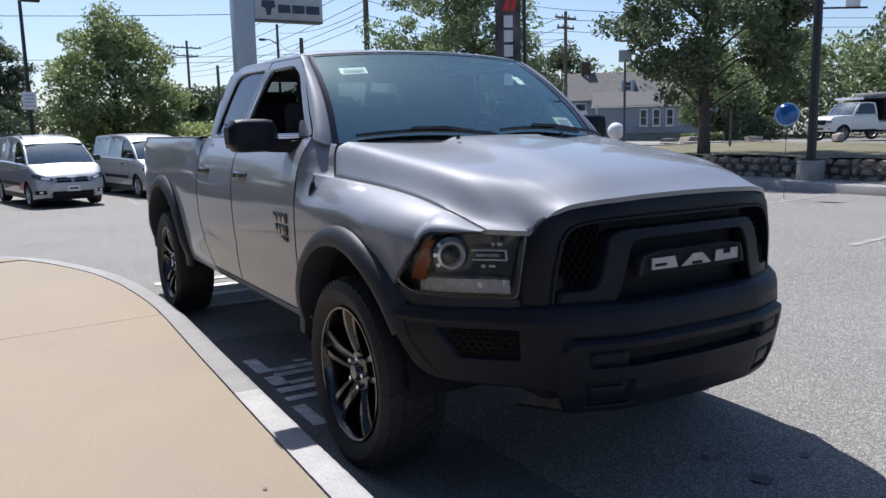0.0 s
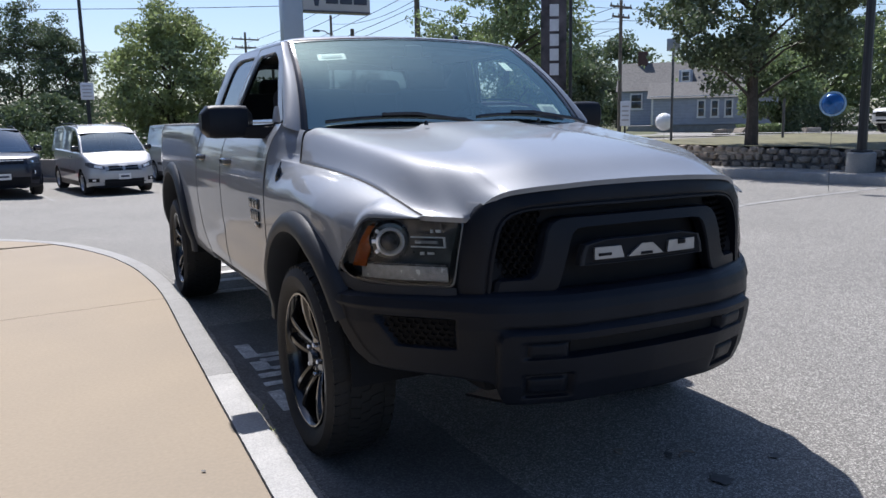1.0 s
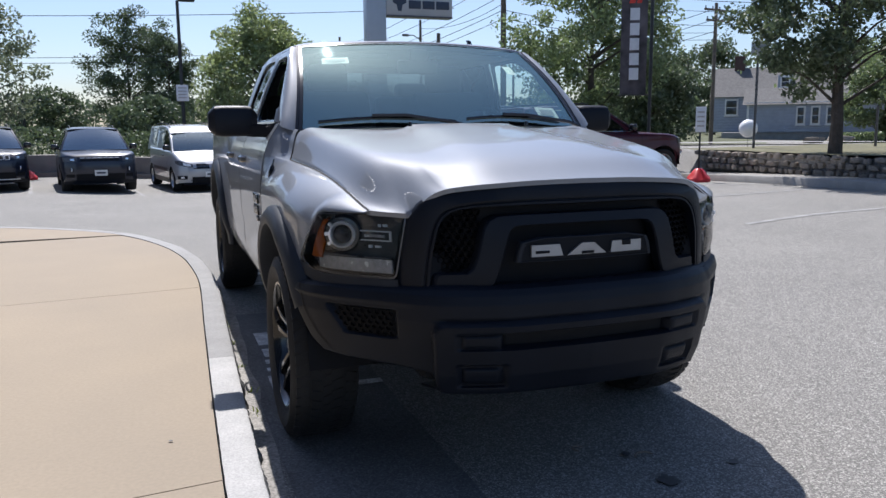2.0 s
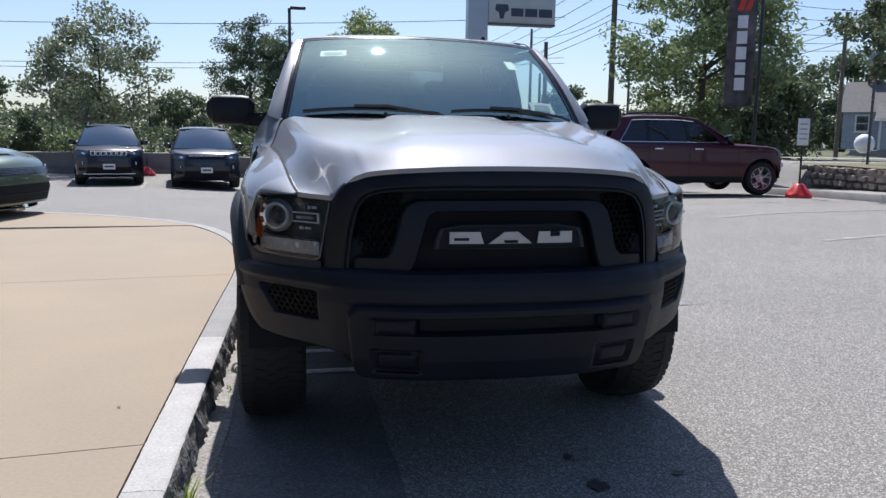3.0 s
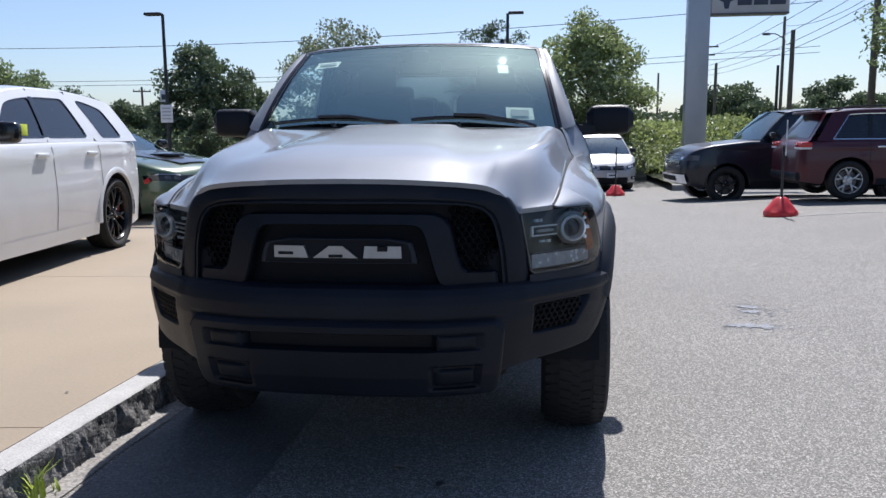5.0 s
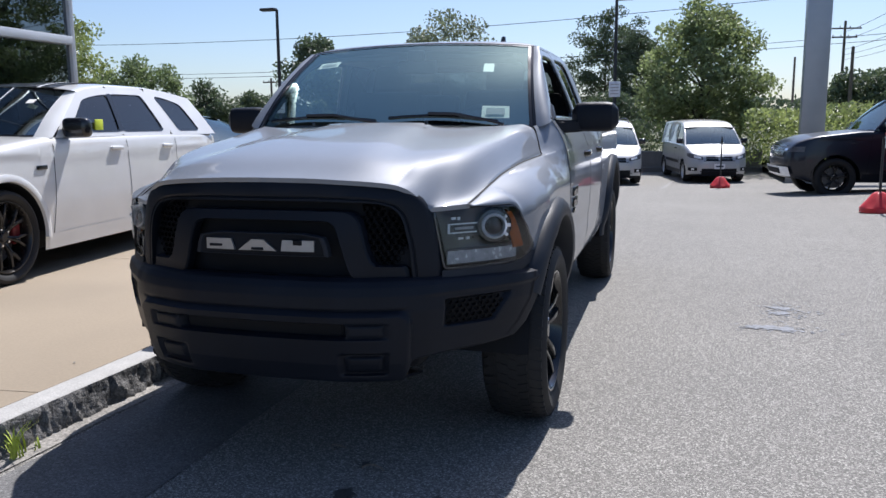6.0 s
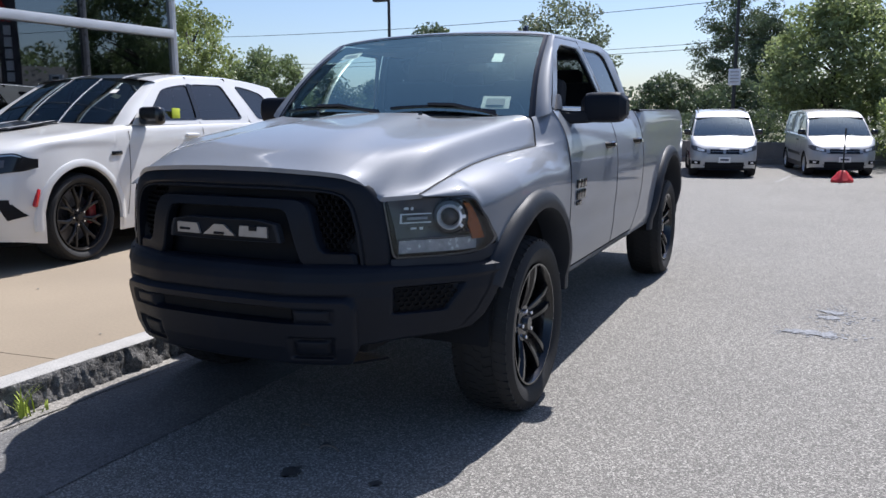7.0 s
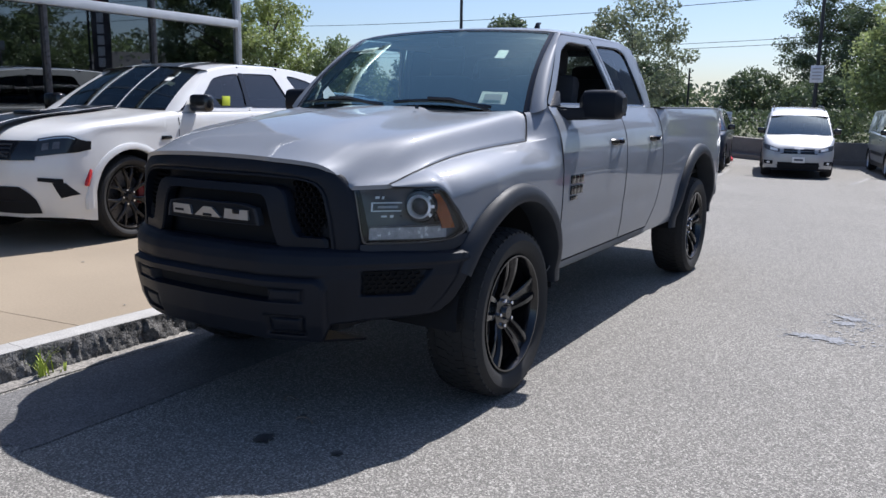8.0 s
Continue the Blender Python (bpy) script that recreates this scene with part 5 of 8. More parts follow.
# ---------------------------------------------------------------- forecourt slabs and kerb
KERB = [(-9.0, -1.30), (-1.5, -1.215), (0.0, -1.185), (1.5, -1.145), (3.0, -1.105), (4.0, -1.155), (4.8, -1.27), (5.7, -1.53), (6.4, -1.85), (6.85, -2.2), (7.5, -2.95), (8.0, -3.8), (8.35, -4.8), (8.6, -6.2), (8.8, -9.0), (8.9, -14.0)]
TOP = 0.165


def kerb_x(y):
    return cur(KERB, y)


pave = thing("pavement", pose(0, 0, 0), "tan concrete forecourt slabs behind the granite kerb", "pavement", kind="structure")
cuts_y = [-9.0, -4.34, -0.78, 2.78, 6.34, 8.88]
bm = bmesh.new()
grid(bm, lambda u, v: Vector((mix(kerb_x(mix(-9, 8.9, v)) - 0.14, -30, u), mix(-9, 8.9, v), TOP - 0.016)), 4, 60)
part("slab_bed", bm, M_SPLIT, pave)
col_edges = [None, -4.6, -8.2, -12.0, -30.0]
for a, b in zip(cuts_y, cuts_y[1:]):
    for ci in range(4):
        def f(u, v):
            y = mix(a + 0.0035, b - 0.0035, v)
            x0 = kerb_x(y) - 0.142 if ci == 0 else col_edges[ci] - 0.005
            x1 = min(col_edges[ci + 1] + 0.005, x0 - 0.002)
            x0 = max(x0, x1)
            x = mix(x0, x1, u)
            return Vector((x, y + 0.11 * (x + 1.2) * (1 if a < 6 else 0.3) * (1 if -8 < y < 8 else 0), TOP + 0.0025 * noise.noise((x * 0.8, y * 0.8, 3))))
        part("slab", sheet(f, 8, 24, (0, 0, -0.04)), M_CONCRETE, pave, sharp=25)

for x, y, r in ((-1.51, -0.37, 0.008), (-2.9, 0.3, 0.012)):
    drape("oil_stain", blot(x, y, r, 14, 0.9), M_WORN, "small dark stain on the tan concrete", "stain", lift=TOP + 0.006, ground=False)
kerb = thing("kerb", pose(0, 0, 0), "pale granite kerb stones with rough split faces", "kerb", kind="structure")
y = -9.0
rng = random.Random(4)
while y < 8.7:
    slope = abs(kerb_x(y + 0.05) - kerb_x(y)) / 0.05
    step = min(1.95, 8.88 - y) / math.sqrt(1 + min(slope, 30) ** 2)
    step = max(step, 0.02)
    y1 = y + step

    def stone(u, v):
        yy = mix(y + 0.0015, y1 - 0.0015, u)
        x = kerb_x(yy)
        dx = (kerb_x(yy + 0.01) - kerb_x(yy - 0.01)) / 0.02
        n = Vector((1, -dx, 0)).normalized()
        prof = [(-0.135, TOP - 0.03), (-0.133, TOP + 0.002), (-0.07, TOP + 0.003), (-0.012, TOP + 0.002), (0.0, TOP - 0.006), (0.004, TOP - 0.025), (0.006, 0.122), (0.008, 0.104), (0.010, 0.086), (0.013, 0.068), (0.015, 0.05), (0.017, 0.032), (0.019, 0.012), (0.02, -0.02)]
        d, z = prof[round(v * 13)]
        rough = 0.017 * min(1.0, (TOP - z) / 0.055) if z < TOP - 0.004 and d > -0.01 else 0.0015
        q = Vector((x * 3, yy * 9, z * 14))
        d += rough * (noise.noise(q) + 0.6 * noise.noise(q * 2.7) + 0.9 * noise.noise((yy * 38, z * 16 + yy * 6, 2.0)))
        p = Vector((x, yy, 0)) + n * d
        return Vector((p.x, p.y, z + G(p.x, p.y) * 0))
    bm = sheet(stone, 150 if -4 < y < 4 else 40, 13)
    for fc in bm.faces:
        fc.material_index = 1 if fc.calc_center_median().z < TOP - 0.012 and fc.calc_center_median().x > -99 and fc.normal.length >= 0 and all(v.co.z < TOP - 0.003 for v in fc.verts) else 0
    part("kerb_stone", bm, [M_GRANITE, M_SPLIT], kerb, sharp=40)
    y = y1

# weeds growing from the joint below the kerb
M_BLADE = mat("weed_blades", (0.36, 0.44, 0.06), 0.6, vary=0.3, scale=30)
def tuft(x, y, z, n, h, seed):
    r = random.Random(seed)
    bm = bmesh.new()
    for _ in range(n):
        a, lean, hh, w = r.uniform(0, 6.28), r.uniform(0.15, 0.75), h * r.uniform(0.5, 1.0), r.uniform(0.003, 0.0065)
        bx, by = x + r.gauss(0, 0.014), y + r.gauss(0, 0.022)
        d, sd = Vector((math.cos(a), math.sin(a), 0)), Vector((-math.sin(a), math.cos(a), 0)) * w
        pts = [Vector((bx, by, z)) + d * lean * hh * t * t + Vector((0, 0, hh * t * (1 - 0.25 * lean * t))) for t in (0, 0.35, 0.7, 1.0)]
        rows = [(bm.verts.new(p - sd * k), bm.verts.new(p + sd * k)) for p, k in zip(pts, (1.0, 1.0, 0.7, 0.08))]
        for p, q in zip(rows, rows[1:]):
            bm.faces.new((p[0], p[1], q[1], q[0]))
    return tagged(finish("weed_tuft", bm, M_BLADE), "bright green weed tuft growing beside the kerb", "weed")


tuft(-1.165, -1.13, 0.0, 20, 0.20, 1)
tuft(-1.15, -1.02, 0.0, 5, 0.07, 2)
for k in range(9):
    tuft(-1.12 + 0.01 * math.sin(k * 2.1), 0.25 + 0.42 * k + 0.1 * math.sin(k * 5), 0.0, 5, 0.05, 10 + k)

def grit(u, v):
    y = mix(-6.0, 4.0, v)
    return Vector((kerb_x(y) + mix(0.008, 0.105 + 0.025 * noise.noise((y * 2.3, 4, 1)), u), y, 0.006 + 0.012 * (1 - u) ** 2 + 0.003 * noise.noise((u * 9, y * 40, 2))))


bm = bmesh.new()
grid(bm, grit, 6, 240)
tagged(finish("kerb_grit", bm, M_GRAVEL), "pale grit washed against the foot of the kerb", "gravel", kind="stuff")

# ---------------------------------------------------------------- right-hand kerb, bed and stone wall
island = thing("planting_bed", pose(0, 0, 0), "gravel planting bed behind a concrete kerb and low stone wall", "bed", kind="structure")


def rk(u, v):
    y = mix(-12, 12.9, u)
    prof = [(10.22, -0.05), (10.235, 0.12), (10.26, 0.15), (10.40, 0.155), (10.41, 0.13)]
    x, h = prof[round(v * 4)]
    return Vector((x + 0.008 * (y - 5), y, G(10.2, y) + h))


part("concrete_kerb", sheet(rk, 60, 4), M_CONC_GREY, island)
part("gravel_strip", sheet(lambda u, v: Vector((mix(10.40, 11.45, u), mix(-12, 12.9, v), G(10.2, mix(-12, 12.9, v)) + 0.14 + 0.02 * noise.noise((u * 6, v * 60, 1)))), 6, 80), M_GRAVEL, island)
part("lawn", sheet(lambda u, v: Vector((mix(11.50, 19, u), mix(-14, 14, v), 0.74 + 0.03 * noise.noise((u * 9, v * 20, 5)) + 0.04 * u)), 12, 40), M_GRASS, island)
wall = thing("stone_wall", pose(11.46, 0, 0.30), "low dry-laid field stone wall below the lawn", "stone wall", kind="structure")
part("wall_core", solid((0.09, 0.5, 0.16), (0.14, 25.0, 0.42), 0.01), M_SPLIT, wall)
rng = random.Random(11)
stone_meshes = []
for k in range(14):
    bm = bmesh.new()
    bmesh.ops.create_icosphere(bm, subdivisions=1, radius=0.5)
    for v in bm.verts:
        c = v.co
        v.co = Vector([math.copysign(abs(q) ** 0.45, q) * 0.5 for q in (c.x, c.y, c.z)]) + Vector((rng.gauss(0, 0.045), rng.gauss(0, 0.045), rng.gauss(0, 0.045)))
    mesh = bpy.data.meshes.new("stone")
    bm.to_mesh(mesh)
    bm.free()
    mesh.materials.append(M_STONE)
    mesh.polygons.foreach_set("use_smooth", [False] * len(mesh.polygons))
    stone_meshes.append(mesh)
for row in range(3):
    yy = -3.5 + rng.uniform(0, 0.2)
    while yy < 13.0:
        ln = rng.uniform(0.14, 0.40)
        ob = new("stone", rng.choice(stone_meshes))
        ob.parent = wall
        ob.matrix_basis = Matrix.LocRotScale((rng.gauss(-0.02, 0.018), yy + ln / 2, -0.02 + row * 0.155 + rng.gauss(0.07, 0.008)), Euler((rng.gauss(0, 0.06), rng.gauss(0, 0.06), rng.gauss(0, 0.06))), (0.20, ln * 1.04, rng.uniform(0.155, 0.185)))
        yy += ln

# low wall and bank behind the rear row
M_BACKWALL = mat("weathered_wall_concrete", (0.185, 0.172, 0.160), 0.92, vary=0.22, scale=1.5, fine=0.15, fine_scale=40, bump=0.2, bump_scale=40)
back = thing("retaining_wall", pose(0, 0, 0), "long low grey concrete wall behind the rear parking row", "wall", kind="structure")
def bw(u, v):
    x = mix(-26, 4.6, u)
    prof = [(0.0, -0.15), (0.0, 0.16), (0.12, 0.18), (0.30, 0.18), (0.32, 0.74), (0.52, 0.76), (0.54, 0.2)]
    d, h = prof[round(v * 6)]
    return Vector((x, 26.4 + d + 0.05 * x * 0.3, G(x, 26.5) + h))
part("wall_body", sheet(bw, 50, 6), M_BACKWALL, back, sharp=30)
part("bank", sheet(lambda u, v: Vector((mix(-70, 60, u), mix(27.2, 75, v), -0.1 + 0.45 * S_(v * 3) + 0.35 * noise.noise((u * 20, v * 8, 2)))), 60, 24), M_SOIL, back)
part("side_kerb", sheet(lambda u, v: Vector((mix(4.6, 11.0, u), 20.6 + 0.5 * u + (0, 0, 0.15, 0.17)[round(v * 3)], G(7, 20) + (-0.05, 0.12, 0.15, 0.15)[round(v * 3)])), 12, 3), M_CONC_GREY, back)
part("grass_bed", sheet(lambda u, v: Vector((mix(4.6, 12.2, u), mix(20.75, 30, v), G(7, 20) + 0.15 + 0.06 * noise.noise((u * 8, v * 8, 3)))), 14, 14), M_SOIL, back)


# ---------------------------------------------------------------- trees
def leaf_material(name, base, trans):
    m = bpy.data.materials.new(name)
    m.use_nodes = True
    nt = m.node_tree
    nt.nodes.clear()
    N, L = nt.nodes.new, nt.links.new
    out, mx, df, tl, gl, mx2 = N("ShaderNodeOutputMaterial"), N("ShaderNodeMixShader"), N("ShaderNodeBsdfDiffuse"), N("ShaderNodeBsdfTranslucent"), N("ShaderNodeBsdfGlossy"), N("ShaderNodeMixShader")
    g, tc, nz, ramp = N("ShaderNodeNewGeometry"), N("ShaderNodeTexCoord"), N("ShaderNodeTexNoise"), N("ShaderNodeValToRGB")
    nz.inputs["Scale"].default_value = 0.7
    L(tc.outputs["Object"], nz.inputs["Vector"])
    ad = N("ShaderNodeMath")
    ad.operation = "MULTIPLY_ADD"
    ad.inputs[1].default_value, ad.inputs[2].default_value = 0.5, 0.0
    L(g.outputs["Random Per Island"], ad.inputs[0])
    ad2 = N("ShaderNodeMath")
    L(ad.outputs[0], ad2.inputs[0])
    L(nz.outputs["Fac"], ad2.inputs[1])
    ramp.color_ramp.elements[0].position, ramp.color_ramp.elements[1].position = 0.4, 1.0
    ramp.color_ramp.elements[0].color = (*[c * 0.62 for c in base], 1)
    ramp.color_ramp.elements[1].color = (*[min(1, c * 1.5) for c in base], 1)
    L(ad2.outputs[0], ramp.inputs["Fac"])
    L(ramp.outputs["Color"], df.inputs["Color"])
    L(ramp.outputs["Color"], tl.inputs["Color"])
    gl.inputs["Roughness"].default_value = 0.45
    gl.inputs["Color"].default_value = (0.5, 0.5, 0.5, 1)
    mx.inputs[0].default_value = trans
    mx2.inputs[0].default_value = 0.10
    L(df.outputs[0], mx.inputs[1])
    L(tl.outputs[0], mx.inputs[2])
    L(mx.outputs[0], mx2.inputs[1])
    L(gl.outputs[0], mx2.inputs[2])
    L(mx2.outputs[0], out.inputs["Surface"])
    return m


LEAF_MID = leaf_material("mid_green_leaves", (0.165, 0.215, 0.092), 0.44)
LEAF_DARK = leaf_material("dark_green_leaves", (0.092, 0.125, 0.062), 0.34)
LEAF_PALE = leaf_material("silvery_green_leaves", (0.170, 0.200, 0.118), 0.40)
LEAF_SUN = leaf_material("olive_green_leaves", (0.225, 0.275, 0.112), 0.48)
LEAF_LIGHT = leaf_material("yellow_green_leaves", (0.240, 0.288, 0.098), 0.46)
M_BARK = mat("grey_brown_bark", (0.075, 0.062, 0.052), 0.95, vary=0.3, scale=7, fine=0.25, fine_scale=40, bump=0.6, bump_scale=30)


def leaves_mesh(pts, size, rng_):
    """One small folded leaf, of four triangles, at each point."""
    n = len(pts)
    a = rng_.normal(size=(n, 3))
    a /= np.linalg.norm(a, axis=1)[:, None]
    b = np.cross(a, rng_.normal(size=(n, 3)))
    b /= np.linalg.norm(b, axis=1)[:, None]
    c = np.cross(a, b)
    s = size * rng_.uniform(0.6, 1.3, size=(n, 1))
    v = np.empty((n, 4, 3))
    v[:, 0] = pts - a * s
    v[:, 1] = pts + b * s * 0.55 + c * s * 0.12
    v[:, 2] = pts + a * s
    v[:, 3] = pts - b * s * 0.55 + c * s * 0.12
    i = np.arange(n)[:, None] * 4
    f = np.concatenate([i + np.array([[0, 1, 2]]), i + np.array([[0, 2, 3]])])
    me_ = bpy.data.meshes.new("crown")
    me_.from_pydata(v.reshape(-1, 3).tolist(), [], f.tolist())
    return me_


def tree(x, y, z, h, rad, low, seed, mtl, label, leaf=0.09, clumps=60, per=90, trunk=0.14, spread=0.40, lean=(0, 0), name="tree", shape=1.0, even=1.0):
    """A trunk with limbs, and a crown of leaf clumps between low and h."""
    rg = np.random.default_rng(seed)
    t = thing(name, pose(x, y, z), label, "tree")
    cz, rz = (low + h) / 2, (h - low) / 2
    cen = []
    while len(cen) < clumps:
        p = rg.uniform(-1, 1, 3)
        r = np.linalg.norm(p)
        if r > 1 or r < 0.25 or (r < 0.55 and rg.random() < 0.5):
            continue
        taper = 1 - 0.35 * max(0, p[2]) * shape
        k = min(1.06, 1 + 0.22 * even * noise.noise((p[0] * 1.6 + seed, p[1] * 1.6, p[2] * 1.6)))
        cen.append((p[0] * rad * taper * k + lean[0] * (p[2] + 1), p[1] * rad * taper * k + lean[1] * (p[2] + 1), cz + p[2] * rz * k))
    cen = np.array(cen)
    pts = []
    for c in cen:
        m_ = int(per * 1.5 * rg.uniform(0.6, 1.4))
        q = rg.normal(size=(m_, 3))
        q *= (rg.random((m_, 1)) ** 0.45) / np.linalg.norm(q, axis=1)[:, None] * np.array([1.5, 1.5, 1.05]) * spread * rg.uniform(0.7, 1.25)
        pts.append(c + q)
    me_ = leaves_mesh(np.concatenate(pts), leaf, rg)
    me_.materials.append(mtl)
    cr = new("crown", me_)
    cr.parent = t
    cr["kind"] = "stuff"
    bm = bmesh.new()
    top = Vector((lean[0], lean[1], mix(low, h, 0.62)))
    tr = [Vector((0, 0, -0.1)), Vector((0.02, 0.01, low * 0.5)), Vector((lean[0] * 0.3, 0.03, low)), top.lerp(Vector((lean[0] * 0.3, 0.03, low)), 0.5), top]
    tube(bm, tr, [trunk * 1.25, trunk, trunk * 0.9, trunk * 0.5, trunk * 0.15], 10)
    part("trunk", bm, M_BARK, t)
    for k in rg.permutation(len(cen))[:max(8, clumps // 6)]:
        c = Vector(cen[k])
        zz = min(top.z, max(low * 0.75, c.z - 0.45 * math.hypot(c.x, c.y) - 0.2))
        b0 = Vector((tr[2].x, tr[2].y, zz))
        mid_ = b0.lerp(c, 0.5) + Vector((0, 0, 0.12))
        bm = bmesh.new()
        tube(bm, [b0, mid_, c], [trunk * 0.34, trunk * 0.18, trunk * 0.05], 5)
        part("limb", bm, M_BARK, t)
    return t


tree(2.5, 28.8, -0.2, 6.2, 2.45, 0.5, 1, LEAF_SUN, "rounded leafy tree behind the parked vans", 0.08, 230, 75, 0.16, 0.36, shape=1.2, even=0.4)
tree(-7.3, 26.9, -0.1, 5.9, 2.35, 1.2, 2, LEAF_PALE, "airy leafy tree behind the parked dark cars", 0.075, 85, 80, 0.10, 0.36)
tree(11.9, 9.3, 0.72, 4.9, 2.40, 1.30, 3, LEAF_DARK, "street tree on the lawn above the stone wall", 0.056, 130, 150, 0.125, 0.28)
tree(16.7, 27.5, 0.4, 9.3, 3.7, 0.8, 4, LEAF_MID, "tall leafy tree behind the banner", 0.10, 110, 140, 0.22, 0.55)
tree(21.8, 31.5, 0.4, 5.2, 2.8, 0.6, 5, LEAF_DARK, "dark leafy tree near the road", 0.11, 90, 110, 0.2, 0.55)
tree(-15.7, 34.0, -0.2, 5.7, 2.6, 0.8, 6, LEAF_DARK, "dark green broad tree beyond the lot", 0.11, 110, 130, 0.2, 0.50)
tree(-3.0, 51.0, -0.4, 9.3, 2.8, 0.8, 7, LEAF_DARK, "tall dark airy tree beyond the lot", 0.085, 120, 110, 0.18, 0.46)
tree(-0.6, 49.0, -0.4, 8.0, 2.3, 0.8, 47, LEAF_DARK, "dark airy tree beyond the lot", 0.085, 100, 110, 0.16, 0.44)
tree(-2.0, 40.0, -0.3, 3.3, 2.3, 0.3, 9, LEAF_DARK, "low dark tree beyond the lot", 0.10, 60, 120, 0.16, 0.50)
tree(-8.6, 60.0, -0.2, 4.5, 2.6, 0.6, 8, LEAF_DARK, "far dark tree beyond the lot", 0.13, 50, 90, 0.2, 0.55)
tree(-24.2, 25.0, 0.0, 6.5, 2.7, 0.8, 10, LEAF_LIGHT, "yellow-green tree behind the showroom", 0.085, 100, 110, 0.15, 0.42)
tree(-20.6, 25.8, 0.0, 4.3, 2.0, 0.5, 12, LEAF_MID, "rounded green tree behind the showroom", 0.08, 80, 120, 0.15, 0.38)
tree(-30.0, 52.0, -0.2, 4.3, 2.2, 0.3, 14, LEAF_DARK, "far dark tree beyond the lot", 0.14, 50, 90, 0.2, 0.6)
tree(-26.6, 40.0, 0.0, 4.1, 1.8, 0.3, 15, LEAF_DARK, "far dark tree beyond the lot", 0.11, 50, 90, 0.2, 0.5)
tree(-13.5, 50.0, -0.2, 4.6, 2.8, 0.3, 16, LEAF_DARK, "far dark tree beyond the lot", 0.14, 50, 90, 0.2, 0.6)
tree(52.0, 38.5, 0.2, 11.0, 5.0, 1.0, 17, LEAF_MID, "tall green tree beyond the parked dump truck", 0.13, 110, 110, 0.25, 0.6)
tree(60.0, 29.0, 0.2, 11.5, 5.6, 1.0, 18, LEAF_MID, "tall green tree beyond the parked dump truck", 0.14, 110, 110, 0.25, 0.6)
tree(36.5, 29.5, 0.3, 4.6, 2.2, 0.4, 19, LEAF_MID, "green tree beside the house", 0.11, 80, 110, 0.18, 0.5)
tree(44.5, 54.0, 0.5, 8.0, 5.0, 0.5, 20, LEAF_DARK, "far dark tree behind the house", 0.16, 80, 110, 0.2, 0.7)
tree(24.0, 62.0, 0.2, 5.0, 4.0, 0.3, 21, LEAF_DARK, "far low trees along the road", 0.18, 60, 100, 0.2, 0.7)
tree(16.5, 66.0, 0.2, 5.4, 4.0, 0.3, 22, LEAF_DARK, "far low trees along the road", 0.18, 60, 100, 0.2, 0.7)

tree(-13.6, 28.6, -0.1, 2.5, 1.0, 0.15, 23, LEAF_DARK, "small dark conifer behind the rear wall", 0.05, 70, 110, 0.07, 0.20, shape=2.7)
tree(-10.4, 28.8, -0.1, 1.9, 0.8, 0.15, 24, LEAF_DARK, "small dark conifer behind the rear wall", 0.05, 60, 100, 0.06, 0.18, shape=2.7)


def hedge(x0, x1, y, z, h, depth, seed, mtl, label, leaf=0.09, n=2600):
    rg = np.random.default_rng(seed)
    q = rg.uniform(0, 1, (n, 3))
    hh = np.array([h * (0.55 + 0.6 * (0.5 + 0.5 * noise.noise((a * abs(x1 - x0) * 0.45, seed, 0)))) for a in q[:, 0]])
    pts = np.stack([x0 + (x1 - x0) * q[:, 0], y + depth * (q[:, 1] - 0.5), z + hh * q[:, 2] ** 0.8], 1)
    me_ = leaves_mesh(pts, leaf, rg)
    me_.materials.append(mtl)
    return tagged(new("shrubs", me_), label, "shrubs", kind="stuff")


hedge(-34, -8, 30.5, -0.1, 1.7, 2.4, 31, LEAF_MID, "green shrubs on the bank behind the rear wall", 0.09, 9000)
hedge(-12, 3.5, 31.5, -0.1, 1.8, 2.4, 32, LEAF_DARK, "dark green shrubs on the bank behind the rear wall", 0.09, 7000)
hedge(3.8, 13.5, 26.0, 0.0, 2.1, 4.5, 33, LEAF_LIGHT, "yellow-green shrubs behind the sign pylon", 0.08, 11000)
hedge(5.2, 7.2, 21.8, -0.1, 0.8, 1.2, 34, LEAF_LIGHT, "low green shrubs beside the sign pylon", 0.05, 2400)
hedge(-60, -9, 44, -0.1, 2.2, 5.0, 35, LEAF_DARK, "dark wood edge beyond the lot", 0.16, 12000)
hedge(14, 25, 33, 0.3, 2.4, 5.0, 36, LEAF_DARK, "dark shrubs along the road", 0.13, 9000)
hedge(35.0, 39.5, 27.5, 0.3, 1.7, 1.4, 37, LEAF_DARK, "dark clipped shrubs before the house", 0.07, 6000)
hedge(24.4, 26.2, 21.0, 0.35, 0.75, 1.0, 38, LEAF_MID, "low green shrubs beside the road", 0.06, 4500)
hedge(-90, 110, 95, -0.2, 5.0, 10.0, 39, LEAF_DARK, "far dark woods along the horizon", 0.35, 16000)


def wood(p, q, z, h, depth, seed, mtl, label, leaf, n):
    """A belt of trees along a line, one uneven mass of leaves."""
    rg = np.random.default_rng(seed)
    u, dd, hh = rg.uniform(0, 1, n), rg.normal(0, depth / 2.5, n), rg.random(n) ** 0.75
    dx, dy = q[0] - p[0], q[1] - p[1]
    ln = math.hypot(dx, dy)
    tops_ = np.array([h * (0.75 + 0.45 * noise.noise((a * ln * 0.16, seed, 0)) + 0.22 * noise.noise((a * ln * 0.6, seed, 3))) for a in u])
    pts = np.stack([p[0] + dx * u - dy / ln * dd, p[1] + dy * u + dx / ln * dd, z + tops_ * hh], 1)
    me_ = leaves_mesh(pts, leaf, rg)
    me_.materials.append(mtl)
    return tagged(new("woods", me_), label, "trees", kind="stuff")


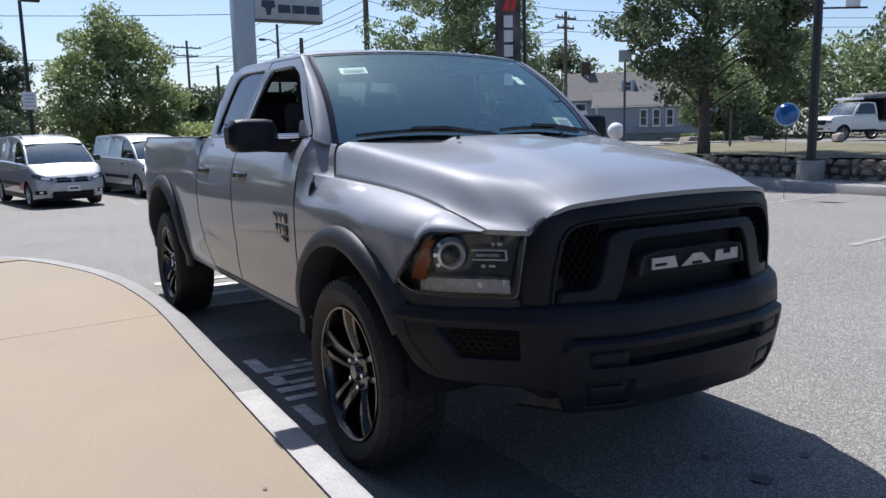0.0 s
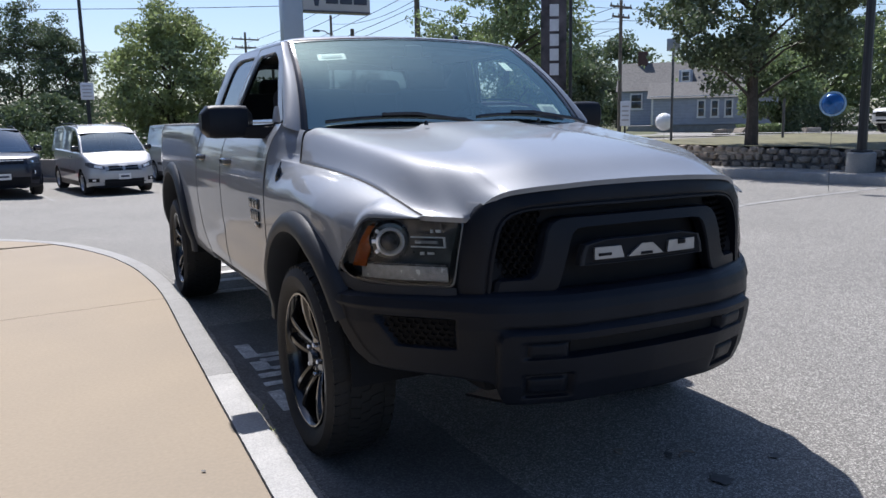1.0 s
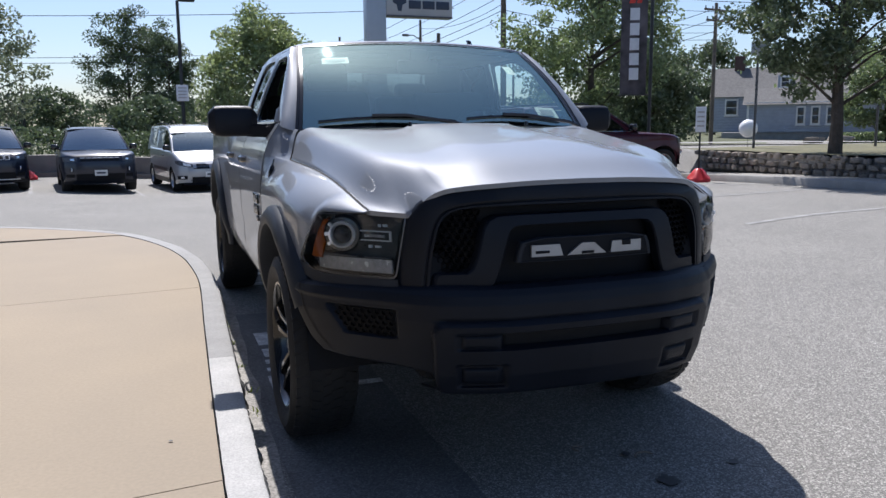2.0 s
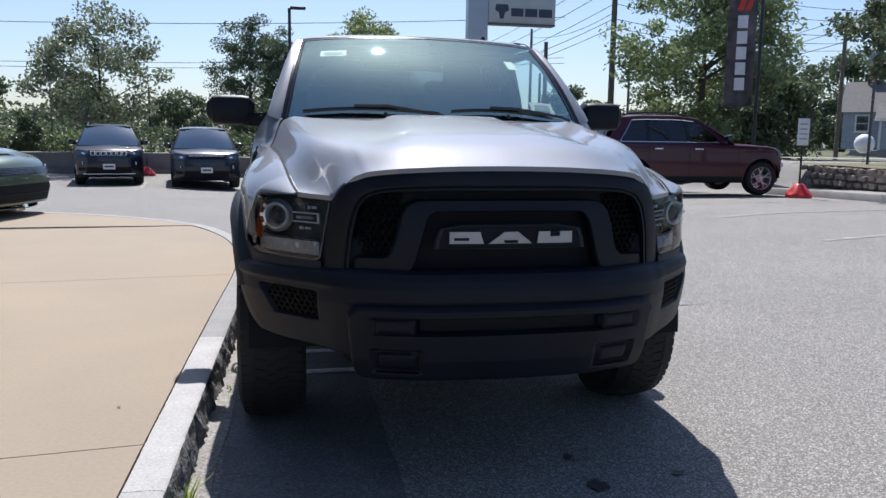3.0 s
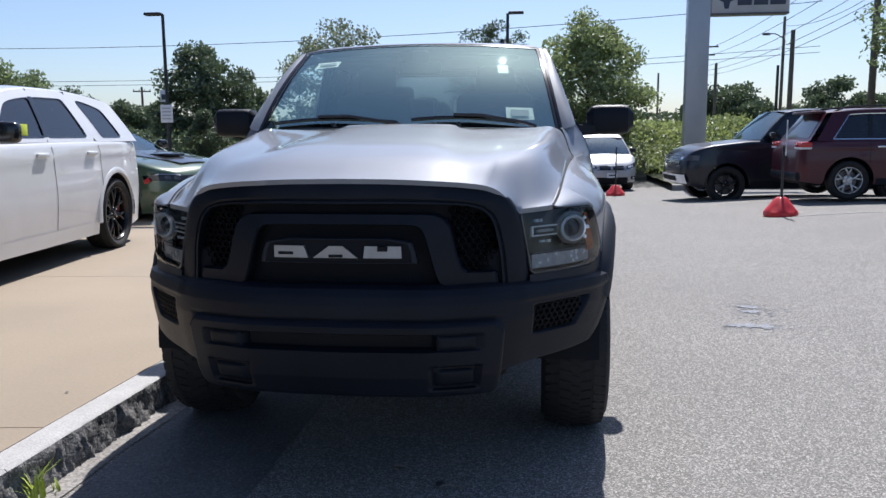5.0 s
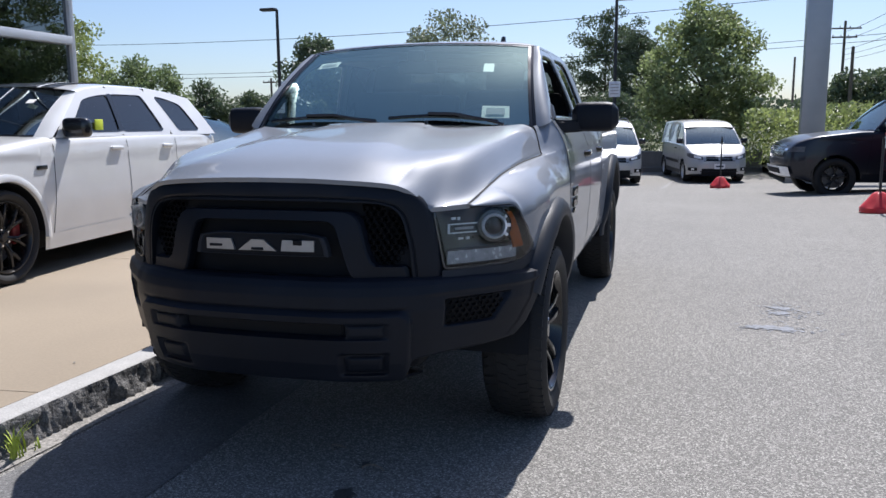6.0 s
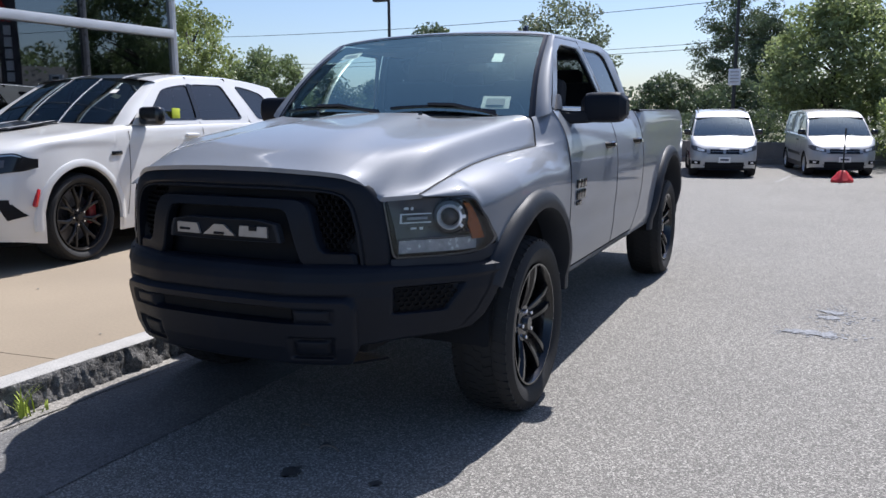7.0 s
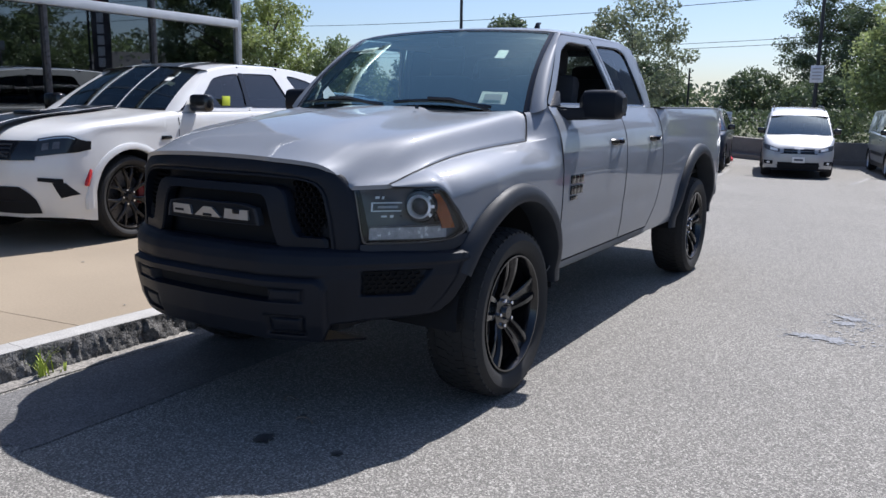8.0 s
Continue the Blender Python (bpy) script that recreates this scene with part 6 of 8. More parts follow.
wood((46, 48), (78, -6), 0.2, 8.5, 8, 51, LEAF_MID, "green wooded slope beyond the side road", 0.20, 26000)
wood((58, 56), (96, -10), 0.2, 12.0, 8, 52, LEAF_DARK, "dark wooded slope beyond the side road", 0.28, 16000)
wood((8, 74), (52, 64), 0.2, 5.0, 6, 53, LEAF_DARK, "far wooded skyline along the road", 0.25, 12000)
wood((-48, 58), (-16, 62), -0.2, 4.4, 6, 54, LEAF_DARK, "far wooded skyline beyond the lot", 0.22, 12000)


# ---------------------------------------------------------------- parked vehicles
def vehicle(name, m, label, category, L, W, H, belt, hood, sill, wheels, wr, paint_m, gh, glass_m=None, style="split", rim_m=None, top=None, spokes=5,
            roof_m=None, front="suv", rear=False, side_win=(0.0,), plastic_sill=True, nose=0.74, lamp_z=None, plate=True,
            rails=False, caliper=None, tumble=0.80, van=False, stripe=None, lugs=False, arch_m=None, cells=None, roofline=None, lamp_h=0.055, rim=0.66, bow=0.10, grille_h=(0.11, 0.05), pillar=0.02, lamp_in=0.56, inlet=0.392, screen_m=None, slots="ringed", mirror=(0.20, 0.15, 0.10)):
    """A parked vehicle facing -y, its nose at y = 0."""
    glass_m = glass_m or M_CARGLASS
    rim_m = rim_m or M_BRUSHED
    root = thing(name, m, label, category)
    hw = W / 2
    yf, yr = wheels
    gf0, gf1, gr1, gr0 = gh

    def plan(y):
        a = cur([(0.0, nose), (0.06, nose + 0.08), (0.18, 0.91), (0.40, 0.97), (0.8, 1.0), (L * 0.5, 1.0), (L - 0.7, 0.99), (L - 0.2, 0.94), (L - 0.05, 0.87), (L, 0.80)], y)
        return hw * a

    tops = top or [(0.0, hood - 0.20), (0.05, hood - 0.10), (0.18, hood - 0.03), (gf0 * 0.6, hood + 0.03), (gf0, belt), (L - 0.3, belt + 0.03), (L - 0.06, belt - 0.01), (L, belt - 0.12)]

    def lowz(y):
        z = sill + 0.05 * (1 - S_(y / 0.5)) + 0.05 * S_((y - L + 0.5) / 0.5)
        return max(arch(y, yf, wr, wr + 0.065, z), arch(y, yr, wr, wr + 0.065, z))

    def section(y, v):
        """v 0 at the sill, 1 at the middle line above."""
        zl, zt, w = lowz(y), cur(tops, y), plan(y)
        sh = max(zl + 0.02, zt - 0.07)
        if v < 0.6:
            z = mix(zl, sh, v / 0.6)
            q = (z - sill) / max(0.1, zt - sill)
            x = w * (1 - 0.055 * max(0, 0.45 - q) ** 1.2 * 2 - 0.05 * max(0, q - 0.5) ** 1.5 * 2)
            x += 0.010 * math.exp(-((z - (belt - 0.14)) / 0.035) ** 2)
            return Vector((x, y, z))
        t = (v - 0.6) / 0.4
        xs_ = section(y, 0.5999).x
        a = min(1.0, t * 2.2) * math.pi / 2
        if t < 1 / 2.2:
            return Vector((xs_ - 0.10 * (1 - math.cos(a)), y, sh + (zt - 0.012 - sh) * math.sin(a)))
        k = (t - 1 / 2.2) / (1 - 1 / 2.2)
        return Vector(((xs_ - 0.10) * (1 - k), y, zt - 0.012 + 0.03 * S_(k)))

    def nose_bow(x, y, z):
        """How far the nose falls back from its middle, sideways, above and below."""
        k = smooth(1 - y / 0.75)
        q = (z - (sill + 0.55 * (cur(tops, 0.05) - sill))) / 0.32
        return k * (bow * (abs(x) / hw) ** 2.2 + (0.055 if q > 0 else 0.075) * min(2.2, q * q))

    ycol = sorted({*np.linspace(0, 0.4, 9).round(4), *np.linspace(0.4, L - 0.3, 64).round(4), *np.linspace(L - 0.3, L, 7).round(4), *[yf + (wr + 0.065) * math.cos(a) for a in np.linspace(0, math.pi, 17)], *[yr + (wr + 0.065) * math.cos(a) for a in np.linspace(0, math.pi, 17)]})
    bm = bmesh.new()
    rows = []
    for y in ycol:
        half = [section(y, j / 22) for j in range(23)]
        rows.append([bm.verts.new(p) for p in half] + [bm.verts.new((-p.x, p.y, p.z)) for p in half[-2::-1]])
    for a, b in zip(rows, rows[1:]):
        for k in range(len(a) - 1):
            bm.faces.new((a[k], a[k + 1], b[k + 1], b[k]))
    bm.faces.new(rows[-1])
    ring = rows[0]
    for k in (0.75, 0.5, 0.25, 0.0):
        nxt = [bm.verts.new((rows[0][i].co.x * k, v.co.y, v.co.z)) for i, v in enumerate(ring)]
        for i in range(len(ring) - 1):
            bm.faces.new((ring[i], ring[i + 1], nxt[i + 1], nxt[i]))
        ring = nxt
    for v in bm.verts:
        v.co.y += nose_bow(v.co.x, v.co.y, v.co.z)
    part("body", bm, paint_m, root, sharp=38)
    part("underside", solid((0, L / 2 + 0.10, sill + 0.06), (W * 0.70, L * 0.86, 0.20), 0.04), M_DARK, root)
    for yy in (yf, yr):
        for s in (-1, 1):
            bm = bmesh.new()
            grid(bm, lambda u, v: Vector((s * mix(hw * 0.985, hw * 0.55, v), yy + (wr + 0.06) * math.cos(u * math.pi), wr + (wr + 0.06) * math.sin(u * math.pi))), 20, 2)
            part("wheel_well", bm, M_DARK, root)
            if arch_m:
                def lip(u, v):
                    a = mix(-0.12, math.pi + 0.12, u)
                    r = wr + (0.055, 0.06, 0.085, 0.115, 0.12)[round(v * 4)]
                    y_, z_ = yy + r * math.cos(a), max(sill, wr + r * math.sin(a))
                    return Vector((s * (plan(y_) * (1 - 0.02) + (0.0, 0.026, 0.03, 0.018, -0.01)[round(v * 4)]), y_, z_))
                part("arch_trim", sheet(lip, 28, 4), arch_m, root)
            build_wheel(root, wr, 0.24, wr * rim, spokes, style, rim_m, s, (s * (hw - 0.145), yy, wr), lugs=lugs, caliper=caliper)

    # greenhouse: windscreen, roof, and side panels cut by their windows
    edge_top = roofline or [(gf1, H - 0.13), (gf1 + 0.25, H - 0.075), ((gf1 + gr1) / 2, H - 0.045), (gr1 - 0.25, H - 0.065), (gr1, H - 0.10)]
    zb = belt - 0.02

    def rz(y):
        return cur(edge_top, y)

    def side_hx(z):
        k = min(1.0, max(0.0, (z - zb) / (H - 0.05 - zb)))
        return mix(hw * 0.95, hw * tumble, k ** 1.15)

    f_lo, f_hi = gf0 + 0.14, gf1 + 0.10

    def screen(u, v):
        q = u * 2 - 1
        ye = mix(f_lo, f_hi, v)
        z = mix(zb, rz(f_hi), v) + 0.012 * math.sin(v * math.pi)
        k = abs(q) ** 2.2
        return Vector((q * (side_hx(z) - mix(pillar, pillar * 0.5 + 0.01, v)), mix(mix(gf0, gf1, v), ye, k) - 0.03 * math.sin(v * math.pi), z + 0.045 * v * math.cos(q * math.pi / 2)))

    wsn = part("windscreen", sheet(screen, 24, 10), screen_m or M_CARSCREEN, root)
    part("windscreen_seal", sheet(lambda u, v: screen(mix(0.0, 1.0, u), mix(-0.03, 0.05, v)) + Vector((0, -0.006, 0.004)), 20, 1), M_GLOSSBLACK, wsn)
    part("cabin", solid((0, (gf0 + gr0) / 2 + 0.25, belt - 0.02), (W * 0.72, (gr0 - gf0) * 0.60, 0.30), 0.08), M_CABIN, root)
    for x in (-0.38, 0.38):
        st_ = part("front_seat", solid((x, gf1 + 0.42, belt + 0.02), (0.46, 0.14, 0.62), 0.06), M_SEAT, root)
        part("headrest", solid((x, gf1 + 0.47, belt + 0.40), (0.25, 0.09, 0.17), 0.04), M_SEAT, st_)

    def rear_line(z):
        return mix(gr0, gr1, (z - zb) / (rz(gr1) - zb))

    if cells is None:
        cuts = [(gf0 + gr0) / 2 + (gr0 - gf0) / 2 * f for f in side_win]
        lines = [(f_lo, f_hi)] + [(c, c + 0.0) for c in cuts] + [(gr0, gr1)]
        cells = [(p[0], p[1], q[0], q[1], 0.075 if i == 0 else 0.03, 0.03 if i < len(lines) - 2 else 0.14, not (van and i > 0)) for i, (p, q) in enumerate(zip(lines, lines[1:]))]
    for s in (-1, 1):
        def put(p, dx=0.0):
            return (s * (side_hx(p[1]) + dx), p[0], p[1])

        for yl, yl2, yr_, yr2, ml, mr, has in cells:
            n_top = 6
            top_pts = [(mix(yr2, yl2, k / n_top), rz(mix(yr2, yl2, k / n_top))) for k in range(n_top + 1)]
            out = [(yl, zb), (yr_, zb)] + top_pts
            mt = 0.075

            def at(line, z):
                k = (z - zb) / (rz(line[1]) - zb)
                return mix(line[0], line[1], k)
            zl_ = belt + 0.022
            tl, tr_ = rz(yl2) - mt, rz(yr2) - mt
            win = [(at((yl, yl2), zl_) + ml * 1.5, zl_), (at((yr_, yr2), zl_) - mr, zl_), (at((yr_, yr2), tr_) - mr, tr_)] + [(mix(at((yr_, yr2), tr_) - mr, at((yl, yl2), tl) + ml, k / 4), rz(mix(yr2, yl2, k / 4)) - mt) for k in (1, 2, 3)] + [(at((yl, yl2), tl) + ml, tl)]
            win = rounded(win, 0.05)
            c = (sum(p[0] for p in win) / len(win), sum(p[1] for p in win) / len(win))
            pa, pb = by_angle(out, c, 72), by_angle(win, c, 72)
            bm = bmesh.new()
            if has:
                loft(bm, [[put(p) for p in pa], [put(p, -0.002) for p in pb], [put(p, -0.02) for p in pb]], caps=False)
            else:
                loft(bm, [[put(p) for p in pa], [put(p, -0.002) for p in pb], [put((mix(p[0], c[0], 0.12), mix(p[1], c[1], 0.12)), -0.012) for p in pb], [put((mix(p[0], c[0], 0.98), mix(p[1], c[1], 0.98)), -0.012) for p in pb]], caps=False)
            fr = part("window_frame", bm, paint_m, root, sharp=25)
            if has:
                pc = [(mix(p[0], c[0], 0.05), mix(p[1], c[1], 0.07)) for p in pb]
                bm = bmesh.new()
                loft(bm, [[put(p, 0.002) for p in pb], [put(p, 0.001) for p in pc], [put(p, -0.012) for p in pc]], caps=False)
                part("window_seal", bm, M_GLOSSBLACK, fr)
                bm = bmesh.new()
                loft(bm, [[put(p, -0.008) for p in pb], [put((mix(p[0], c[0], 0.5), mix(p[1], c[1], 0.5)), -0.008) for p in pb], [put((mix(p[0], c[0], 0.98), mix(p[1], c[1], 0.98)), -0.008) for p in pb]], caps=False)
                part("side_glass", bm, glass_m, fr)

        def sd(p):
            return Vector((s * p.x, p.y, p.z))
        # pillar round the windscreen's edge
        def pil(u, v):
            z = mix(zb, rz(f_hi), u)
            p = Vector((side_hx(z), mix(f_lo, f_hi, u), z))
            q_ = screen(0.985, u) + Vector((0, -0.004, 0.004))
            return sd(p.lerp(q_, v) + Vector((0.012, -0.012, 0)) * math.sin(v * math.pi))
        part("front_pillar", sheet(pil, 14, 5), paint_m, root)
        for yl, yl2, yr_, yr2, ml, mr, has in cells[:-1]:
            if mr <= 0.03 and has:
                part("door_pillar", sheet(lambda u, v: (lambda z: Vector((s * (side_hx(z) + 0.003), mix(yr_, yr2, v) + mix(-0.034, 0.034, u), z)))(mix(belt + 0.03, rz(yr2) - 0.07, v)), 2, 10), M_GLOSSBLACK, root)
        if front == "jeep" and rails:
            ya_, yz_ = cells[0][0] + 0.12, cells[-1][2] - cells[-1][5]
            part("chrome_trim", sheet(lambda u, w: (lambda z: Vector((s * (side_hx(z) + 0.006), mix(ya_, yz_, u), z)))(belt + 0.004 + 0.018 * w), 24, 1), M_CHROME, root)
            yb_, yw_ = cells[0][1] + 0.10, cells[-1][3] - cells[-1][5]
            part("chrome_trim", sheet(lambda u, w: (lambda y_: Vector((s * (side_hx(rz(y_) - 0.07) + 0.006), y_, rz(y_) - 0.075 + 0.014 * w)))(mix(yb_, yw_, u)), 24, 1), M_CHROME, root)
            part("chrome_trim", sheet(lambda u, w: (lambda z: Vector((s * (side_hx(z) + 0.006), mix(yz_, yw_, u) + 0.016 * w, z)))(mix(belt + 0.01, rz(yw_) - 0.065, u)), 10, 1), M_CHROME, root)
        # door cuts, handles and mirror
        def cut(y0, lean):
            part("door_gap", sheet(lambda u, v: sd(section(y0 + 0.008 * u + lean * v, mix(0.05, 0.60, v)) + Vector((0.0025, 0, 0))), 1, 14), M_DARK, root)
        cut(yf + wr + 0.16, 0.08)
        for c_ in cells[:-1] if not van else cells[:1]:
            cut(c_[2], 0.0)
        for c_ in (cells[:2] if not van else cells[:1]):
            y0 = c_[2] - 0.20
            p = section(y0, 0.52)
            hd = part("door_handle", solid((s * (p.x + 0.014), y0, belt - 0.13), (0.03, 0.20, 0.036), 0.012, None, 3), M_CHROME if front == "jeep" else (M_GLOSSBLACK if van else paint_m), root)
            part("handle_cup", solid((s * (p.x - 0.008), y0, belt - 0.135), (0.02, 0.13, 0.055), 0.008), paint_m, hd)
        y0 = gf0 + 0.34
        mr_ = part("door_mirror", solid((s * (hw + 0.06), y0, belt + mirror[2]), (mirror[0], 0.12, mirror[1]), 0.045, None, 3), M_GLOSSBLACK, root)
        part("mirror_foot", solid((s * (hw - 0.05), y0 + 0.01, belt + 0.04), (0.16, 0.07, 0.05), 0.015), M_GLOSSBLACK, mr_)
        part("sill_trim", sheet(lambda u, v: sd(section(mix(yf + wr + 0.10, yr - wr - 0.10, u), mix(0.0, 0.09, v)) + Vector((0.006, 0, 0))), 10, 2), M_PLASTIC if plastic_sill else paint_m, root)
        if van:
            part("side_rub_strip", sheet(lambda u, v: sd(section(mix(yf + wr + 0.25, yr - wr - 0.15, u), mix(0.22, 0.28, v)) + Vector((0.008, 0, 0))), 12, 1), M_PLASTIC, root)
        if rails:
            bm = bmesh.new()
            ys_ = [mix(f_hi + 0.15, gr1 - 0.10, k / 6) for k in range(7)]
            tube(bm, [(s * (side_hx(rz(y_)) - 0.07), y_, rz(y_) + (0.0 if k in (0, 6) else 0.075)) for k, y_ in enumerate(ys_)], 0.016, 6)
            part("roof_rail", bm, M_PLASTIC, root)

    def rf(u, v):
        q = u * 2 - 1
        k = abs(q) ** 2.2
        yb_ = mix(gr1 + 0.03, gr1, k)
        y = mix(mix(gf1, f_hi, k) - 0.002, yb_, v)
        ze = rz(max(y, f_hi) if v < 0.02 else y)
        return Vector((side_hx(rz(y)) * math.sin(q * math.pi / 2) if abs(q) < 1 else math.copysign(side_hx(rz(y)), q), y, ze + 0.045 * math.cos(q * math.pi / 2)))
    part("roof", sheet(rf, 24, 30), roof_m or paint_m, root, sharp=60)

    def tail(u, v):
        q = u * 2 - 1
        z = mix(zb, rz(gr1), v)
        return Vector((q * side_hx(z), rear_line(z) + 0.03 * (1 - q * q), z + 0.045 * v * math.cos(q * math.pi / 2)))
    part("tail_panel", sheet(tail, 16, 8), paint_m, root, sharp=60)
    part("rear_window", sheet(lambda u, v: tail(mix(0.07, 0.93, u), mix(0.10, 0.88, v)) + Vector((0, 0.006, 0.002)), 14, 6), M_GLOSSBLACK, root, "dark rear window")

    # nose details
    lz = lamp_z or hood - 0.22

    inv_y, inv_t = np.linspace(0, 0.8, 120), np.linspace(0, 0.4, 80)
    inv_w = np.maximum.accumulate([plan(yy) * 0.985 + 1e-7 * k for k, yy in enumerate(inv_y)])
    inv_z = np.maximum.accumulate([cur(tops, yy) + 1e-7 * k for k, yy in enumerate(inv_t)])

    def face(x, z, d=0.0):
        ax = min(abs(x), hw * 0.985)
        y = float(np.interp(ax, inv_w, inv_y))
        top_y = float(np.interp(z, inv_z, inv_t))
        # step out square to the body's plan, so that panels follow it round the corner
        k = (float(np.interp(min(ax + 0.012, hw * 0.985), inv_w, inv_y)) - float(np.interp(max(0.0, ax - 0.012), inv_w, inv_y))) / 0.024
        n = Vector((math.copysign(min(k, 3.0), x), -1, 0)).normalized()
        y = max(y, top_y)
        return Vector((x, y + nose_bow(x, y, z), z)) + n * d

    def plaque(x0, x1, z0, z1, d, mtl, nm, nu=8, nv=3, lab=""):
        def f(u, v):
            return face(mix(x0, x1, u), mix(z0, z1, v), d)
        return part(nm, sheet(f, nu, nv, 0.006), mtl, root, lab)

    for s in (-1, 1):
        a, b = sorted((s * hw * 0.58, s * hw * 0.93))
        if front == "van":
            a, b = sorted((s * hw * 0.56, s * hw * 0.90))
        if front == "wide":
            # slim lamp, blunt at its outer end, round the corner
            def lf(u, w):
                x = s * hw * mix(lamp_in, 0.96, u)
                up = lamp_h * mix(0.85, 1.0, smooth(u / 0.5)) * (1 - 0.75 * smooth((u - 0.72) / 0.32))
                dn = lamp_h * (1 - 0.20 * u) * (1 - 0.45 * smooth((u - 0.88) / 0.2))
                return face(x, lz + 0.02 * u + mix(-dn, up, w), 0.010)
            hw_ = part("headlamp", sheet(lf, 26, 6, 0.004), M_GLOSSBLACK, root, "slim dark headlamp")
            for u0, u1 in ((0.16, 0.34), (0.44, 0.62)):
                part("lamp_projector", sheet(lambda u, w: lf(mix(u0, u1, u), mix(0.30, 0.68, w)) + Vector((0, -0.005, 0)), 6, 2), M_LAMPGREY, hw_)
            part("lamp_strip", sheet(lambda u, w: lf(mix(0.06, 0.86, u), mix(0.86, 0.94, w)) + Vector((0, -0.005, 0)), 16, 1), M_BRUSHED, hw_)
            # hooked air inlet in the bumper: a thin bar, and a slatted leg that slants outwards
            zi = sill + inlet
            vb_ = part("bumper_inlet", sheet(lambda u, w: face(s * hw * mix(0.715, 0.885, u), zi - 0.012 * u - 0.040 * w * mix(0.8, 1.0, u), 0.010), 10, 2, 0.004), M_DARK, root)
            part("inlet_leg", sheet(lambda u, w: face(s * hw * (mix(0.815, 0.895, u) + 0.042 * w), zi - 0.012 - mix(0.035, 0.165 - 0.03 * u, w), 0.010), 8, 6, 0.004), M_DARK, vb_)
            for k in range(4):
                part("inlet_slat", sheet(lambda u, w: face(s * hw * (mix(0.825, 0.89, u) + 0.010 * k), zi - 0.062 - 0.024 * k - 0.005 * w, 0.018), 5, 1), M_PLASTIC, vb_)
            continue
        if front == "van":
            # tall clear lamp, swept up towards the pillar
            def vf(u, w):
                x = s * hw * mix(0.52, 0.95, u)
                return face(x, lz + 0.10 * u ** 1.3 + lamp_h * mix(0.55, 1.0, u) * (1 - 0.5 * smooth((u - 0.8) / 0.2)) * (2 * w - 1), 0.012)
            hv = part("headlamp", sheet(vf, 16, 5), M_LAMPGREY, root, "large clear headlamp")
            part("headlamp_lens", sheet(lambda u, w: vf(mix(0.15, 0.60, u), mix(0.2, 0.8, w)) + Vector((0, -0.006, 0)), 10, 3), M_RING, hv)
            fv = part("fog_recess", sheet(lambda u, w: face(s * hw * mix(0.68, 0.92, u), sill + 0.14 + 0.10 * w, 0.014), 6, 2), M_DARK, root)
            part("fog_lamp", sheet(lambda u, w: face(s * hw * mix(0.76, 0.84, u), sill + 0.165 + 0.05 * w, 0.020), 4, 2), M_RING, fv)
            continue
        plaque(a, b, lz - lamp_h, lz + lamp_h, 0.014, M_LAMPGREY, "headlamp")
        c1, c2 = sorted((s * hw * 0.64, s * hw * 0.74))
        plaque(c1, c2, lz - 0.030, lz + 0.02, 0.022, M_CHROME, "headlamp_lens", 4, 2)
        f1, f2 = sorted((s * hw * 0.66, s * hw * 0.86))
        plaque(f1, f2, sill + 0.16, sill + 0.24, 0.012, M_DARK, "fog_recess", 4, 2)
    if front == "jeep":
        for k in range(7):
            x = (k - 3) * W * 0.073
            if slots == "ringed":
                plaque(x - W * 0.031, x + W * 0.031, lz - 0.060, lz + 0.055, 0.018, M_RING, "grille_slot_rim", 3, 2)
                plaque(x - W * 0.023, x + W * 0.023, lz - 0.048, lz + 0.043, 0.024, M_DARK, "grille_slot", 3, 2)
            else:
                plaque(x - W * 0.031, x + W * 0.031, lz - 0.050, lz + 0.030, 0.016, M_DARK, "grille_slot", 3, 2)
                plaque(x - W * 0.031, x + W * 0.031, lz + 0.030, lz + 0.044, 0.022, M_RING, "grille_slot_trim", 3, 1)
        for s in (-1, 1):
            p = face(s * hw * 0.74, sill + 0.36, 0.012)
            bm = bmesh.new()
            lathe(bm, [(0.0, 0.030), (0.038, 0.026), (0.050, 0.012), (0.054, 0.0)], 14, pose(p.x, p.y, p.z, 90))
            part("fog_lamp", bm, M_RING, root, "round fog lamp")
        plaque(-hw * 0.62, hw * 0.62, sill + 0.08, sill + 0.25, 0.012, M_DARK, "lower_intake")
        plaque(-hw * 0.72, hw * 0.72, sill + 0.055, sill + 0.078, 0.022, M_RING if slots == "ringed" else M_PLASTIC, "skid_trim", 10, 1)
        plaque(-hw * 0.92, hw * 0.92, sill - 0.02, sill + 0.05, 0.016, M_PLASTIC, "lower_lip", 14, 1)
        plaque(-hw * 0.60, hw * 0.60, lz + 0.065, lz + 0.080, 0.012, M_DARK, "bonnet_gap", 12, 1)
    elif front == "van":
        for k in range(2):
            for s in (-1, 1):
                a, b = sorted((s * hw * 0.04, s * hw * 0.42))
                plaque(a, b, lz - 0.065 + 0.065 * k, lz - 0.02 + 0.065 * k, 0.016, M_GLOSSBLACK, "grille_bar", 6, 1)
        plaque(-hw * 0.13, hw * 0.13, lz + 0.035, lz + 0.085, 0.020, M_BRUSHED, "nose_emblem", 6, 2)
        plaque(-hw * 0.50, hw * 0.50, lz - 0.085, lz - 0.068, 0.018, M_GLOSSBLACK, "grille_bar", 12, 1)
        plaque(-hw * 0.56, hw * 0.56, sill + 0.04, sill + 0.21, 0.014, M_DARK, "lower_intake", 14, 3)
        plaque(-hw * 0.60, hw * 0.60, sill + 0.115, sill + 0.135, 0.020, M_PLASTIC, "intake_bar", 12, 1)
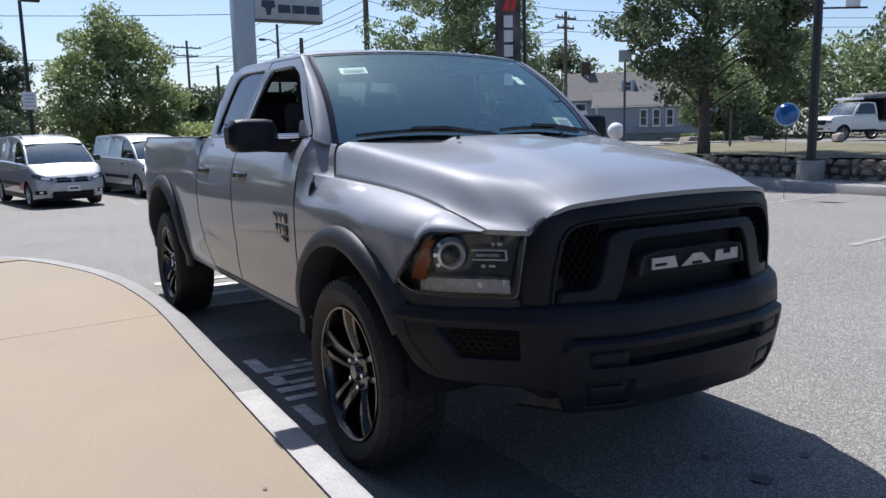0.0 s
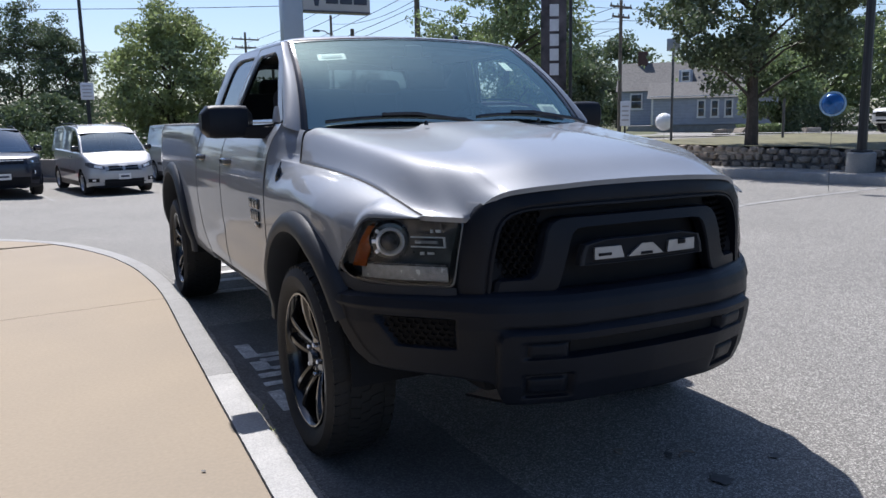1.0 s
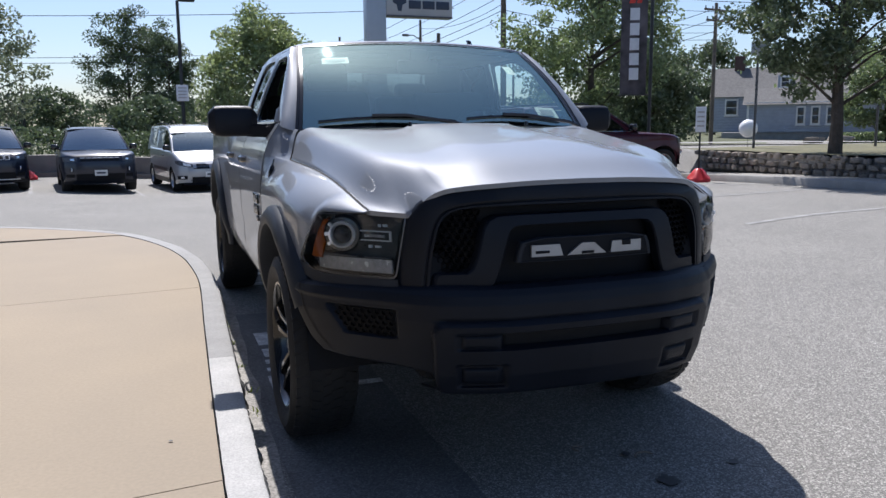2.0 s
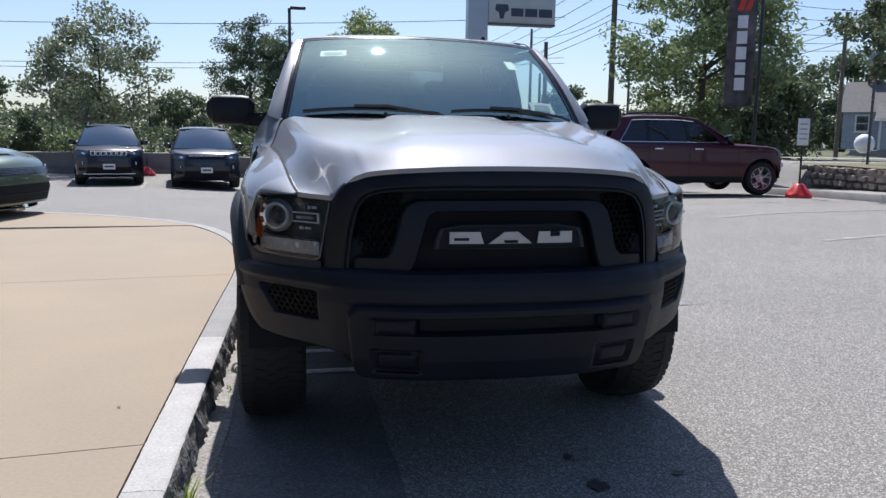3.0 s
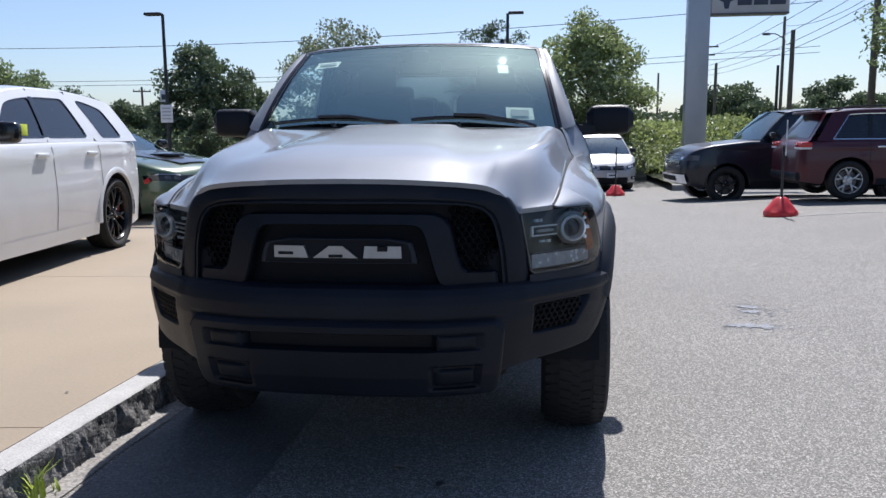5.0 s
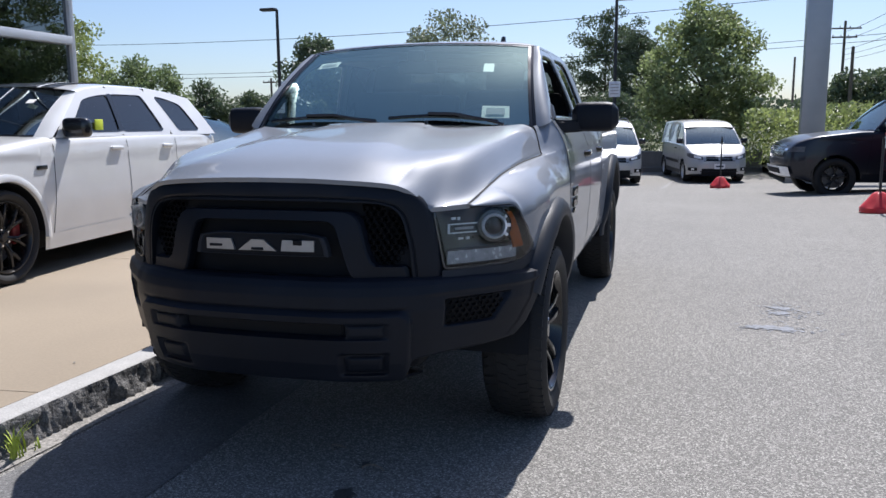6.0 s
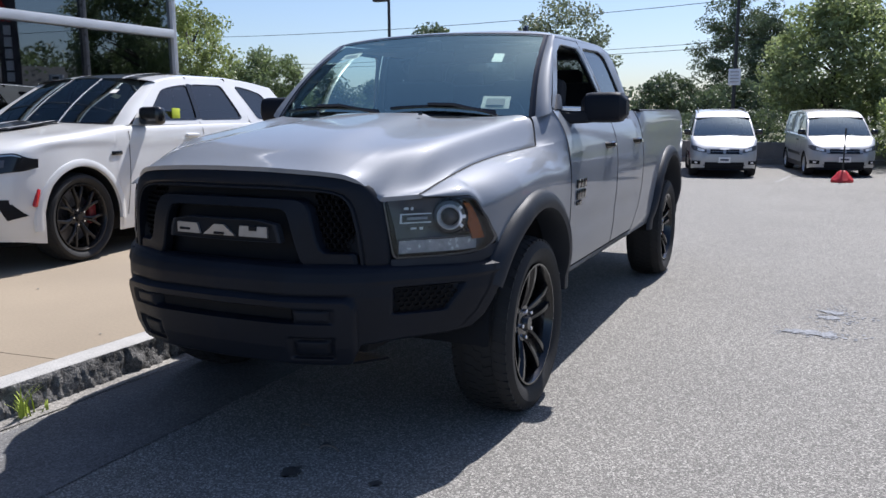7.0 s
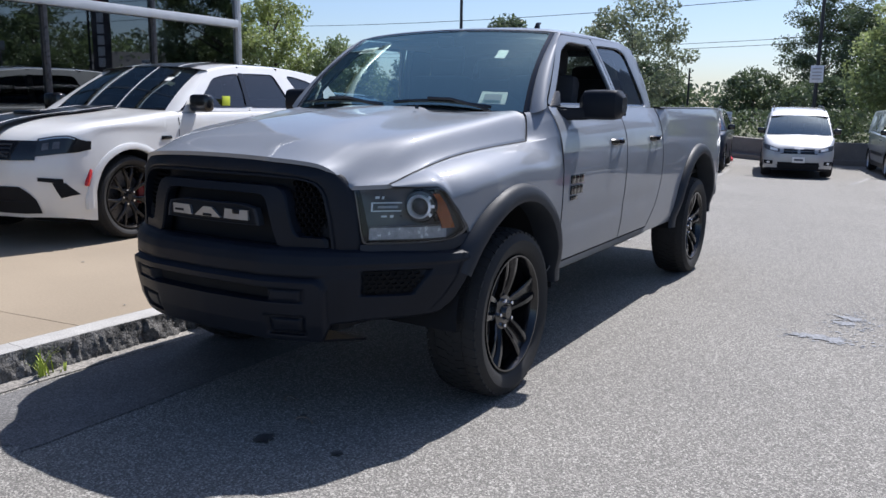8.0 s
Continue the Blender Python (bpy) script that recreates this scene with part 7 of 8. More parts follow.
        plaque(-hw * 0.80, hw * 0.80, sill - 0.01, sill + 0.03, 0.012, M_PLASTIC, "lower_lip", 14, 1)
    elif front == "wide":
        plaque(-hw * lamp_in, hw * lamp_in, lz - grille_h[0], lz + grille_h[1], 0.012, M_GLOSSBLACK, "grille", 12, 3)
        for k in range(4):
            zk = lz + mix(-grille_h[0], grille_h[1], (k + 1) / 5)
            plaque(-hw * 0.52, hw * 0.52, zk - 0.005, zk + 0.005, 0.020, M_LAMPBODY, "grille_bar", 12, 1)
        part("lower_intake", sheet(lambda u, w: face((2 * u - 1) * hw * (0.60 + 0.09 * math.sin(min(1.0, (1 - w) * 1.5) * math.pi / 2)), sill + mix(0.085, 0.315, w), 0.016), 16, 4, 0.006), M_DARK, root)
        plaque(-hw * 0.62, hw * 0.62, sill + 0.185, sill + 0.195, 0.026, M_PLASTIC, "intake_bar", 12, 1)
    elif front == "pickup":
        plaque(-hw * 0.58, hw * 0.58, lz - 0.17, lz + 0.09, 0.014, M_GLOSSBLACK, "grille", 12, 3)
        for k in range(4):
            plaque(-hw * 0.50, hw * 0.50, lz - 0.135 + 0.058 * k, lz - 0.120 + 0.058 * k, 0.022, M_LAMPGREY, "grille_bar", 10, 1)
        plaque(-hw * 0.84, hw * 0.84, sill + 0.09, sill + 0.29, 0.07, M_RING, "chrome_bumper", 20, 3, "bright chrome front bumper")
        plaque(-hw * 0.50, hw * 0.50, sill + 0.14, sill + 0.25, 0.078, M_DARK, "bumper_slot", 8, 2)
    if plate:
        plaque(-0.155, 0.155, sill + 0.20, sill + 0.35, 0.030, M_PLATE, "licence_plate", 3, 2, "white licence plate")
        plaque(-0.11, 0.11, sill + 0.255, sill + 0.30, 0.036, M_SIGNDARK, "plate_bar", 3, 1)
    # tail
    if rear:
        for s in (-1, 1):
            bm = bmesh.new()
            block(bm, (s * hw * 0.78, L - 0.13, belt - 0.09), (hw * 0.36, 0.22, 0.10), 0.03)
            part("tail_lamp", bm, M_RED, root, "red and clear tail lamp")
            bm = bmesh.new()
            block(bm, (s * hw * 0.77, L - 0.125, belt - 0.155), (hw * 0.34, 0.215, 0.04), 0.01)
            part("reversing_lamp", bm, M_PLATE, root)
        part("rear_bumper", solid((0, L - 0.10, sill + 0.14), (W * 0.86, 0.22, 0.18), 0.05, None, 3), M_PLASTIC, root)
        part("rear_spoiler", solid((0, gr1 + 0.10, H - 0.05), (W * tumble * 0.86, 0.26, 0.05), 0.02), paint_m, root)
    if stripe:
        part("bonnet_stripe", sheet(lambda u, v: (lambda p: Vector((0.30 * (2 * u - 1), p, cur(tops, p) + 0.030)))(mix(0.06, gf0 + 0.02, v)), 4, 20), stripe, root, "black bonnet stripe")
        part("roof_stripe", sheet(lambda u, v: rf(0.5 + 0.24 * (2 * u - 1), v) + Vector((0, 0, 0.006)), 4, 20), stripe, root, "black roof stripe")
        for x in (-0.215, 0.215):
            # white lines on the glass paint in the reflections of building columns
            part("screen_stripe", sheet(lambda u, v: screen(0.5 + (x + 0.016 * (u - 0.5)) / (2 * hw * 0.82), mix(0.02, 1.0, v)) + Vector((0, -0.006, 0.004)), 1, 10), M_SIGNWHITE, root, "thin white reflection line painted down the windscreen")
            part("pin_stripe", sheet(lambda u, v: (lambda p: Vector((x + 0.026 * (u - 0.5), p, cur(tops, p) + 0.036)))(mix(0.10, gf0 - 0.02, v)), 1, 20), M_SIGNWHITE, root, "thin white bonnet stripe")
            part("pin_stripe", sheet(lambda u, v: rf(0.5 + (x + 0.020 * (u - 0.5)) / 1.40, mix(0.0, 0.6, v)) + Vector((0, 0, 0.010)), 1, 14), M_SIGNWHITE, root, "thin white roof stripe")
        part("bonnet_scoop", solid((0, gf0 * 0.55, cur(tops, gf0 * 0.55) + 0.025), (0.42, 0.30, 0.05), 0.022), M_GLOSSBLACK, root, "black bonnet scoop")
    return root


P_WHITE = paint("white_paint", (0.70, 0.70, 0.69), 0.0, 0.4)
P_GREEN = paint("dark_green_metallic_paint", (0.052, 0.088, 0.050), 0.30, 0.35, 0.1)
P_NAVY = paint("blue_black_paint", (0.008, 0.013, 0.030), 0.2, 0.35, 0.0, 0.6)
P_BLACK = paint("black_paint", (0.004, 0.007, 0.018), 0.2, 0.35, 0.0, 0.4)
P_MAROON = paint("dark_red_metallic_paint", (0.050, 0.001, 0.011), 0.2, 0.35, 0.1, 0.35)
P_VAN = paint("silver_white_van_paint", (0.42, 0.43, 0.45), 0.3, 0.42)
M_DARKRIM = mat("dark_bronze_rim", (0.035, 0.033, 0.033), 0.25, 0.6, vary=0.1)
M_CALIPER = mat("red_brake_caliper", (0.17, 0.010, 0.014), 0.4, vary=0.1)
M_STRIPE = mat("satin_black_stripe", (0.012, 0.012, 0.013), 0.3, coat=0.6, vary=0.1)
M_YELLOW = mat("yellow_note", (0.62, 0.72, 0.05), 0.6, vary=0.05)

# white three-row SUV on the forecourt
suv_m = pose(-4.46, 1.27, TOP, 0, 0, 6.5) @ pose(0, -1.05, 0)
SUV = vehicle("parked_suv", suv_m, "white three-row SUV with black stripes parked on the tan forecourt", "car", 4.86, 1.93, 1.715, 1.165, 1.06, 0.21, (0.925, 3.985), 0.378, P_WHITE, (1.44, 2.12, 4.36, 4.66),
              style="split", rim_m=M_DARKRIM, spokes=7, roof_m=P_WHITE, front="wide", plastic_sill=False, stripe=M_STRIPE, caliper=M_CALIPER, plate=False, lamp_z=0.855, lamp_h=0.080, lamp_in=0.70, pillar=0.15, mirror=(0.25, 0.17, 0.065), rim=0.75, nose=0.60, lugs=True, arch_m=P_WHITE, tumble=0.71, bow=0.15,
              roofline=[(2.17, 1.545), (2.45, 1.602), (2.85, 1.634), (3.4, 1.638), (3.9, 1.610), (4.36, 1.555)],
              cells=[(1.58, 2.22, 2.66, 2.72, 0.13, 0.012, True), (2.66, 2.72, 3.62, 3.40, 0.012, 0.12, True), (3.62, 3.40, 4.66, 4.36, 0.13, 0.34, True)],
              top=[(0.0, 0.80), (0.04, 0.90), (0.14, 0.985), (0.45, 1.055), (1.0, 1.110), (1.58, 1.165), (4.2, 1.185), (4.70, 1.165), (4.80, 1.08), (4.86, 0.98)])
part("marker_reflector", solid((0, 0, 0), (0.03, 0.035, 0.15), 0.008, pose(0.935, 0.455, 0.59, -25, 0, 12)), M_RED, SUV, "red side marker")
part("fender_badge", solid((0.962, 1.36, 0.905), (0.012, 0.13, 0.035), 0.004), M_GLOSSBLACK, SUV)
part("paper_tag", solid((0.895, 2.30, 1.255), (0.01, 0.12, 0.10), 0.003), M_YELLOW, SUV, "yellow-green paper tag by the mirror")
part("window_label", sheet(lambda u, v: Vector((0.46 + 0.08 * u, 1.88 + 0.06 * v, 1.45 + 0.035 * v)), 1, 1), M_PAPER, SUV)

# green saloon on the forecourt
SAL_TOP = [(0.0, 0.54), (0.03, 0.65), (0.10, 0.735), (0.35, 0.81), (0.9, 0.895), (1.5, 0.975), (4.2, 1.02), (4.8, 1.0), (4.98, 0.92), (5.04, 0.80)]
SAL = vehicle("parked_saloon", pose(-4.15, 7.52, TOP, 0, 0, 75), "dark green saloon with a black bonnet panel parked on the forecourt", "car", 5.04, 1.90, 1.46, 0.98, 0.86, 0.115, (0.95, 4.0), 0.36, P_GREEN, (1.50, 2.35, 3.75, 4.55),
              style="split", rim_m=M_DARKRIM, front="wide", side_win=(0.0,), plate=False, lamp_z=0.615, lamp_h=0.058, lamp_in=0.60, inlet=0.27, nose=0.66, bow=0.16, grille_h=(0.060, 0.035), tumble=0.70, plastic_sill=False, top=SAL_TOP)
part("bonnet_panel", sheet(lambda u, v: (lambda p: Vector(((2 * u - 1) * mix(0.34, 0.52, v), p, cur(SAL_TOP, p) + 0.026 - 0.012 * (2 * u - 1) ** 2)))(mix(0.30, 1.46, v)), 8, 16), M_STRIPE, SAL, "satin black bonnet panel")
part("bonnet_scoop", solid((0, 0.85, 0.925), (0.40, 0.34, 0.045), 0.02), M_GLOSSBLACK, SAL, "black bonnet scoop")
part("splitter", sheet(lambda u, v: Vector(((2 * u - 1) * 0.80, 0.035 + 0.36 * (2 * u - 1) ** 2 + 0.14 * v, 0.125)), 16, 2, 0.012), P_GREEN, SAL, "thin front splitter")
part("marker_reflector", solid((0, 0, 0), (0.03, 0.10, 0.06), 0.008, pose(-0.925, 0.42, 0.58, -25)), M_RED, SAL, "red side marker")

# rear row
def on_lot(x, y, rz):
    return pose(x, y, G(x, y), 0, 0, rz)


vehicle("parked_compact_suv", on_lot(-5.55, 19.3, 11), "blue-black compact SUV with a slotted grille in the rear row", "car", 4.40, 1.82, 1.72, 1.08, 1.04, 0.26, (0.88, 3.52), 0.345, P_NAVY, (1.25, 1.85, 3.85, 4.15), front="jeep", side_win=(-0.1,), rails=True, lamp_z=0.90, nose=0.62, bow=0.17, tumble=0.67, screen_m=M_SKYSCREEN)
vehicle("parked_suv", on_lot(-2.93, 18.9, 8), "black mid-size SUV with a slotted grille in the rear row", "car", 4.62, 1.88, 1.75, 1.10, 1.06, 0.27, (0.90, 3.60), 0.35, P_NAVY, (1.20, 1.80, 4.0, 4.35), front="jeep", side_win=(-0.1,), rails=True, lamp_z=0.90, nose=0.62, bow=0.17, tumble=0.67, screen_m=M_SKYSCREEN, slots="thin")
vehicle("delivery_van", on_lot(-0.14, 19.3, 10), "silver-white compact delivery van with roof rails in the rear row", "van", 4.75, 1.80, 1.91, 1.13, 1.00, 0.22, (0.92, 4.02), 0.32, P_VAN, (0.74, 1.42, 4.64, 4.72), front="van", side_win=(-0.30, 0.28), lamp_h=0.075, nose=0.64, bow=0.14, top=[(0.0, 0.66), (0.03, 0.75), (0.10, 0.84), (0.25, 0.94), (0.50, 1.05), (0.80, 1.13), (1.2, 1.16), (4.4, 1.22), (4.70, 1.18), (4.75, 1.08)], roofline=[(1.45, 1.56), (1.62, 1.66), (1.85, 1.745), (2.2, 1.80), (3.0, 1.845), (4.64, 1.82)], rails=True, van=True, tumble=0.78, lamp_z=0.735, style="plain", rim_m=M_BRUSHED)
vehicle("delivery_van", on_lot(2.84, 20.9, 11), "silver-white compact delivery van beside the red-based sign", "van", 4.75, 1.80, 1.91, 1.13, 1.00, 0.22, (0.92, 4.02), 0.32, P_VAN, (0.74, 1.42, 4.64, 4.72), front="van", side_win=(-0.30, 0.28), lamp_h=0.075, nose=0.64, bow=0.14, top=[(0.0, 0.66), (0.03, 0.75), (0.10, 0.84), (0.25, 0.94), (0.50, 1.05), (0.80, 1.13), (1.2, 1.16), (4.4, 1.22), (4.70, 1.18), (4.75, 1.08)], roofline=[(1.45, 1.56), (1.62, 1.66), (1.85, 1.745), (2.2, 1.80), (3.0, 1.845), (4.64, 1.82)], van=True, tumble=0.78, lamp_z=0.735, style="plain", rim_m=M_BRUSHED)

# right-hand group
red_m = pose(10.05, 12.55, G(7.2, 10.8), 0, 0, 90.0)
vehicle("parked_suv", red_m, "dark red SUV with silver wheels parked across the lot", "car", 4.64, 1.94, 1.67, 1.11, 1.08, 0.29, (0.76, 3.74), 0.365, P_MAROON, (1.30, 2.12, 4.12, 4.46), front="jeep", tumble=0.72, rails=True, rear=True, lamp_z=0.90, nose=0.60, bow=0.15,
        cells=[(1.52, 2.22, 2.48, 2.52, 0.10, 0.012, True), (2.48, 2.52, 3.40, 3.36, 0.012, 0.012, True), (3.40, 3.36, 4.34, 4.02, 0.012, 0.30, True)],
        roofline=[(2.12, 1.575), (2.35, 1.625), (2.75, 1.655), (3.3, 1.655), (4.12, 1.60)],
        top=[(0.0, 0.80), (0.03, 0.90), (0.10, 0.98), (0.35, 1.045), (0.75, 1.075), (1.40, 1.10), (3.9, 1.14), (4.42, 1.11), (4.58, 1.03), (4.64, 0.92)])
vehicle("parked_pickup_truck", on_lot(3.68, 15.2, -84), "black four-door pickup truck with chrome bumper parked nose out", "pickup truck", 6.00, 2.04, 2.10, 1.40, 1.34, 0.36, (0.98, 4.68), 0.42, P_BLACK, (1.55, 2.20, 3.75, 3.98), front="pickup", side_win=(0.1,), lamp_z=1.02, nose=0.80, bow=0.10, style="split", rim_m=M_DARKRIM, plate=False, tumble=0.74, top=[(0.0, 0.98), (0.04, 1.11), (0.14, 1.20), (0.45, 1.28), (1.0, 1.35), (1.55, 1.40), (5.7, 1.42), (5.94, 1.40), (6.0, 1.28)])

# white dump truck far off on the road
DT = vehicle("dump_truck", pose(39.8, 25.3, G(39.8, 25.3), 0, 0, -103), "white dump truck with dark tipper body on the side road", "truck", 5.6, 2.1, 2.25, 1.50, 1.44, 0.52, (0.95, 5.0), 0.45, P_WHITE, (1.50, 2.05, 3.30, 3.40), front="pickup", side_win=(), lamp_z=1.12, nose=0.88, bow=0.06, style="plain", plate=False, tumble=0.84,
             top=[(0.0, 1.20), (0.04, 1.32), (0.12, 1.39), (0.5, 1.44), (1.4, 1.49), (3.4, 1.50), (3.46, 1.10), (5.55, 1.08), (5.6, 1.0)])
tip = part("tipper_body", solid((0, 5.2, 1.80), (2.3, 3.0, 1.30), 0.05), M_DARK, DT, "dark steel tipper body")
for k in range(5):
    part("tipper_rib", solid((0, 3.9 + 0.65 * k, 1.80), (2.38, 0.10, 1.25), 0.01), M_DARK, tip)
part("tipper_cover", solid((0, 5.2, 2.58), (2.25, 2.9, 0.34), 0.08), M_CONC_GREY, DT, "grey rolled tarpaulin cover")
part("tipper_guard", solid((0, 3.0, 2.38), (2.1, 1.5, 0.08), 0.03), M_DARK, DT)
part("guard_edge", solid((0, 2.24, 2.40), (2.1, 0.05, 0.14), 0.01), M_RING, DT)

# ---------------------------------------------------------------- posts, lamps and signs
def lamp_post(x, y, z, h, arm, label, plate_z=None, r=0.075, base=False, face=0.0):
    t = thing("street_lamp", pose(x, y, z, 0, 0, face), label, "lamp post")
    bm = bmesh.new()
    tube(bm, [(0, 0, 0), (0, 0, h * 0.5), (0, 0, h)], [r, r * 0.85, r * 0.7], 10)
    part("pole", bm, M_STEEL, t)
    if arm:
        bm = bmesh.new()
        block(bm, (0.30 * arm, 0, h + 0.02), (0.55, 0.26, 0.09), 0.03)
        part("lamp_head", bm, M_STEEL, t)
    if plate_z:
        p_ = part("notice_plate", solid((0, -0.09, plate_z), (0.40, 0.02, 0.55), 0.006), M_SIGNWHITE, t, "small white notice plate")
        for k in range(4):
            part("notice_bar", solid((0, -0.103, plate_z + 0.17 - 0.11 * k), (0.28, 0.006, 0.035), 0.001), M_PRINT, p_)
    if base:
        bm = bmesh.new()
        loft(bm, [[(q * math.cos(a), q * math.sin(a), zz) for a in np.linspace(0, 2 * math.pi, 21)[:-1]] for q, zz in ((0.24, -0.55), (0.24, -0.02), (0.21, 0.0), (0.02, 0.0))])
        part("concrete_base", bm, M_CONC_GREY, t, "round concrete base")
        part("base_flange", solid((0, 0, 0.02), (0.26, 0.26, 0.04), 0.008), M_STEEL, t)
    return t


lamp_post(-0.58, 25.6, -0.35, 6.05, 1, "slim black lamp post with a white notice plate behind the vans", 2.95)
lamp_post(-11.1, 20.3, 0.0, 5.15, -1, "slim black lamp post with a white notice plate", 2.1, r=0.07)
lamp_post(11.05, 6.05, 0.70, 8.0, 0, "black lamp post on a round concrete base", r=0.085, base=True)
lamp_post(-6.6, 33.0, -0.2, 3.4, 0, "thin black post beyond the lot", r=0.06)
lamp_post(9.2, 26.8, -0.1, 3.9, 0, "thin black post among the shrubs", r=0.07)


def pole(x, y, z, h, arms, label, r=0.13):
    t = thing("utility_pole", pose(x, y, z, 0, 0, 12), label, "utility pole")
    bm = bmesh.new()
    tube(bm, [(0, 0, -0.2), (0, 0, h * 0.5), (0, 0, h)], [r, r * 0.9, r * 0.75], 9)
    part("pole", bm, M_WOOD, t)
    for k, (za, w) in enumerate(arms):
        part("crossarm", solid((0, 0, za), (w, 0.10, 0.12), 0.01), M_WOOD, t)
        for q in np.linspace(-0.46, 0.46, 4):
            bm = bmesh.new()
            lathe(bm, [(0.001, 0.16), (0.04, 0.14), (0.03, 0.08), (0.05, 0.06), (0.03, 0.0)], 8, pose(q * w, 0, za + 0.05, 0, -90, 0))
            part("insulator", bm, M_LAMPGREY, t)
    if r > 0.15:
        bm = bmesh.new()
        lathe(bm, [(0.001, 0.35), (0.16, 0.33), (0.17, 0.0), (0.16, -0.35), (0.001, -0.37)], 12, pose(-0.30, 0, h * 0.86, 0, 90, 0))
        part("transformer", bm, M_LAMPGREY, t)
    return t


pole(14.6, 32.3, 0.0, 10.0, ((9.2, 1.8),), "tall wooden utility pole with transformer", 0.16)
lit = pole(14.3, 44.2, 0.0, 7.9, (), "thin wooden utility pole with a street light", 0.10)
bm = bmesh.new()
tube(bm, [(0, 0, 6.7), (-0.5, 0, 6.95), (-0.9, 0, 6.95)], 0.03, 6)
part("lamp_arm", bm, M_LAMPGREY, lit)
part("lamp_head", solid((-1.05, 0, 6.93), (0.42, 0.20, 0.14), 0.04), M_LAMPGREY, lit)
pole(10.95, 45.7, 0.0, 5.5, (), "short dark wooden pole beyond the shrubs", 0.11)
pole(13.7, 89.0, 0.0, 8.2, (), "far thin wooden pole", 0.14)
pole(11.4, 32.7, 0.0, 5.75, (), "short dark wooden pole", 0.12)
pole(30.0, 64.3, 0.0, 8.3, ((7.8, 2.2), (7.2, 1.6)), "far wooden utility pole with crossarms")
pole(14.7, 68.9, 0.0, 9.5, ((8.9, 2.6), (8.2, 2.0)), "far wooden utility pole with crossarms")
pole(30.0, 36.0, 0.2, 8.2, ((7.8, 2.0), (7.2, 1.6)), "wooden utility pole with crossarms beside the house")
pole(-62.0, 43.0, 0.0, 8.2, ((7.8, 2.0),), "far wooden utility pole with crossarms")
pole(-36.0, 66.0, 0.0, 6.0, ((5.6, 1.6),), "far wooden utility pole with crossarms")


def wire(p, q, sag, r=0.014, n=20):
    p, q = Vector(p), Vector(q)
    bm = bmesh.new()
    tube(bm, [p.lerp(q, t) - Vector((0, 0, 4 * sag * t * (1 - t))) for t in np.linspace(0, 1, n)], r, 4)
    return tagged(finish("overhead_wire", bm, M_WIRE), "thin black overhead wire", "wire")


wire((-62, 43.0, 8.3), (14.6, 39.0, 7.9), 1.45, 0.02)
wire((-62, 43.0, 6.0), (14.6, 39.0, 5.7), 1.15, 0.016)
wire((-62, 43.0, 5.7), (14.6, 39.0, 5.4), 1.10, 0.016)
for za, zb in ((9.3, 8.0), (8.4, 7.4), (7.6, 6.6), (6.9, 6.2), (6.5, 5.8)):
    wire((14.6, 32.3, za), (30.0, 36.0, zb + 0.5), 0.35, 0.016)
    wire((14.6, 32.3, za), (14.7, 68.9, zb + 0.6), 0.5, 0.016)
wire((14.6, 32.3, 7.2), (14.3, 44.2, 7.4), 0.4, 0.014)
wire((14.3, 44.2, 7.0), (11.4, 32.7, 5.5), 0.5, 0.014)
for za in (7.9, 7.3, 6.6):
    wire((30, 36, za + 0.6), (75, 20, za + 1.5), 0.8, 0.02)
    wire((30, 36, za + 0.2), (30.0, 64.3, za), 0.6, 0.018)

# sign pylon
PY = thing("sign_pylon", pose(5.48, 22.3, -0.25), "tall silver-grey sign pylon with a side panel", "sign")
part("post", solid((0, 0, 4.2), (0.66, 0.45, 8.4), 0.02), M_SIGNGREY, PY)
pn = part("sign_panel", solid((1.50, -0.02, 6.10), (2.32, 0.36, 1.75), 0.03), M_SIGNGREY, PY, "silver-grey sign panel with plain dark shapes")
part("panel_edge", solid((1.50, -0.03, 5.24), (2.30, 0.40, 0.06), 0.01), M_LAMPGREY, pn)
bm = bmesh.new()
loft(bm, [[(0.80 + x, yy, 5.62 + z) for x, z in ((-0.20, 0.24), (-0.24, 0.05), (-0.10, -0.02), (-0.06, -0.22), (0.06, -0.22), (0.10, -0.02), (0.24, 0.05), (0.20, 0.24))] for yy in (-0.19, -0.215)])
part("emblem_shape", bm, M_SIGNDARK, pn)
for x0, x1 in ((1.12, 1.54), (1.60, 2.02), (2.08, 2.54)):
    part("sign_shape", solid(((x0 + x1) / 2, -0.205, 5.62), (x1 - x0, 0.03, 0.26), 0.01), M_SIGNDARK, pn)


def banner(x, y, z, rz, bot, topz, w, shapes, label):
    t = thing("banner", pose(x, y, z, 0, 0, rz), label, "banner")
    if shapes:
        bm = bmesh.new()
        tube(bm, [(w / 2 + 0.12, 0, 0), (w / 2 + 0.12, 0, topz + 0.4)], 0.05, 8)
        part("pole", bm, M_STEEL, t)
    for zz in (bot - 0.02, topz + 0.02):
        bm = bmesh.new()
        tube(bm, [(w / 2 + 0.12, 0, zz), (-w / 2 - 0.04 if shapes else -0.62, 0, zz)], 0.018, 6)
        part("arm", bm, M_STEEL, t)
    cl = part("cloth", sheet(lambda u, v: Vector((mix(-w / 2, w / 2, u), 0.02 * math.sin(v * 5 + u * 2), mix(bot, topz, v))), 6, 24, 0.004), M_BANNER if shapes else M_BWHITE, t)
    for poly, mm_ in shapes:
        bm = bmesh.new()
        loft(bm, [[(px, d, pz) for px, pz in poly] for d in (-0.026, -0.034)])
        part("banner_shape", bm, mm_, cl)
    return t


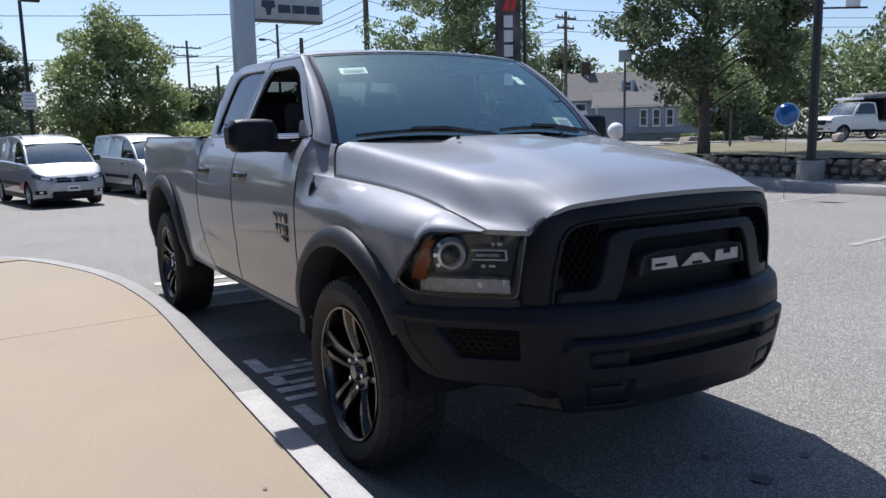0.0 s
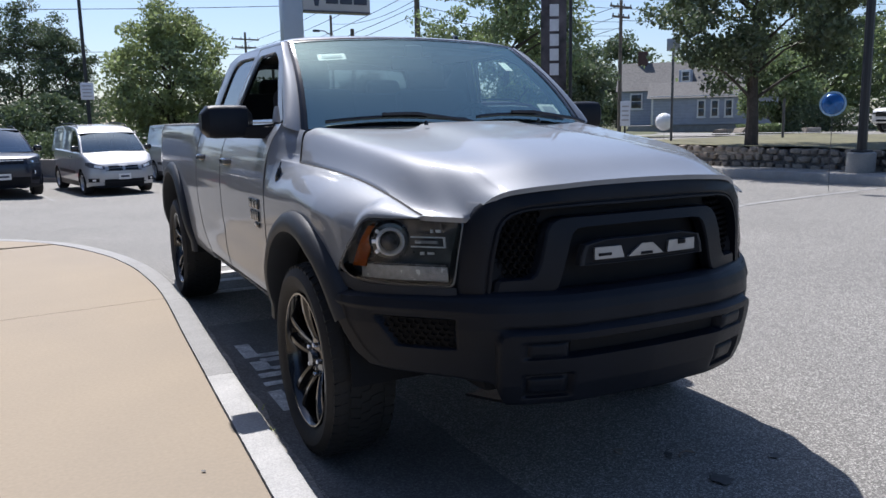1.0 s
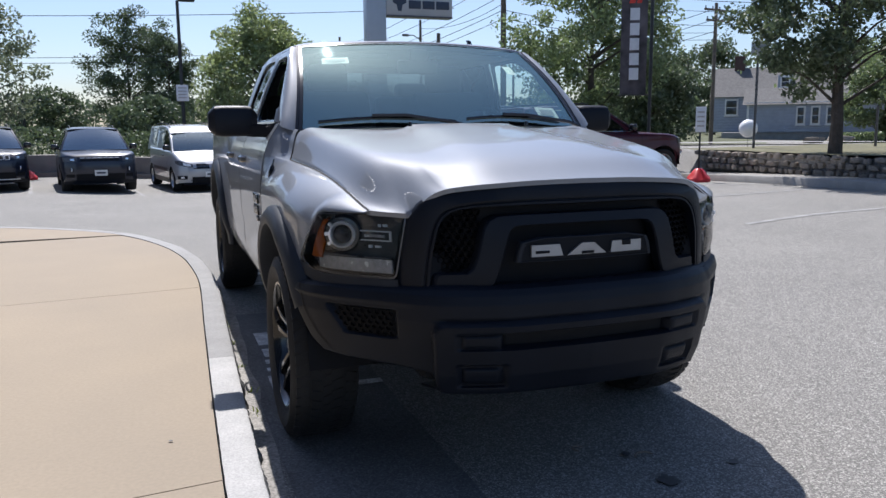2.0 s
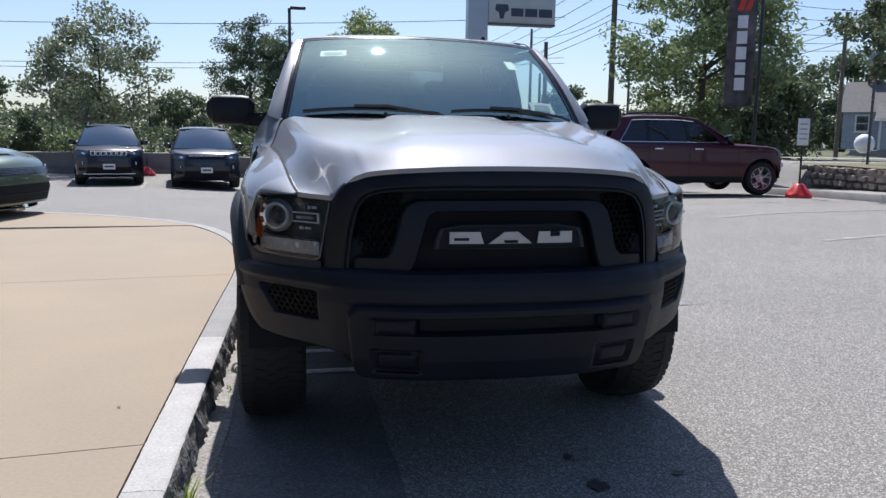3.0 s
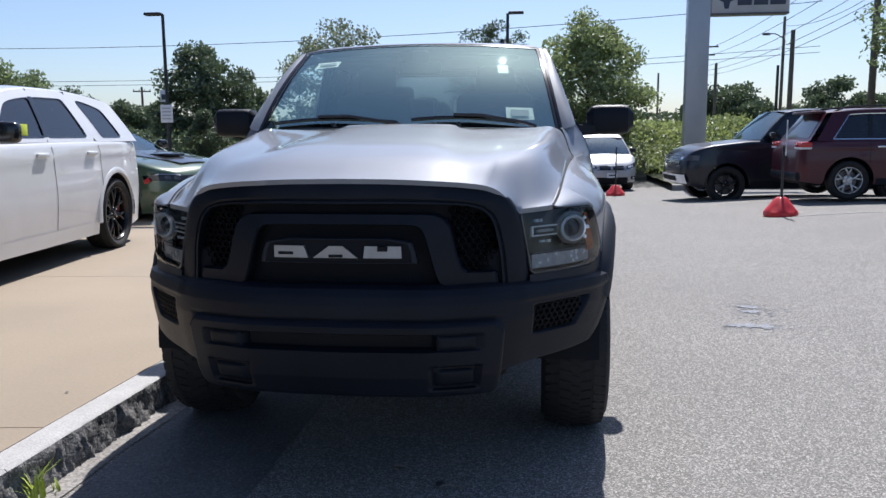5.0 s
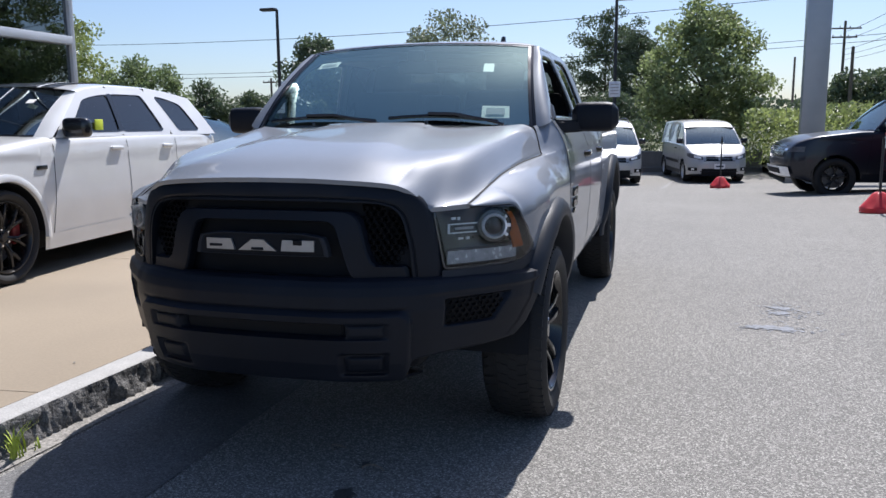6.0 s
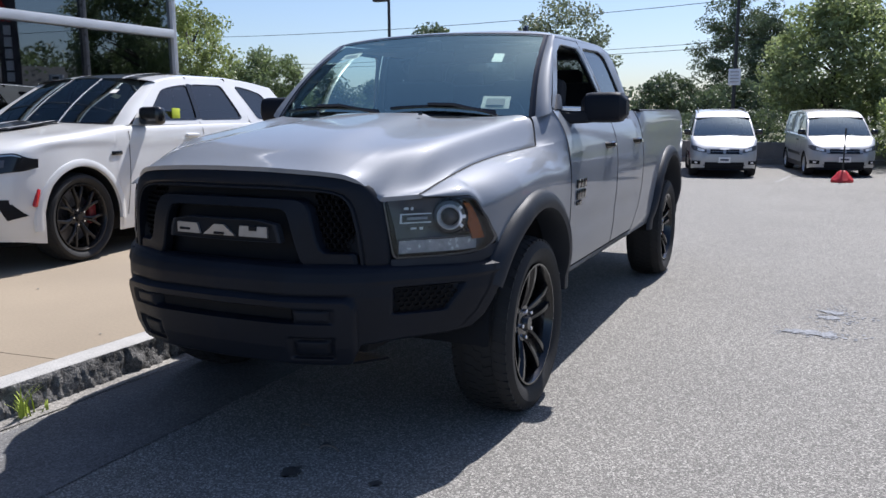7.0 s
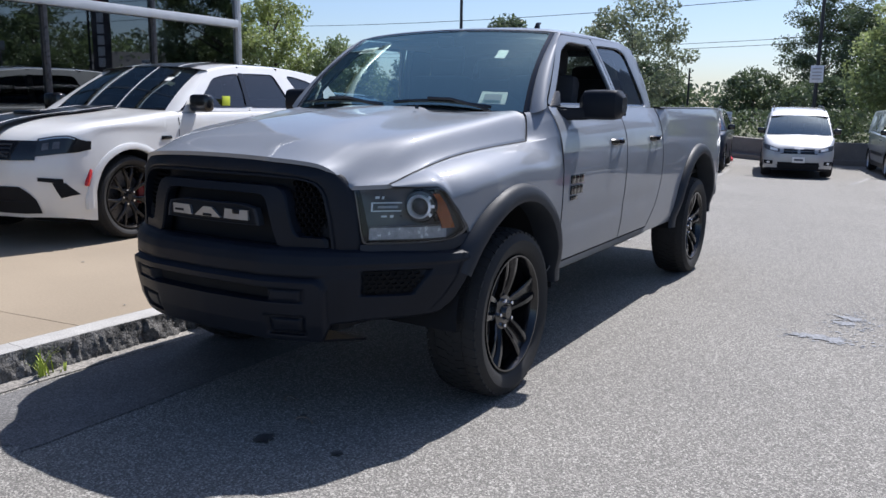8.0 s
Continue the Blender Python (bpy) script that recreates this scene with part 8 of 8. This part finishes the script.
shp = []
for k in range(5):
    z0 = 0.40 + 0.41 * k
    shp.append(([(-0.12, z0), (0.14, z0), (0.14, z0 + 0.33), (-0.12, z0 + 0.33)], M_BWHITE))
shp.append(([(-0.16, 2.50), (0.00, 2.50), (0.26, 3.30), (0.12, 3.30)], M_BRED))
shp.append(([(0.05, 2.50), (0.18, 2.50), (0.27, 2.80), (0.27, 3.15)], M_BRED))
banner(11.3, 16.0, 0.25, -28, 1.98, 6.4, 0.72, [([(px, pz + 1.98) for px, pz in poly], mm_) for poly, mm_ in shp], "tall black and grey vertical banner with red and white shapes")
banner(11.62, 5.75, 0.70, -27.8, 2.75, 5.6, 0.28, [], "narrow pale feather banner beside the lamp post")


def base_sign(x, y, rz, label, sheet_on=True, h=1.25):
    t = thing("sign_stand", pose(x, y, G(x, y), 0, 0, rz), label, "sign stand", group="red-based sign stands")
    bm = bmesh.new()
    n = 24
    rows = []
    for q, zz in ((0.26, 0.0), (0.26, 0.07), (0.225, 0.10), (0.17, 0.17), (0.10, 0.27), (0.065, 0.30)):
        rows.append([(q * (1 + (0.10 if k % 4 < 2 and 0.09 < zz < 0.28 else 0)) * math.cos(2 * math.pi * k / n), q * (1 + (0.10 if k % 4 < 2 and 0.09 < zz < 0.28 else 0)) * math.sin(2 * math.pi * k / n), zz) for k in range(n)])
    loft(bm, rows)
    part("base", bm, M_REDPLASTIC, t, "ribbed red plastic base")
    bm = bmesh.new()
    tube(bm, [(0, 0, 0.25), (0, 0, h)], 0.02, 8)
    part("post", bm, M_STEEL, t)
    if sheet_on:
        s_ = part("sign_sheet", solid((0, -0.03, h + 0.12), (0.22 if h > 1.2 else 0.10, 0.012, 0.55), 0.004), M_SIGNWHITE, t, "small white sign")
        for k in range(4):
            part("sign_bar", solid((0, -0.04, h + 0.28 - 0.10 * k), (0.15, 0.004, 0.03), 0.001), M_PRINT, s_)
    return t


base_sign(9.75, 10.95, -30, "white sign on a ribbed red plastic base by the kerb")
base_sign(4.45, 9.25, 70, "white sign edge-on on a red plastic base by the red car", True, 1.1)
base_sign(2.75, 18.7, 5, "black post on a ribbed red base before the van", False, 1.35)
base_sign(-3.08, 24.6, 10, "white sign on a ribbed red base beyond the vans")
base_sign(-5.5, 25.1, 10, "red plastic sign base beside the dark SUV", False, 0.6)

# balloons on sticks, and small posts by the lawn
for x, y, z, r, mt_, lab in ((14.3, 14.7, 1.24, 0.255, M_BALLOON_W, "round white balloon on a stick beside the lawn"), (8.9, 5.05, 1.54, 0.19, M_BALLOON_B, "round blue balloon on a stick beside the lawn")):
    t = thing("balloon", pose(x, y, z), lab, "balloon", group="balloons")
    bm = bmesh.new()
    if mt_ is M_BALLOON_W:
        bmesh.ops.create_uvsphere(bm, u_segments=24, v_segments=16, radius=r)
    else:
        # a flat foil disc, puckered round its welded rim
        turn = pose(0, 0, 0, 0, 0, 38)
        lathe(bm, [(0.004, -0.085), (r * 0.35, -0.078), (r * 0.65, -0.056), (r * 0.80, -0.026), (r * 0.86, 0.0), (r * 0.80, 0.026), (r * 0.65, 0.056), (r * 0.35, 0.078), (0.004, 0.085)], 28, turn)
        for v in bm.verts:
            v.co += Vector((1, 1, 0)) * 0.008 * noise.noise(v.co * 14)
        bm2 = bmesh.new()
        lathe(bm2, [(r * 0.83, -0.004), (r, -0.003), (r, 0.003), (r * 0.83, 0.004)], 36, turn)
        part("rim", bm2, M_FOILRIM, t, "pale blue welded rim")
    part("skin", bm, mt_, t)
    bm = bmesh.new()
    tube(bm, [(0, 0, -r), (0.01, 0, -z + (0.72 if x > 11 else G(x, y)))], 0.005, 5)
    part("stick", bm, M_LAMPGREY, t)
for x, y, z, h, wd, lab in ((13.2, 13.2, 0.72, 2.7, 0.34, "grey post with a small square sign seen from behind"), (15.9, 11.85, 0.75, 1.05, 0.0, "thin grey post on the lawn")):
    t = thing("sign_post", pose(x, y, z, 0, 0, -45), lab, "sign post")
    bm = bmesh.new()
    tube(bm, [(0, 0, -0.1), (0, 0, h)], 0.035, 6)
    part("post", bm, M_LAMPGREY, t)
    if wd:
        part("sign_plate", solid((0, -0.045, h - 0.15), (wd, 0.012, wd * 0.95), 0.004), M_SIGNGREY, t)
for x, y, h in ((-9.8, 30.0, 3.5), (-17.0, 32.0, 3.4)):
    t = thing("parking_sign", pose(x, y, -0.1, 0, 0, 5), "blue and white parking sign on a thin post", "sign")
    bm = bmesh.new()
    tube(bm, [(0, 0, 0), (0, 0, h)], 0.03, 6)
    part("post", bm, M_LAMPGREY, t)
    pl_ = part("sign_plate", solid((0, -0.04, h), (0.36, 0.012, 0.56), 0.004), M_SIGNWHITE, t)
    part("sign_mark", solid((0, -0.05, h - 0.05), (0.22, 0.006, 0.24), 0.002), M_SIGNDARK, pl_)

# boulders and path by the lawn
rng = random.Random(21)
for x, y, sx, sy, sz in ((20.8, 17.6, 1.4, 0.8, 0.35), (19.0, 17.0, 0.9, 0.6, 0.30), (22.5, 16.2, 0.8, 0.6, 0.4), (25.0, 14.5, 0.6, 0.5, 0.5)):
    ob = tagged(new("boulder", rng.choice(stone_meshes)), "flat pale field stone on the grass", "stone")
    ob.matrix_basis = Matrix.LocRotScale((x, y, rise(x) + sz * 0.35), Euler((0.1, 0.05, rng.uniform(0, 3))), (sx, sy, sz))
side = thing("side_road", pose(0, 0, 0), "pale side road and footpath beyond the lawn", "road", kind="structure")
part("footpath", sheet(lambda u, v: Vector((mix(13.6, 34, u), mix(17.4, 12.8, u) + mix(-0.7, 0.7, v), rise(mix(13.6, 34, u)) + 0.08)), 20, 2), M_CONC_GREY, side)
part("road_surface", sheet(lambda u, v: Vector((mix(16, 60, u), mix(0, 20, u) + mix(-4, 4.0, v), rise(mix(16, 60, u)) + 0.07)), 24, 4), M_ASPHALT, side)

# ---------------------------------------------------------------- house across the road
M_CLAP = mat("blue_grey_clapboard", (0.33, 0.365, 0.435), 0.8, vary=0.08, scale=3, bump=0.1, bump_scale=20)
M_ROOF = mat("grey_shingles", (0.136, 0.1318, 0.1275), 0.9, vary=0.2, scale=5, fine=0.25, fine_scale=14, bump=0.3, bump_scale=15)
M_TRIM = mat("white_house_trim", (0.72, 0.72, 0.70), 0.6, vary=0.06)
M_BRICK = mat("dark_chimney_brick", (0.10, 0.06, 0.05), 0.9, vary=0.3, scale=9)
M_PANE = mat("dark_window_pane", (0.03, 0.035, 0.04), 0.1, coat=0.5, vary=0.2)
HOUSE = thing("house", pose(39.5, 38.5, 0.75, 0, 0, -45), "blue-grey clapboard house with grey roof and dark chimney", "house")
def gable(cx, cy, w, d, eave, ridge):
    wl = part("wall", solid((cx, cy, eave / 2), (w, d, eave), 0.01), M_CLAP, HOUSE)
    for k in range(int(eave / 0.2)):
        part("clapboard", solid((cx, cy - d / 2 - 0.008, 0.12 + 0.2 * k), (w, 0.02, 0.19), 0.004, pose(0, 0, 0)), M_CLAP, wl)
    bm = bmesh.new()
    o = 0.3
    loft(bm, [[(cx + s_ * (w / 2 + o), cy - d / 2 - o, eave - 0.1), (cx + s_ * (w / 2 + o), cy, ridge), (cx + s_ * (w / 2 + o), cy + d / 2 + o, eave - 0.1), (cx + s_ * (w / 2 + o), cy, ridge - 0.2)] for s_ in (-1, 1)])
    part("roof", bm, M_ROOF, HOUSE)
    bm = bmesh.new()
    for s_ in (-1, 1):
        bm.faces.new([bm.verts.new(p) for p in ((cx + s_ * w / 2, cy - d / 2, eave), (cx + s_ * w / 2, cy + d / 2, eave), (cx + s_ * w / 2, cy, ridge - 0.1))])
    part("gable_wall", bm, M_CLAP, HOUSE)


part("foundation", solid((0.0, 3.4, -0.45), (10.2, 9.0, 0.9), 0.02), M_CONC_GREY, HOUSE)
gable(-1.5, 5.0, 9.0, 6.0, 2.6, 4.7)
gable(0.8, 0.6, 8.6, 3.6, 1.95, 3.0)
part("chimney", solid((-4.6, 5.0, 4.6), (0.7, 0.7, 1.9), 0.02), M_BRICK, HOUSE)


def house_window(x, y, z, w, h):
    f_ = part("window", solid((x, y, z), (w + 0.20, 0.10, h + 0.20), 0.01), M_TRIM, HOUSE, "white-trimmed sash window")
    part("pane", solid((x, y - 0.045, z + h / 4), (w, 0.03, h / 2 - 0.04), 0.004), M_PANE, f_)
    part("pane", solid((x, y - 0.045, z - h / 4), (w, 0.03, h / 2 - 0.04), 0.004), M_PANE, f_)
    part("sill", solid((x, y - 0.04, z - h / 2 - 0.1), (w + 0.3, 0.16, 0.06), 0.01), M_TRIM, f_)


for x in (-0.18, 0.70, 1.60):
    house_window(x, -1.24, 1.10, 0.36, 1.05)
house_window(-4.8, 1.96, 1.75, 0.7, 1.0)
part("dormer", solid((-1.35, 3.2, 3.45), (0.95, 1.6, 1.0), 0.02), M_CLAP, HOUSE)
house_window(-1.35, 2.38, 3.48, 0.45, 0.65)
part("corner_board", solid((-3.45, -1.22, 0.98), (0.14, 0.05, 1.95), 0.005), M_TRIM, HOUSE)
part("eave_board", solid((0.8, -1.28, 1.92), (8.8, 0.05, 0.16), 0.005), M_TRIM, HOUSE)

# ---------------------------------------------------------------- glazed showroom
M_FRAME = mat("silver_curtain_wall_frame", (0.60, 0.61, 0.63), 0.4, 0.3, vary=0.06, scale=4)
M_SHOWGLASS = glass("showroom_glass", (0.20, 0.225, 0.24), 0.85, (0.85, 0.93, 1.0), 2.5)
M_ROOM = mat("dark_showroom_wall", (0.13, 0.132, 0.14), 0.8, vary=0.15, scale=2)
M_ROOMFLOOR = mat("grey_floor_tile", (0.14, 0.14, 0.14), 0.4, vary=0.1, scale=2)
SH = thing("showroom_building", pose(-6.47, 5.52, TOP), "glazed showroom front with silver frames and dark glass", "building", kind="structure")
HB = 7.2
part("roof_slab", solid((-6.0, -9.0, HB + 0.15), (12.3, 18.4, 0.4), 0.02), M_FRAME, SH)
part("back_wall", solid((-9.0, -9.0, HB / 2), (0.2, 18.0, HB), 0.02), M_ROOM, SH)
part("end_wall", solid((-6.0, -18.1, HB / 2), (12.0, 0.2, HB), 0.02), M_ROOM, SH)
part("room_floor", solid((-6.0, -9.0, 0.03), (11.8, 17.9, 0.06), 0.01), M_ROOMFLOOR, SH)
part("room_ceiling", solid((-6.0, -9.0, 3.9), (11.6, 17.7, 0.1), 0.01), M_ROOM, SH)
part("plinth", solid((0.02, -9.0, 0.12), (0.16, 18.0, 0.24), 0.01), M_FRAME, SH)
yv = [0.0, -1.56, -3.12, -4.68, -6.24, -7.8, -9.36, -10.92, -12.48, -14.04, -15.6, -17.16]
zv = [0.24, 2.40, 4.6, HB]
for y_ in yv:
    part("mullion", solid((0, y_, HB / 2), (0.08, 0.05 if y_ else 0.07, HB), 0.006), M_FRAME if y_ == 0 else M_LAMPGREY, SH)
for z_ in zv[1:]:
    part("transom", solid((0.03, -8.6, z_), (0.10, 17.1, 0.11), 0.004), M_FRAME, SH)
for ya, yb in zip(yv, yv[1:]):
    for za, zb in zip(zv, zv[1:]):
        part("pane", solid((-0.02, (ya + yb) / 2, (za + zb) / 2), (0.012, abs(yb - ya) - 0.05, zb - za - 0.08), 0.0), M_SHOWGLASS, SH)
for x_ in np.arange(-1.5, -12, -1.56):
    part("mullion", solid((x_, 0, HB / 2), (0.05, 0.10, HB), 0.006), M_LAMPGREY, SH)
for za, zb in zip(zv, zv[1:]):
    part("pane", solid((-6.0, -0.02, (za + zb) / 2), (11.9, 0.012, zb - za - 0.08), 0.0), M_SHOWGLASS, SH)
    part("transom", solid((-6.0, 0.03, zb), (12.0, 0.10, 0.10), 0.008), M_FRAME, SH)
for y_ in (-2.3, -6.5, -11.0):
    part("column", solid((-1.6, y_, 2.0), (0.35, 0.35, 4.0), 0.02), M_LINER, SH)
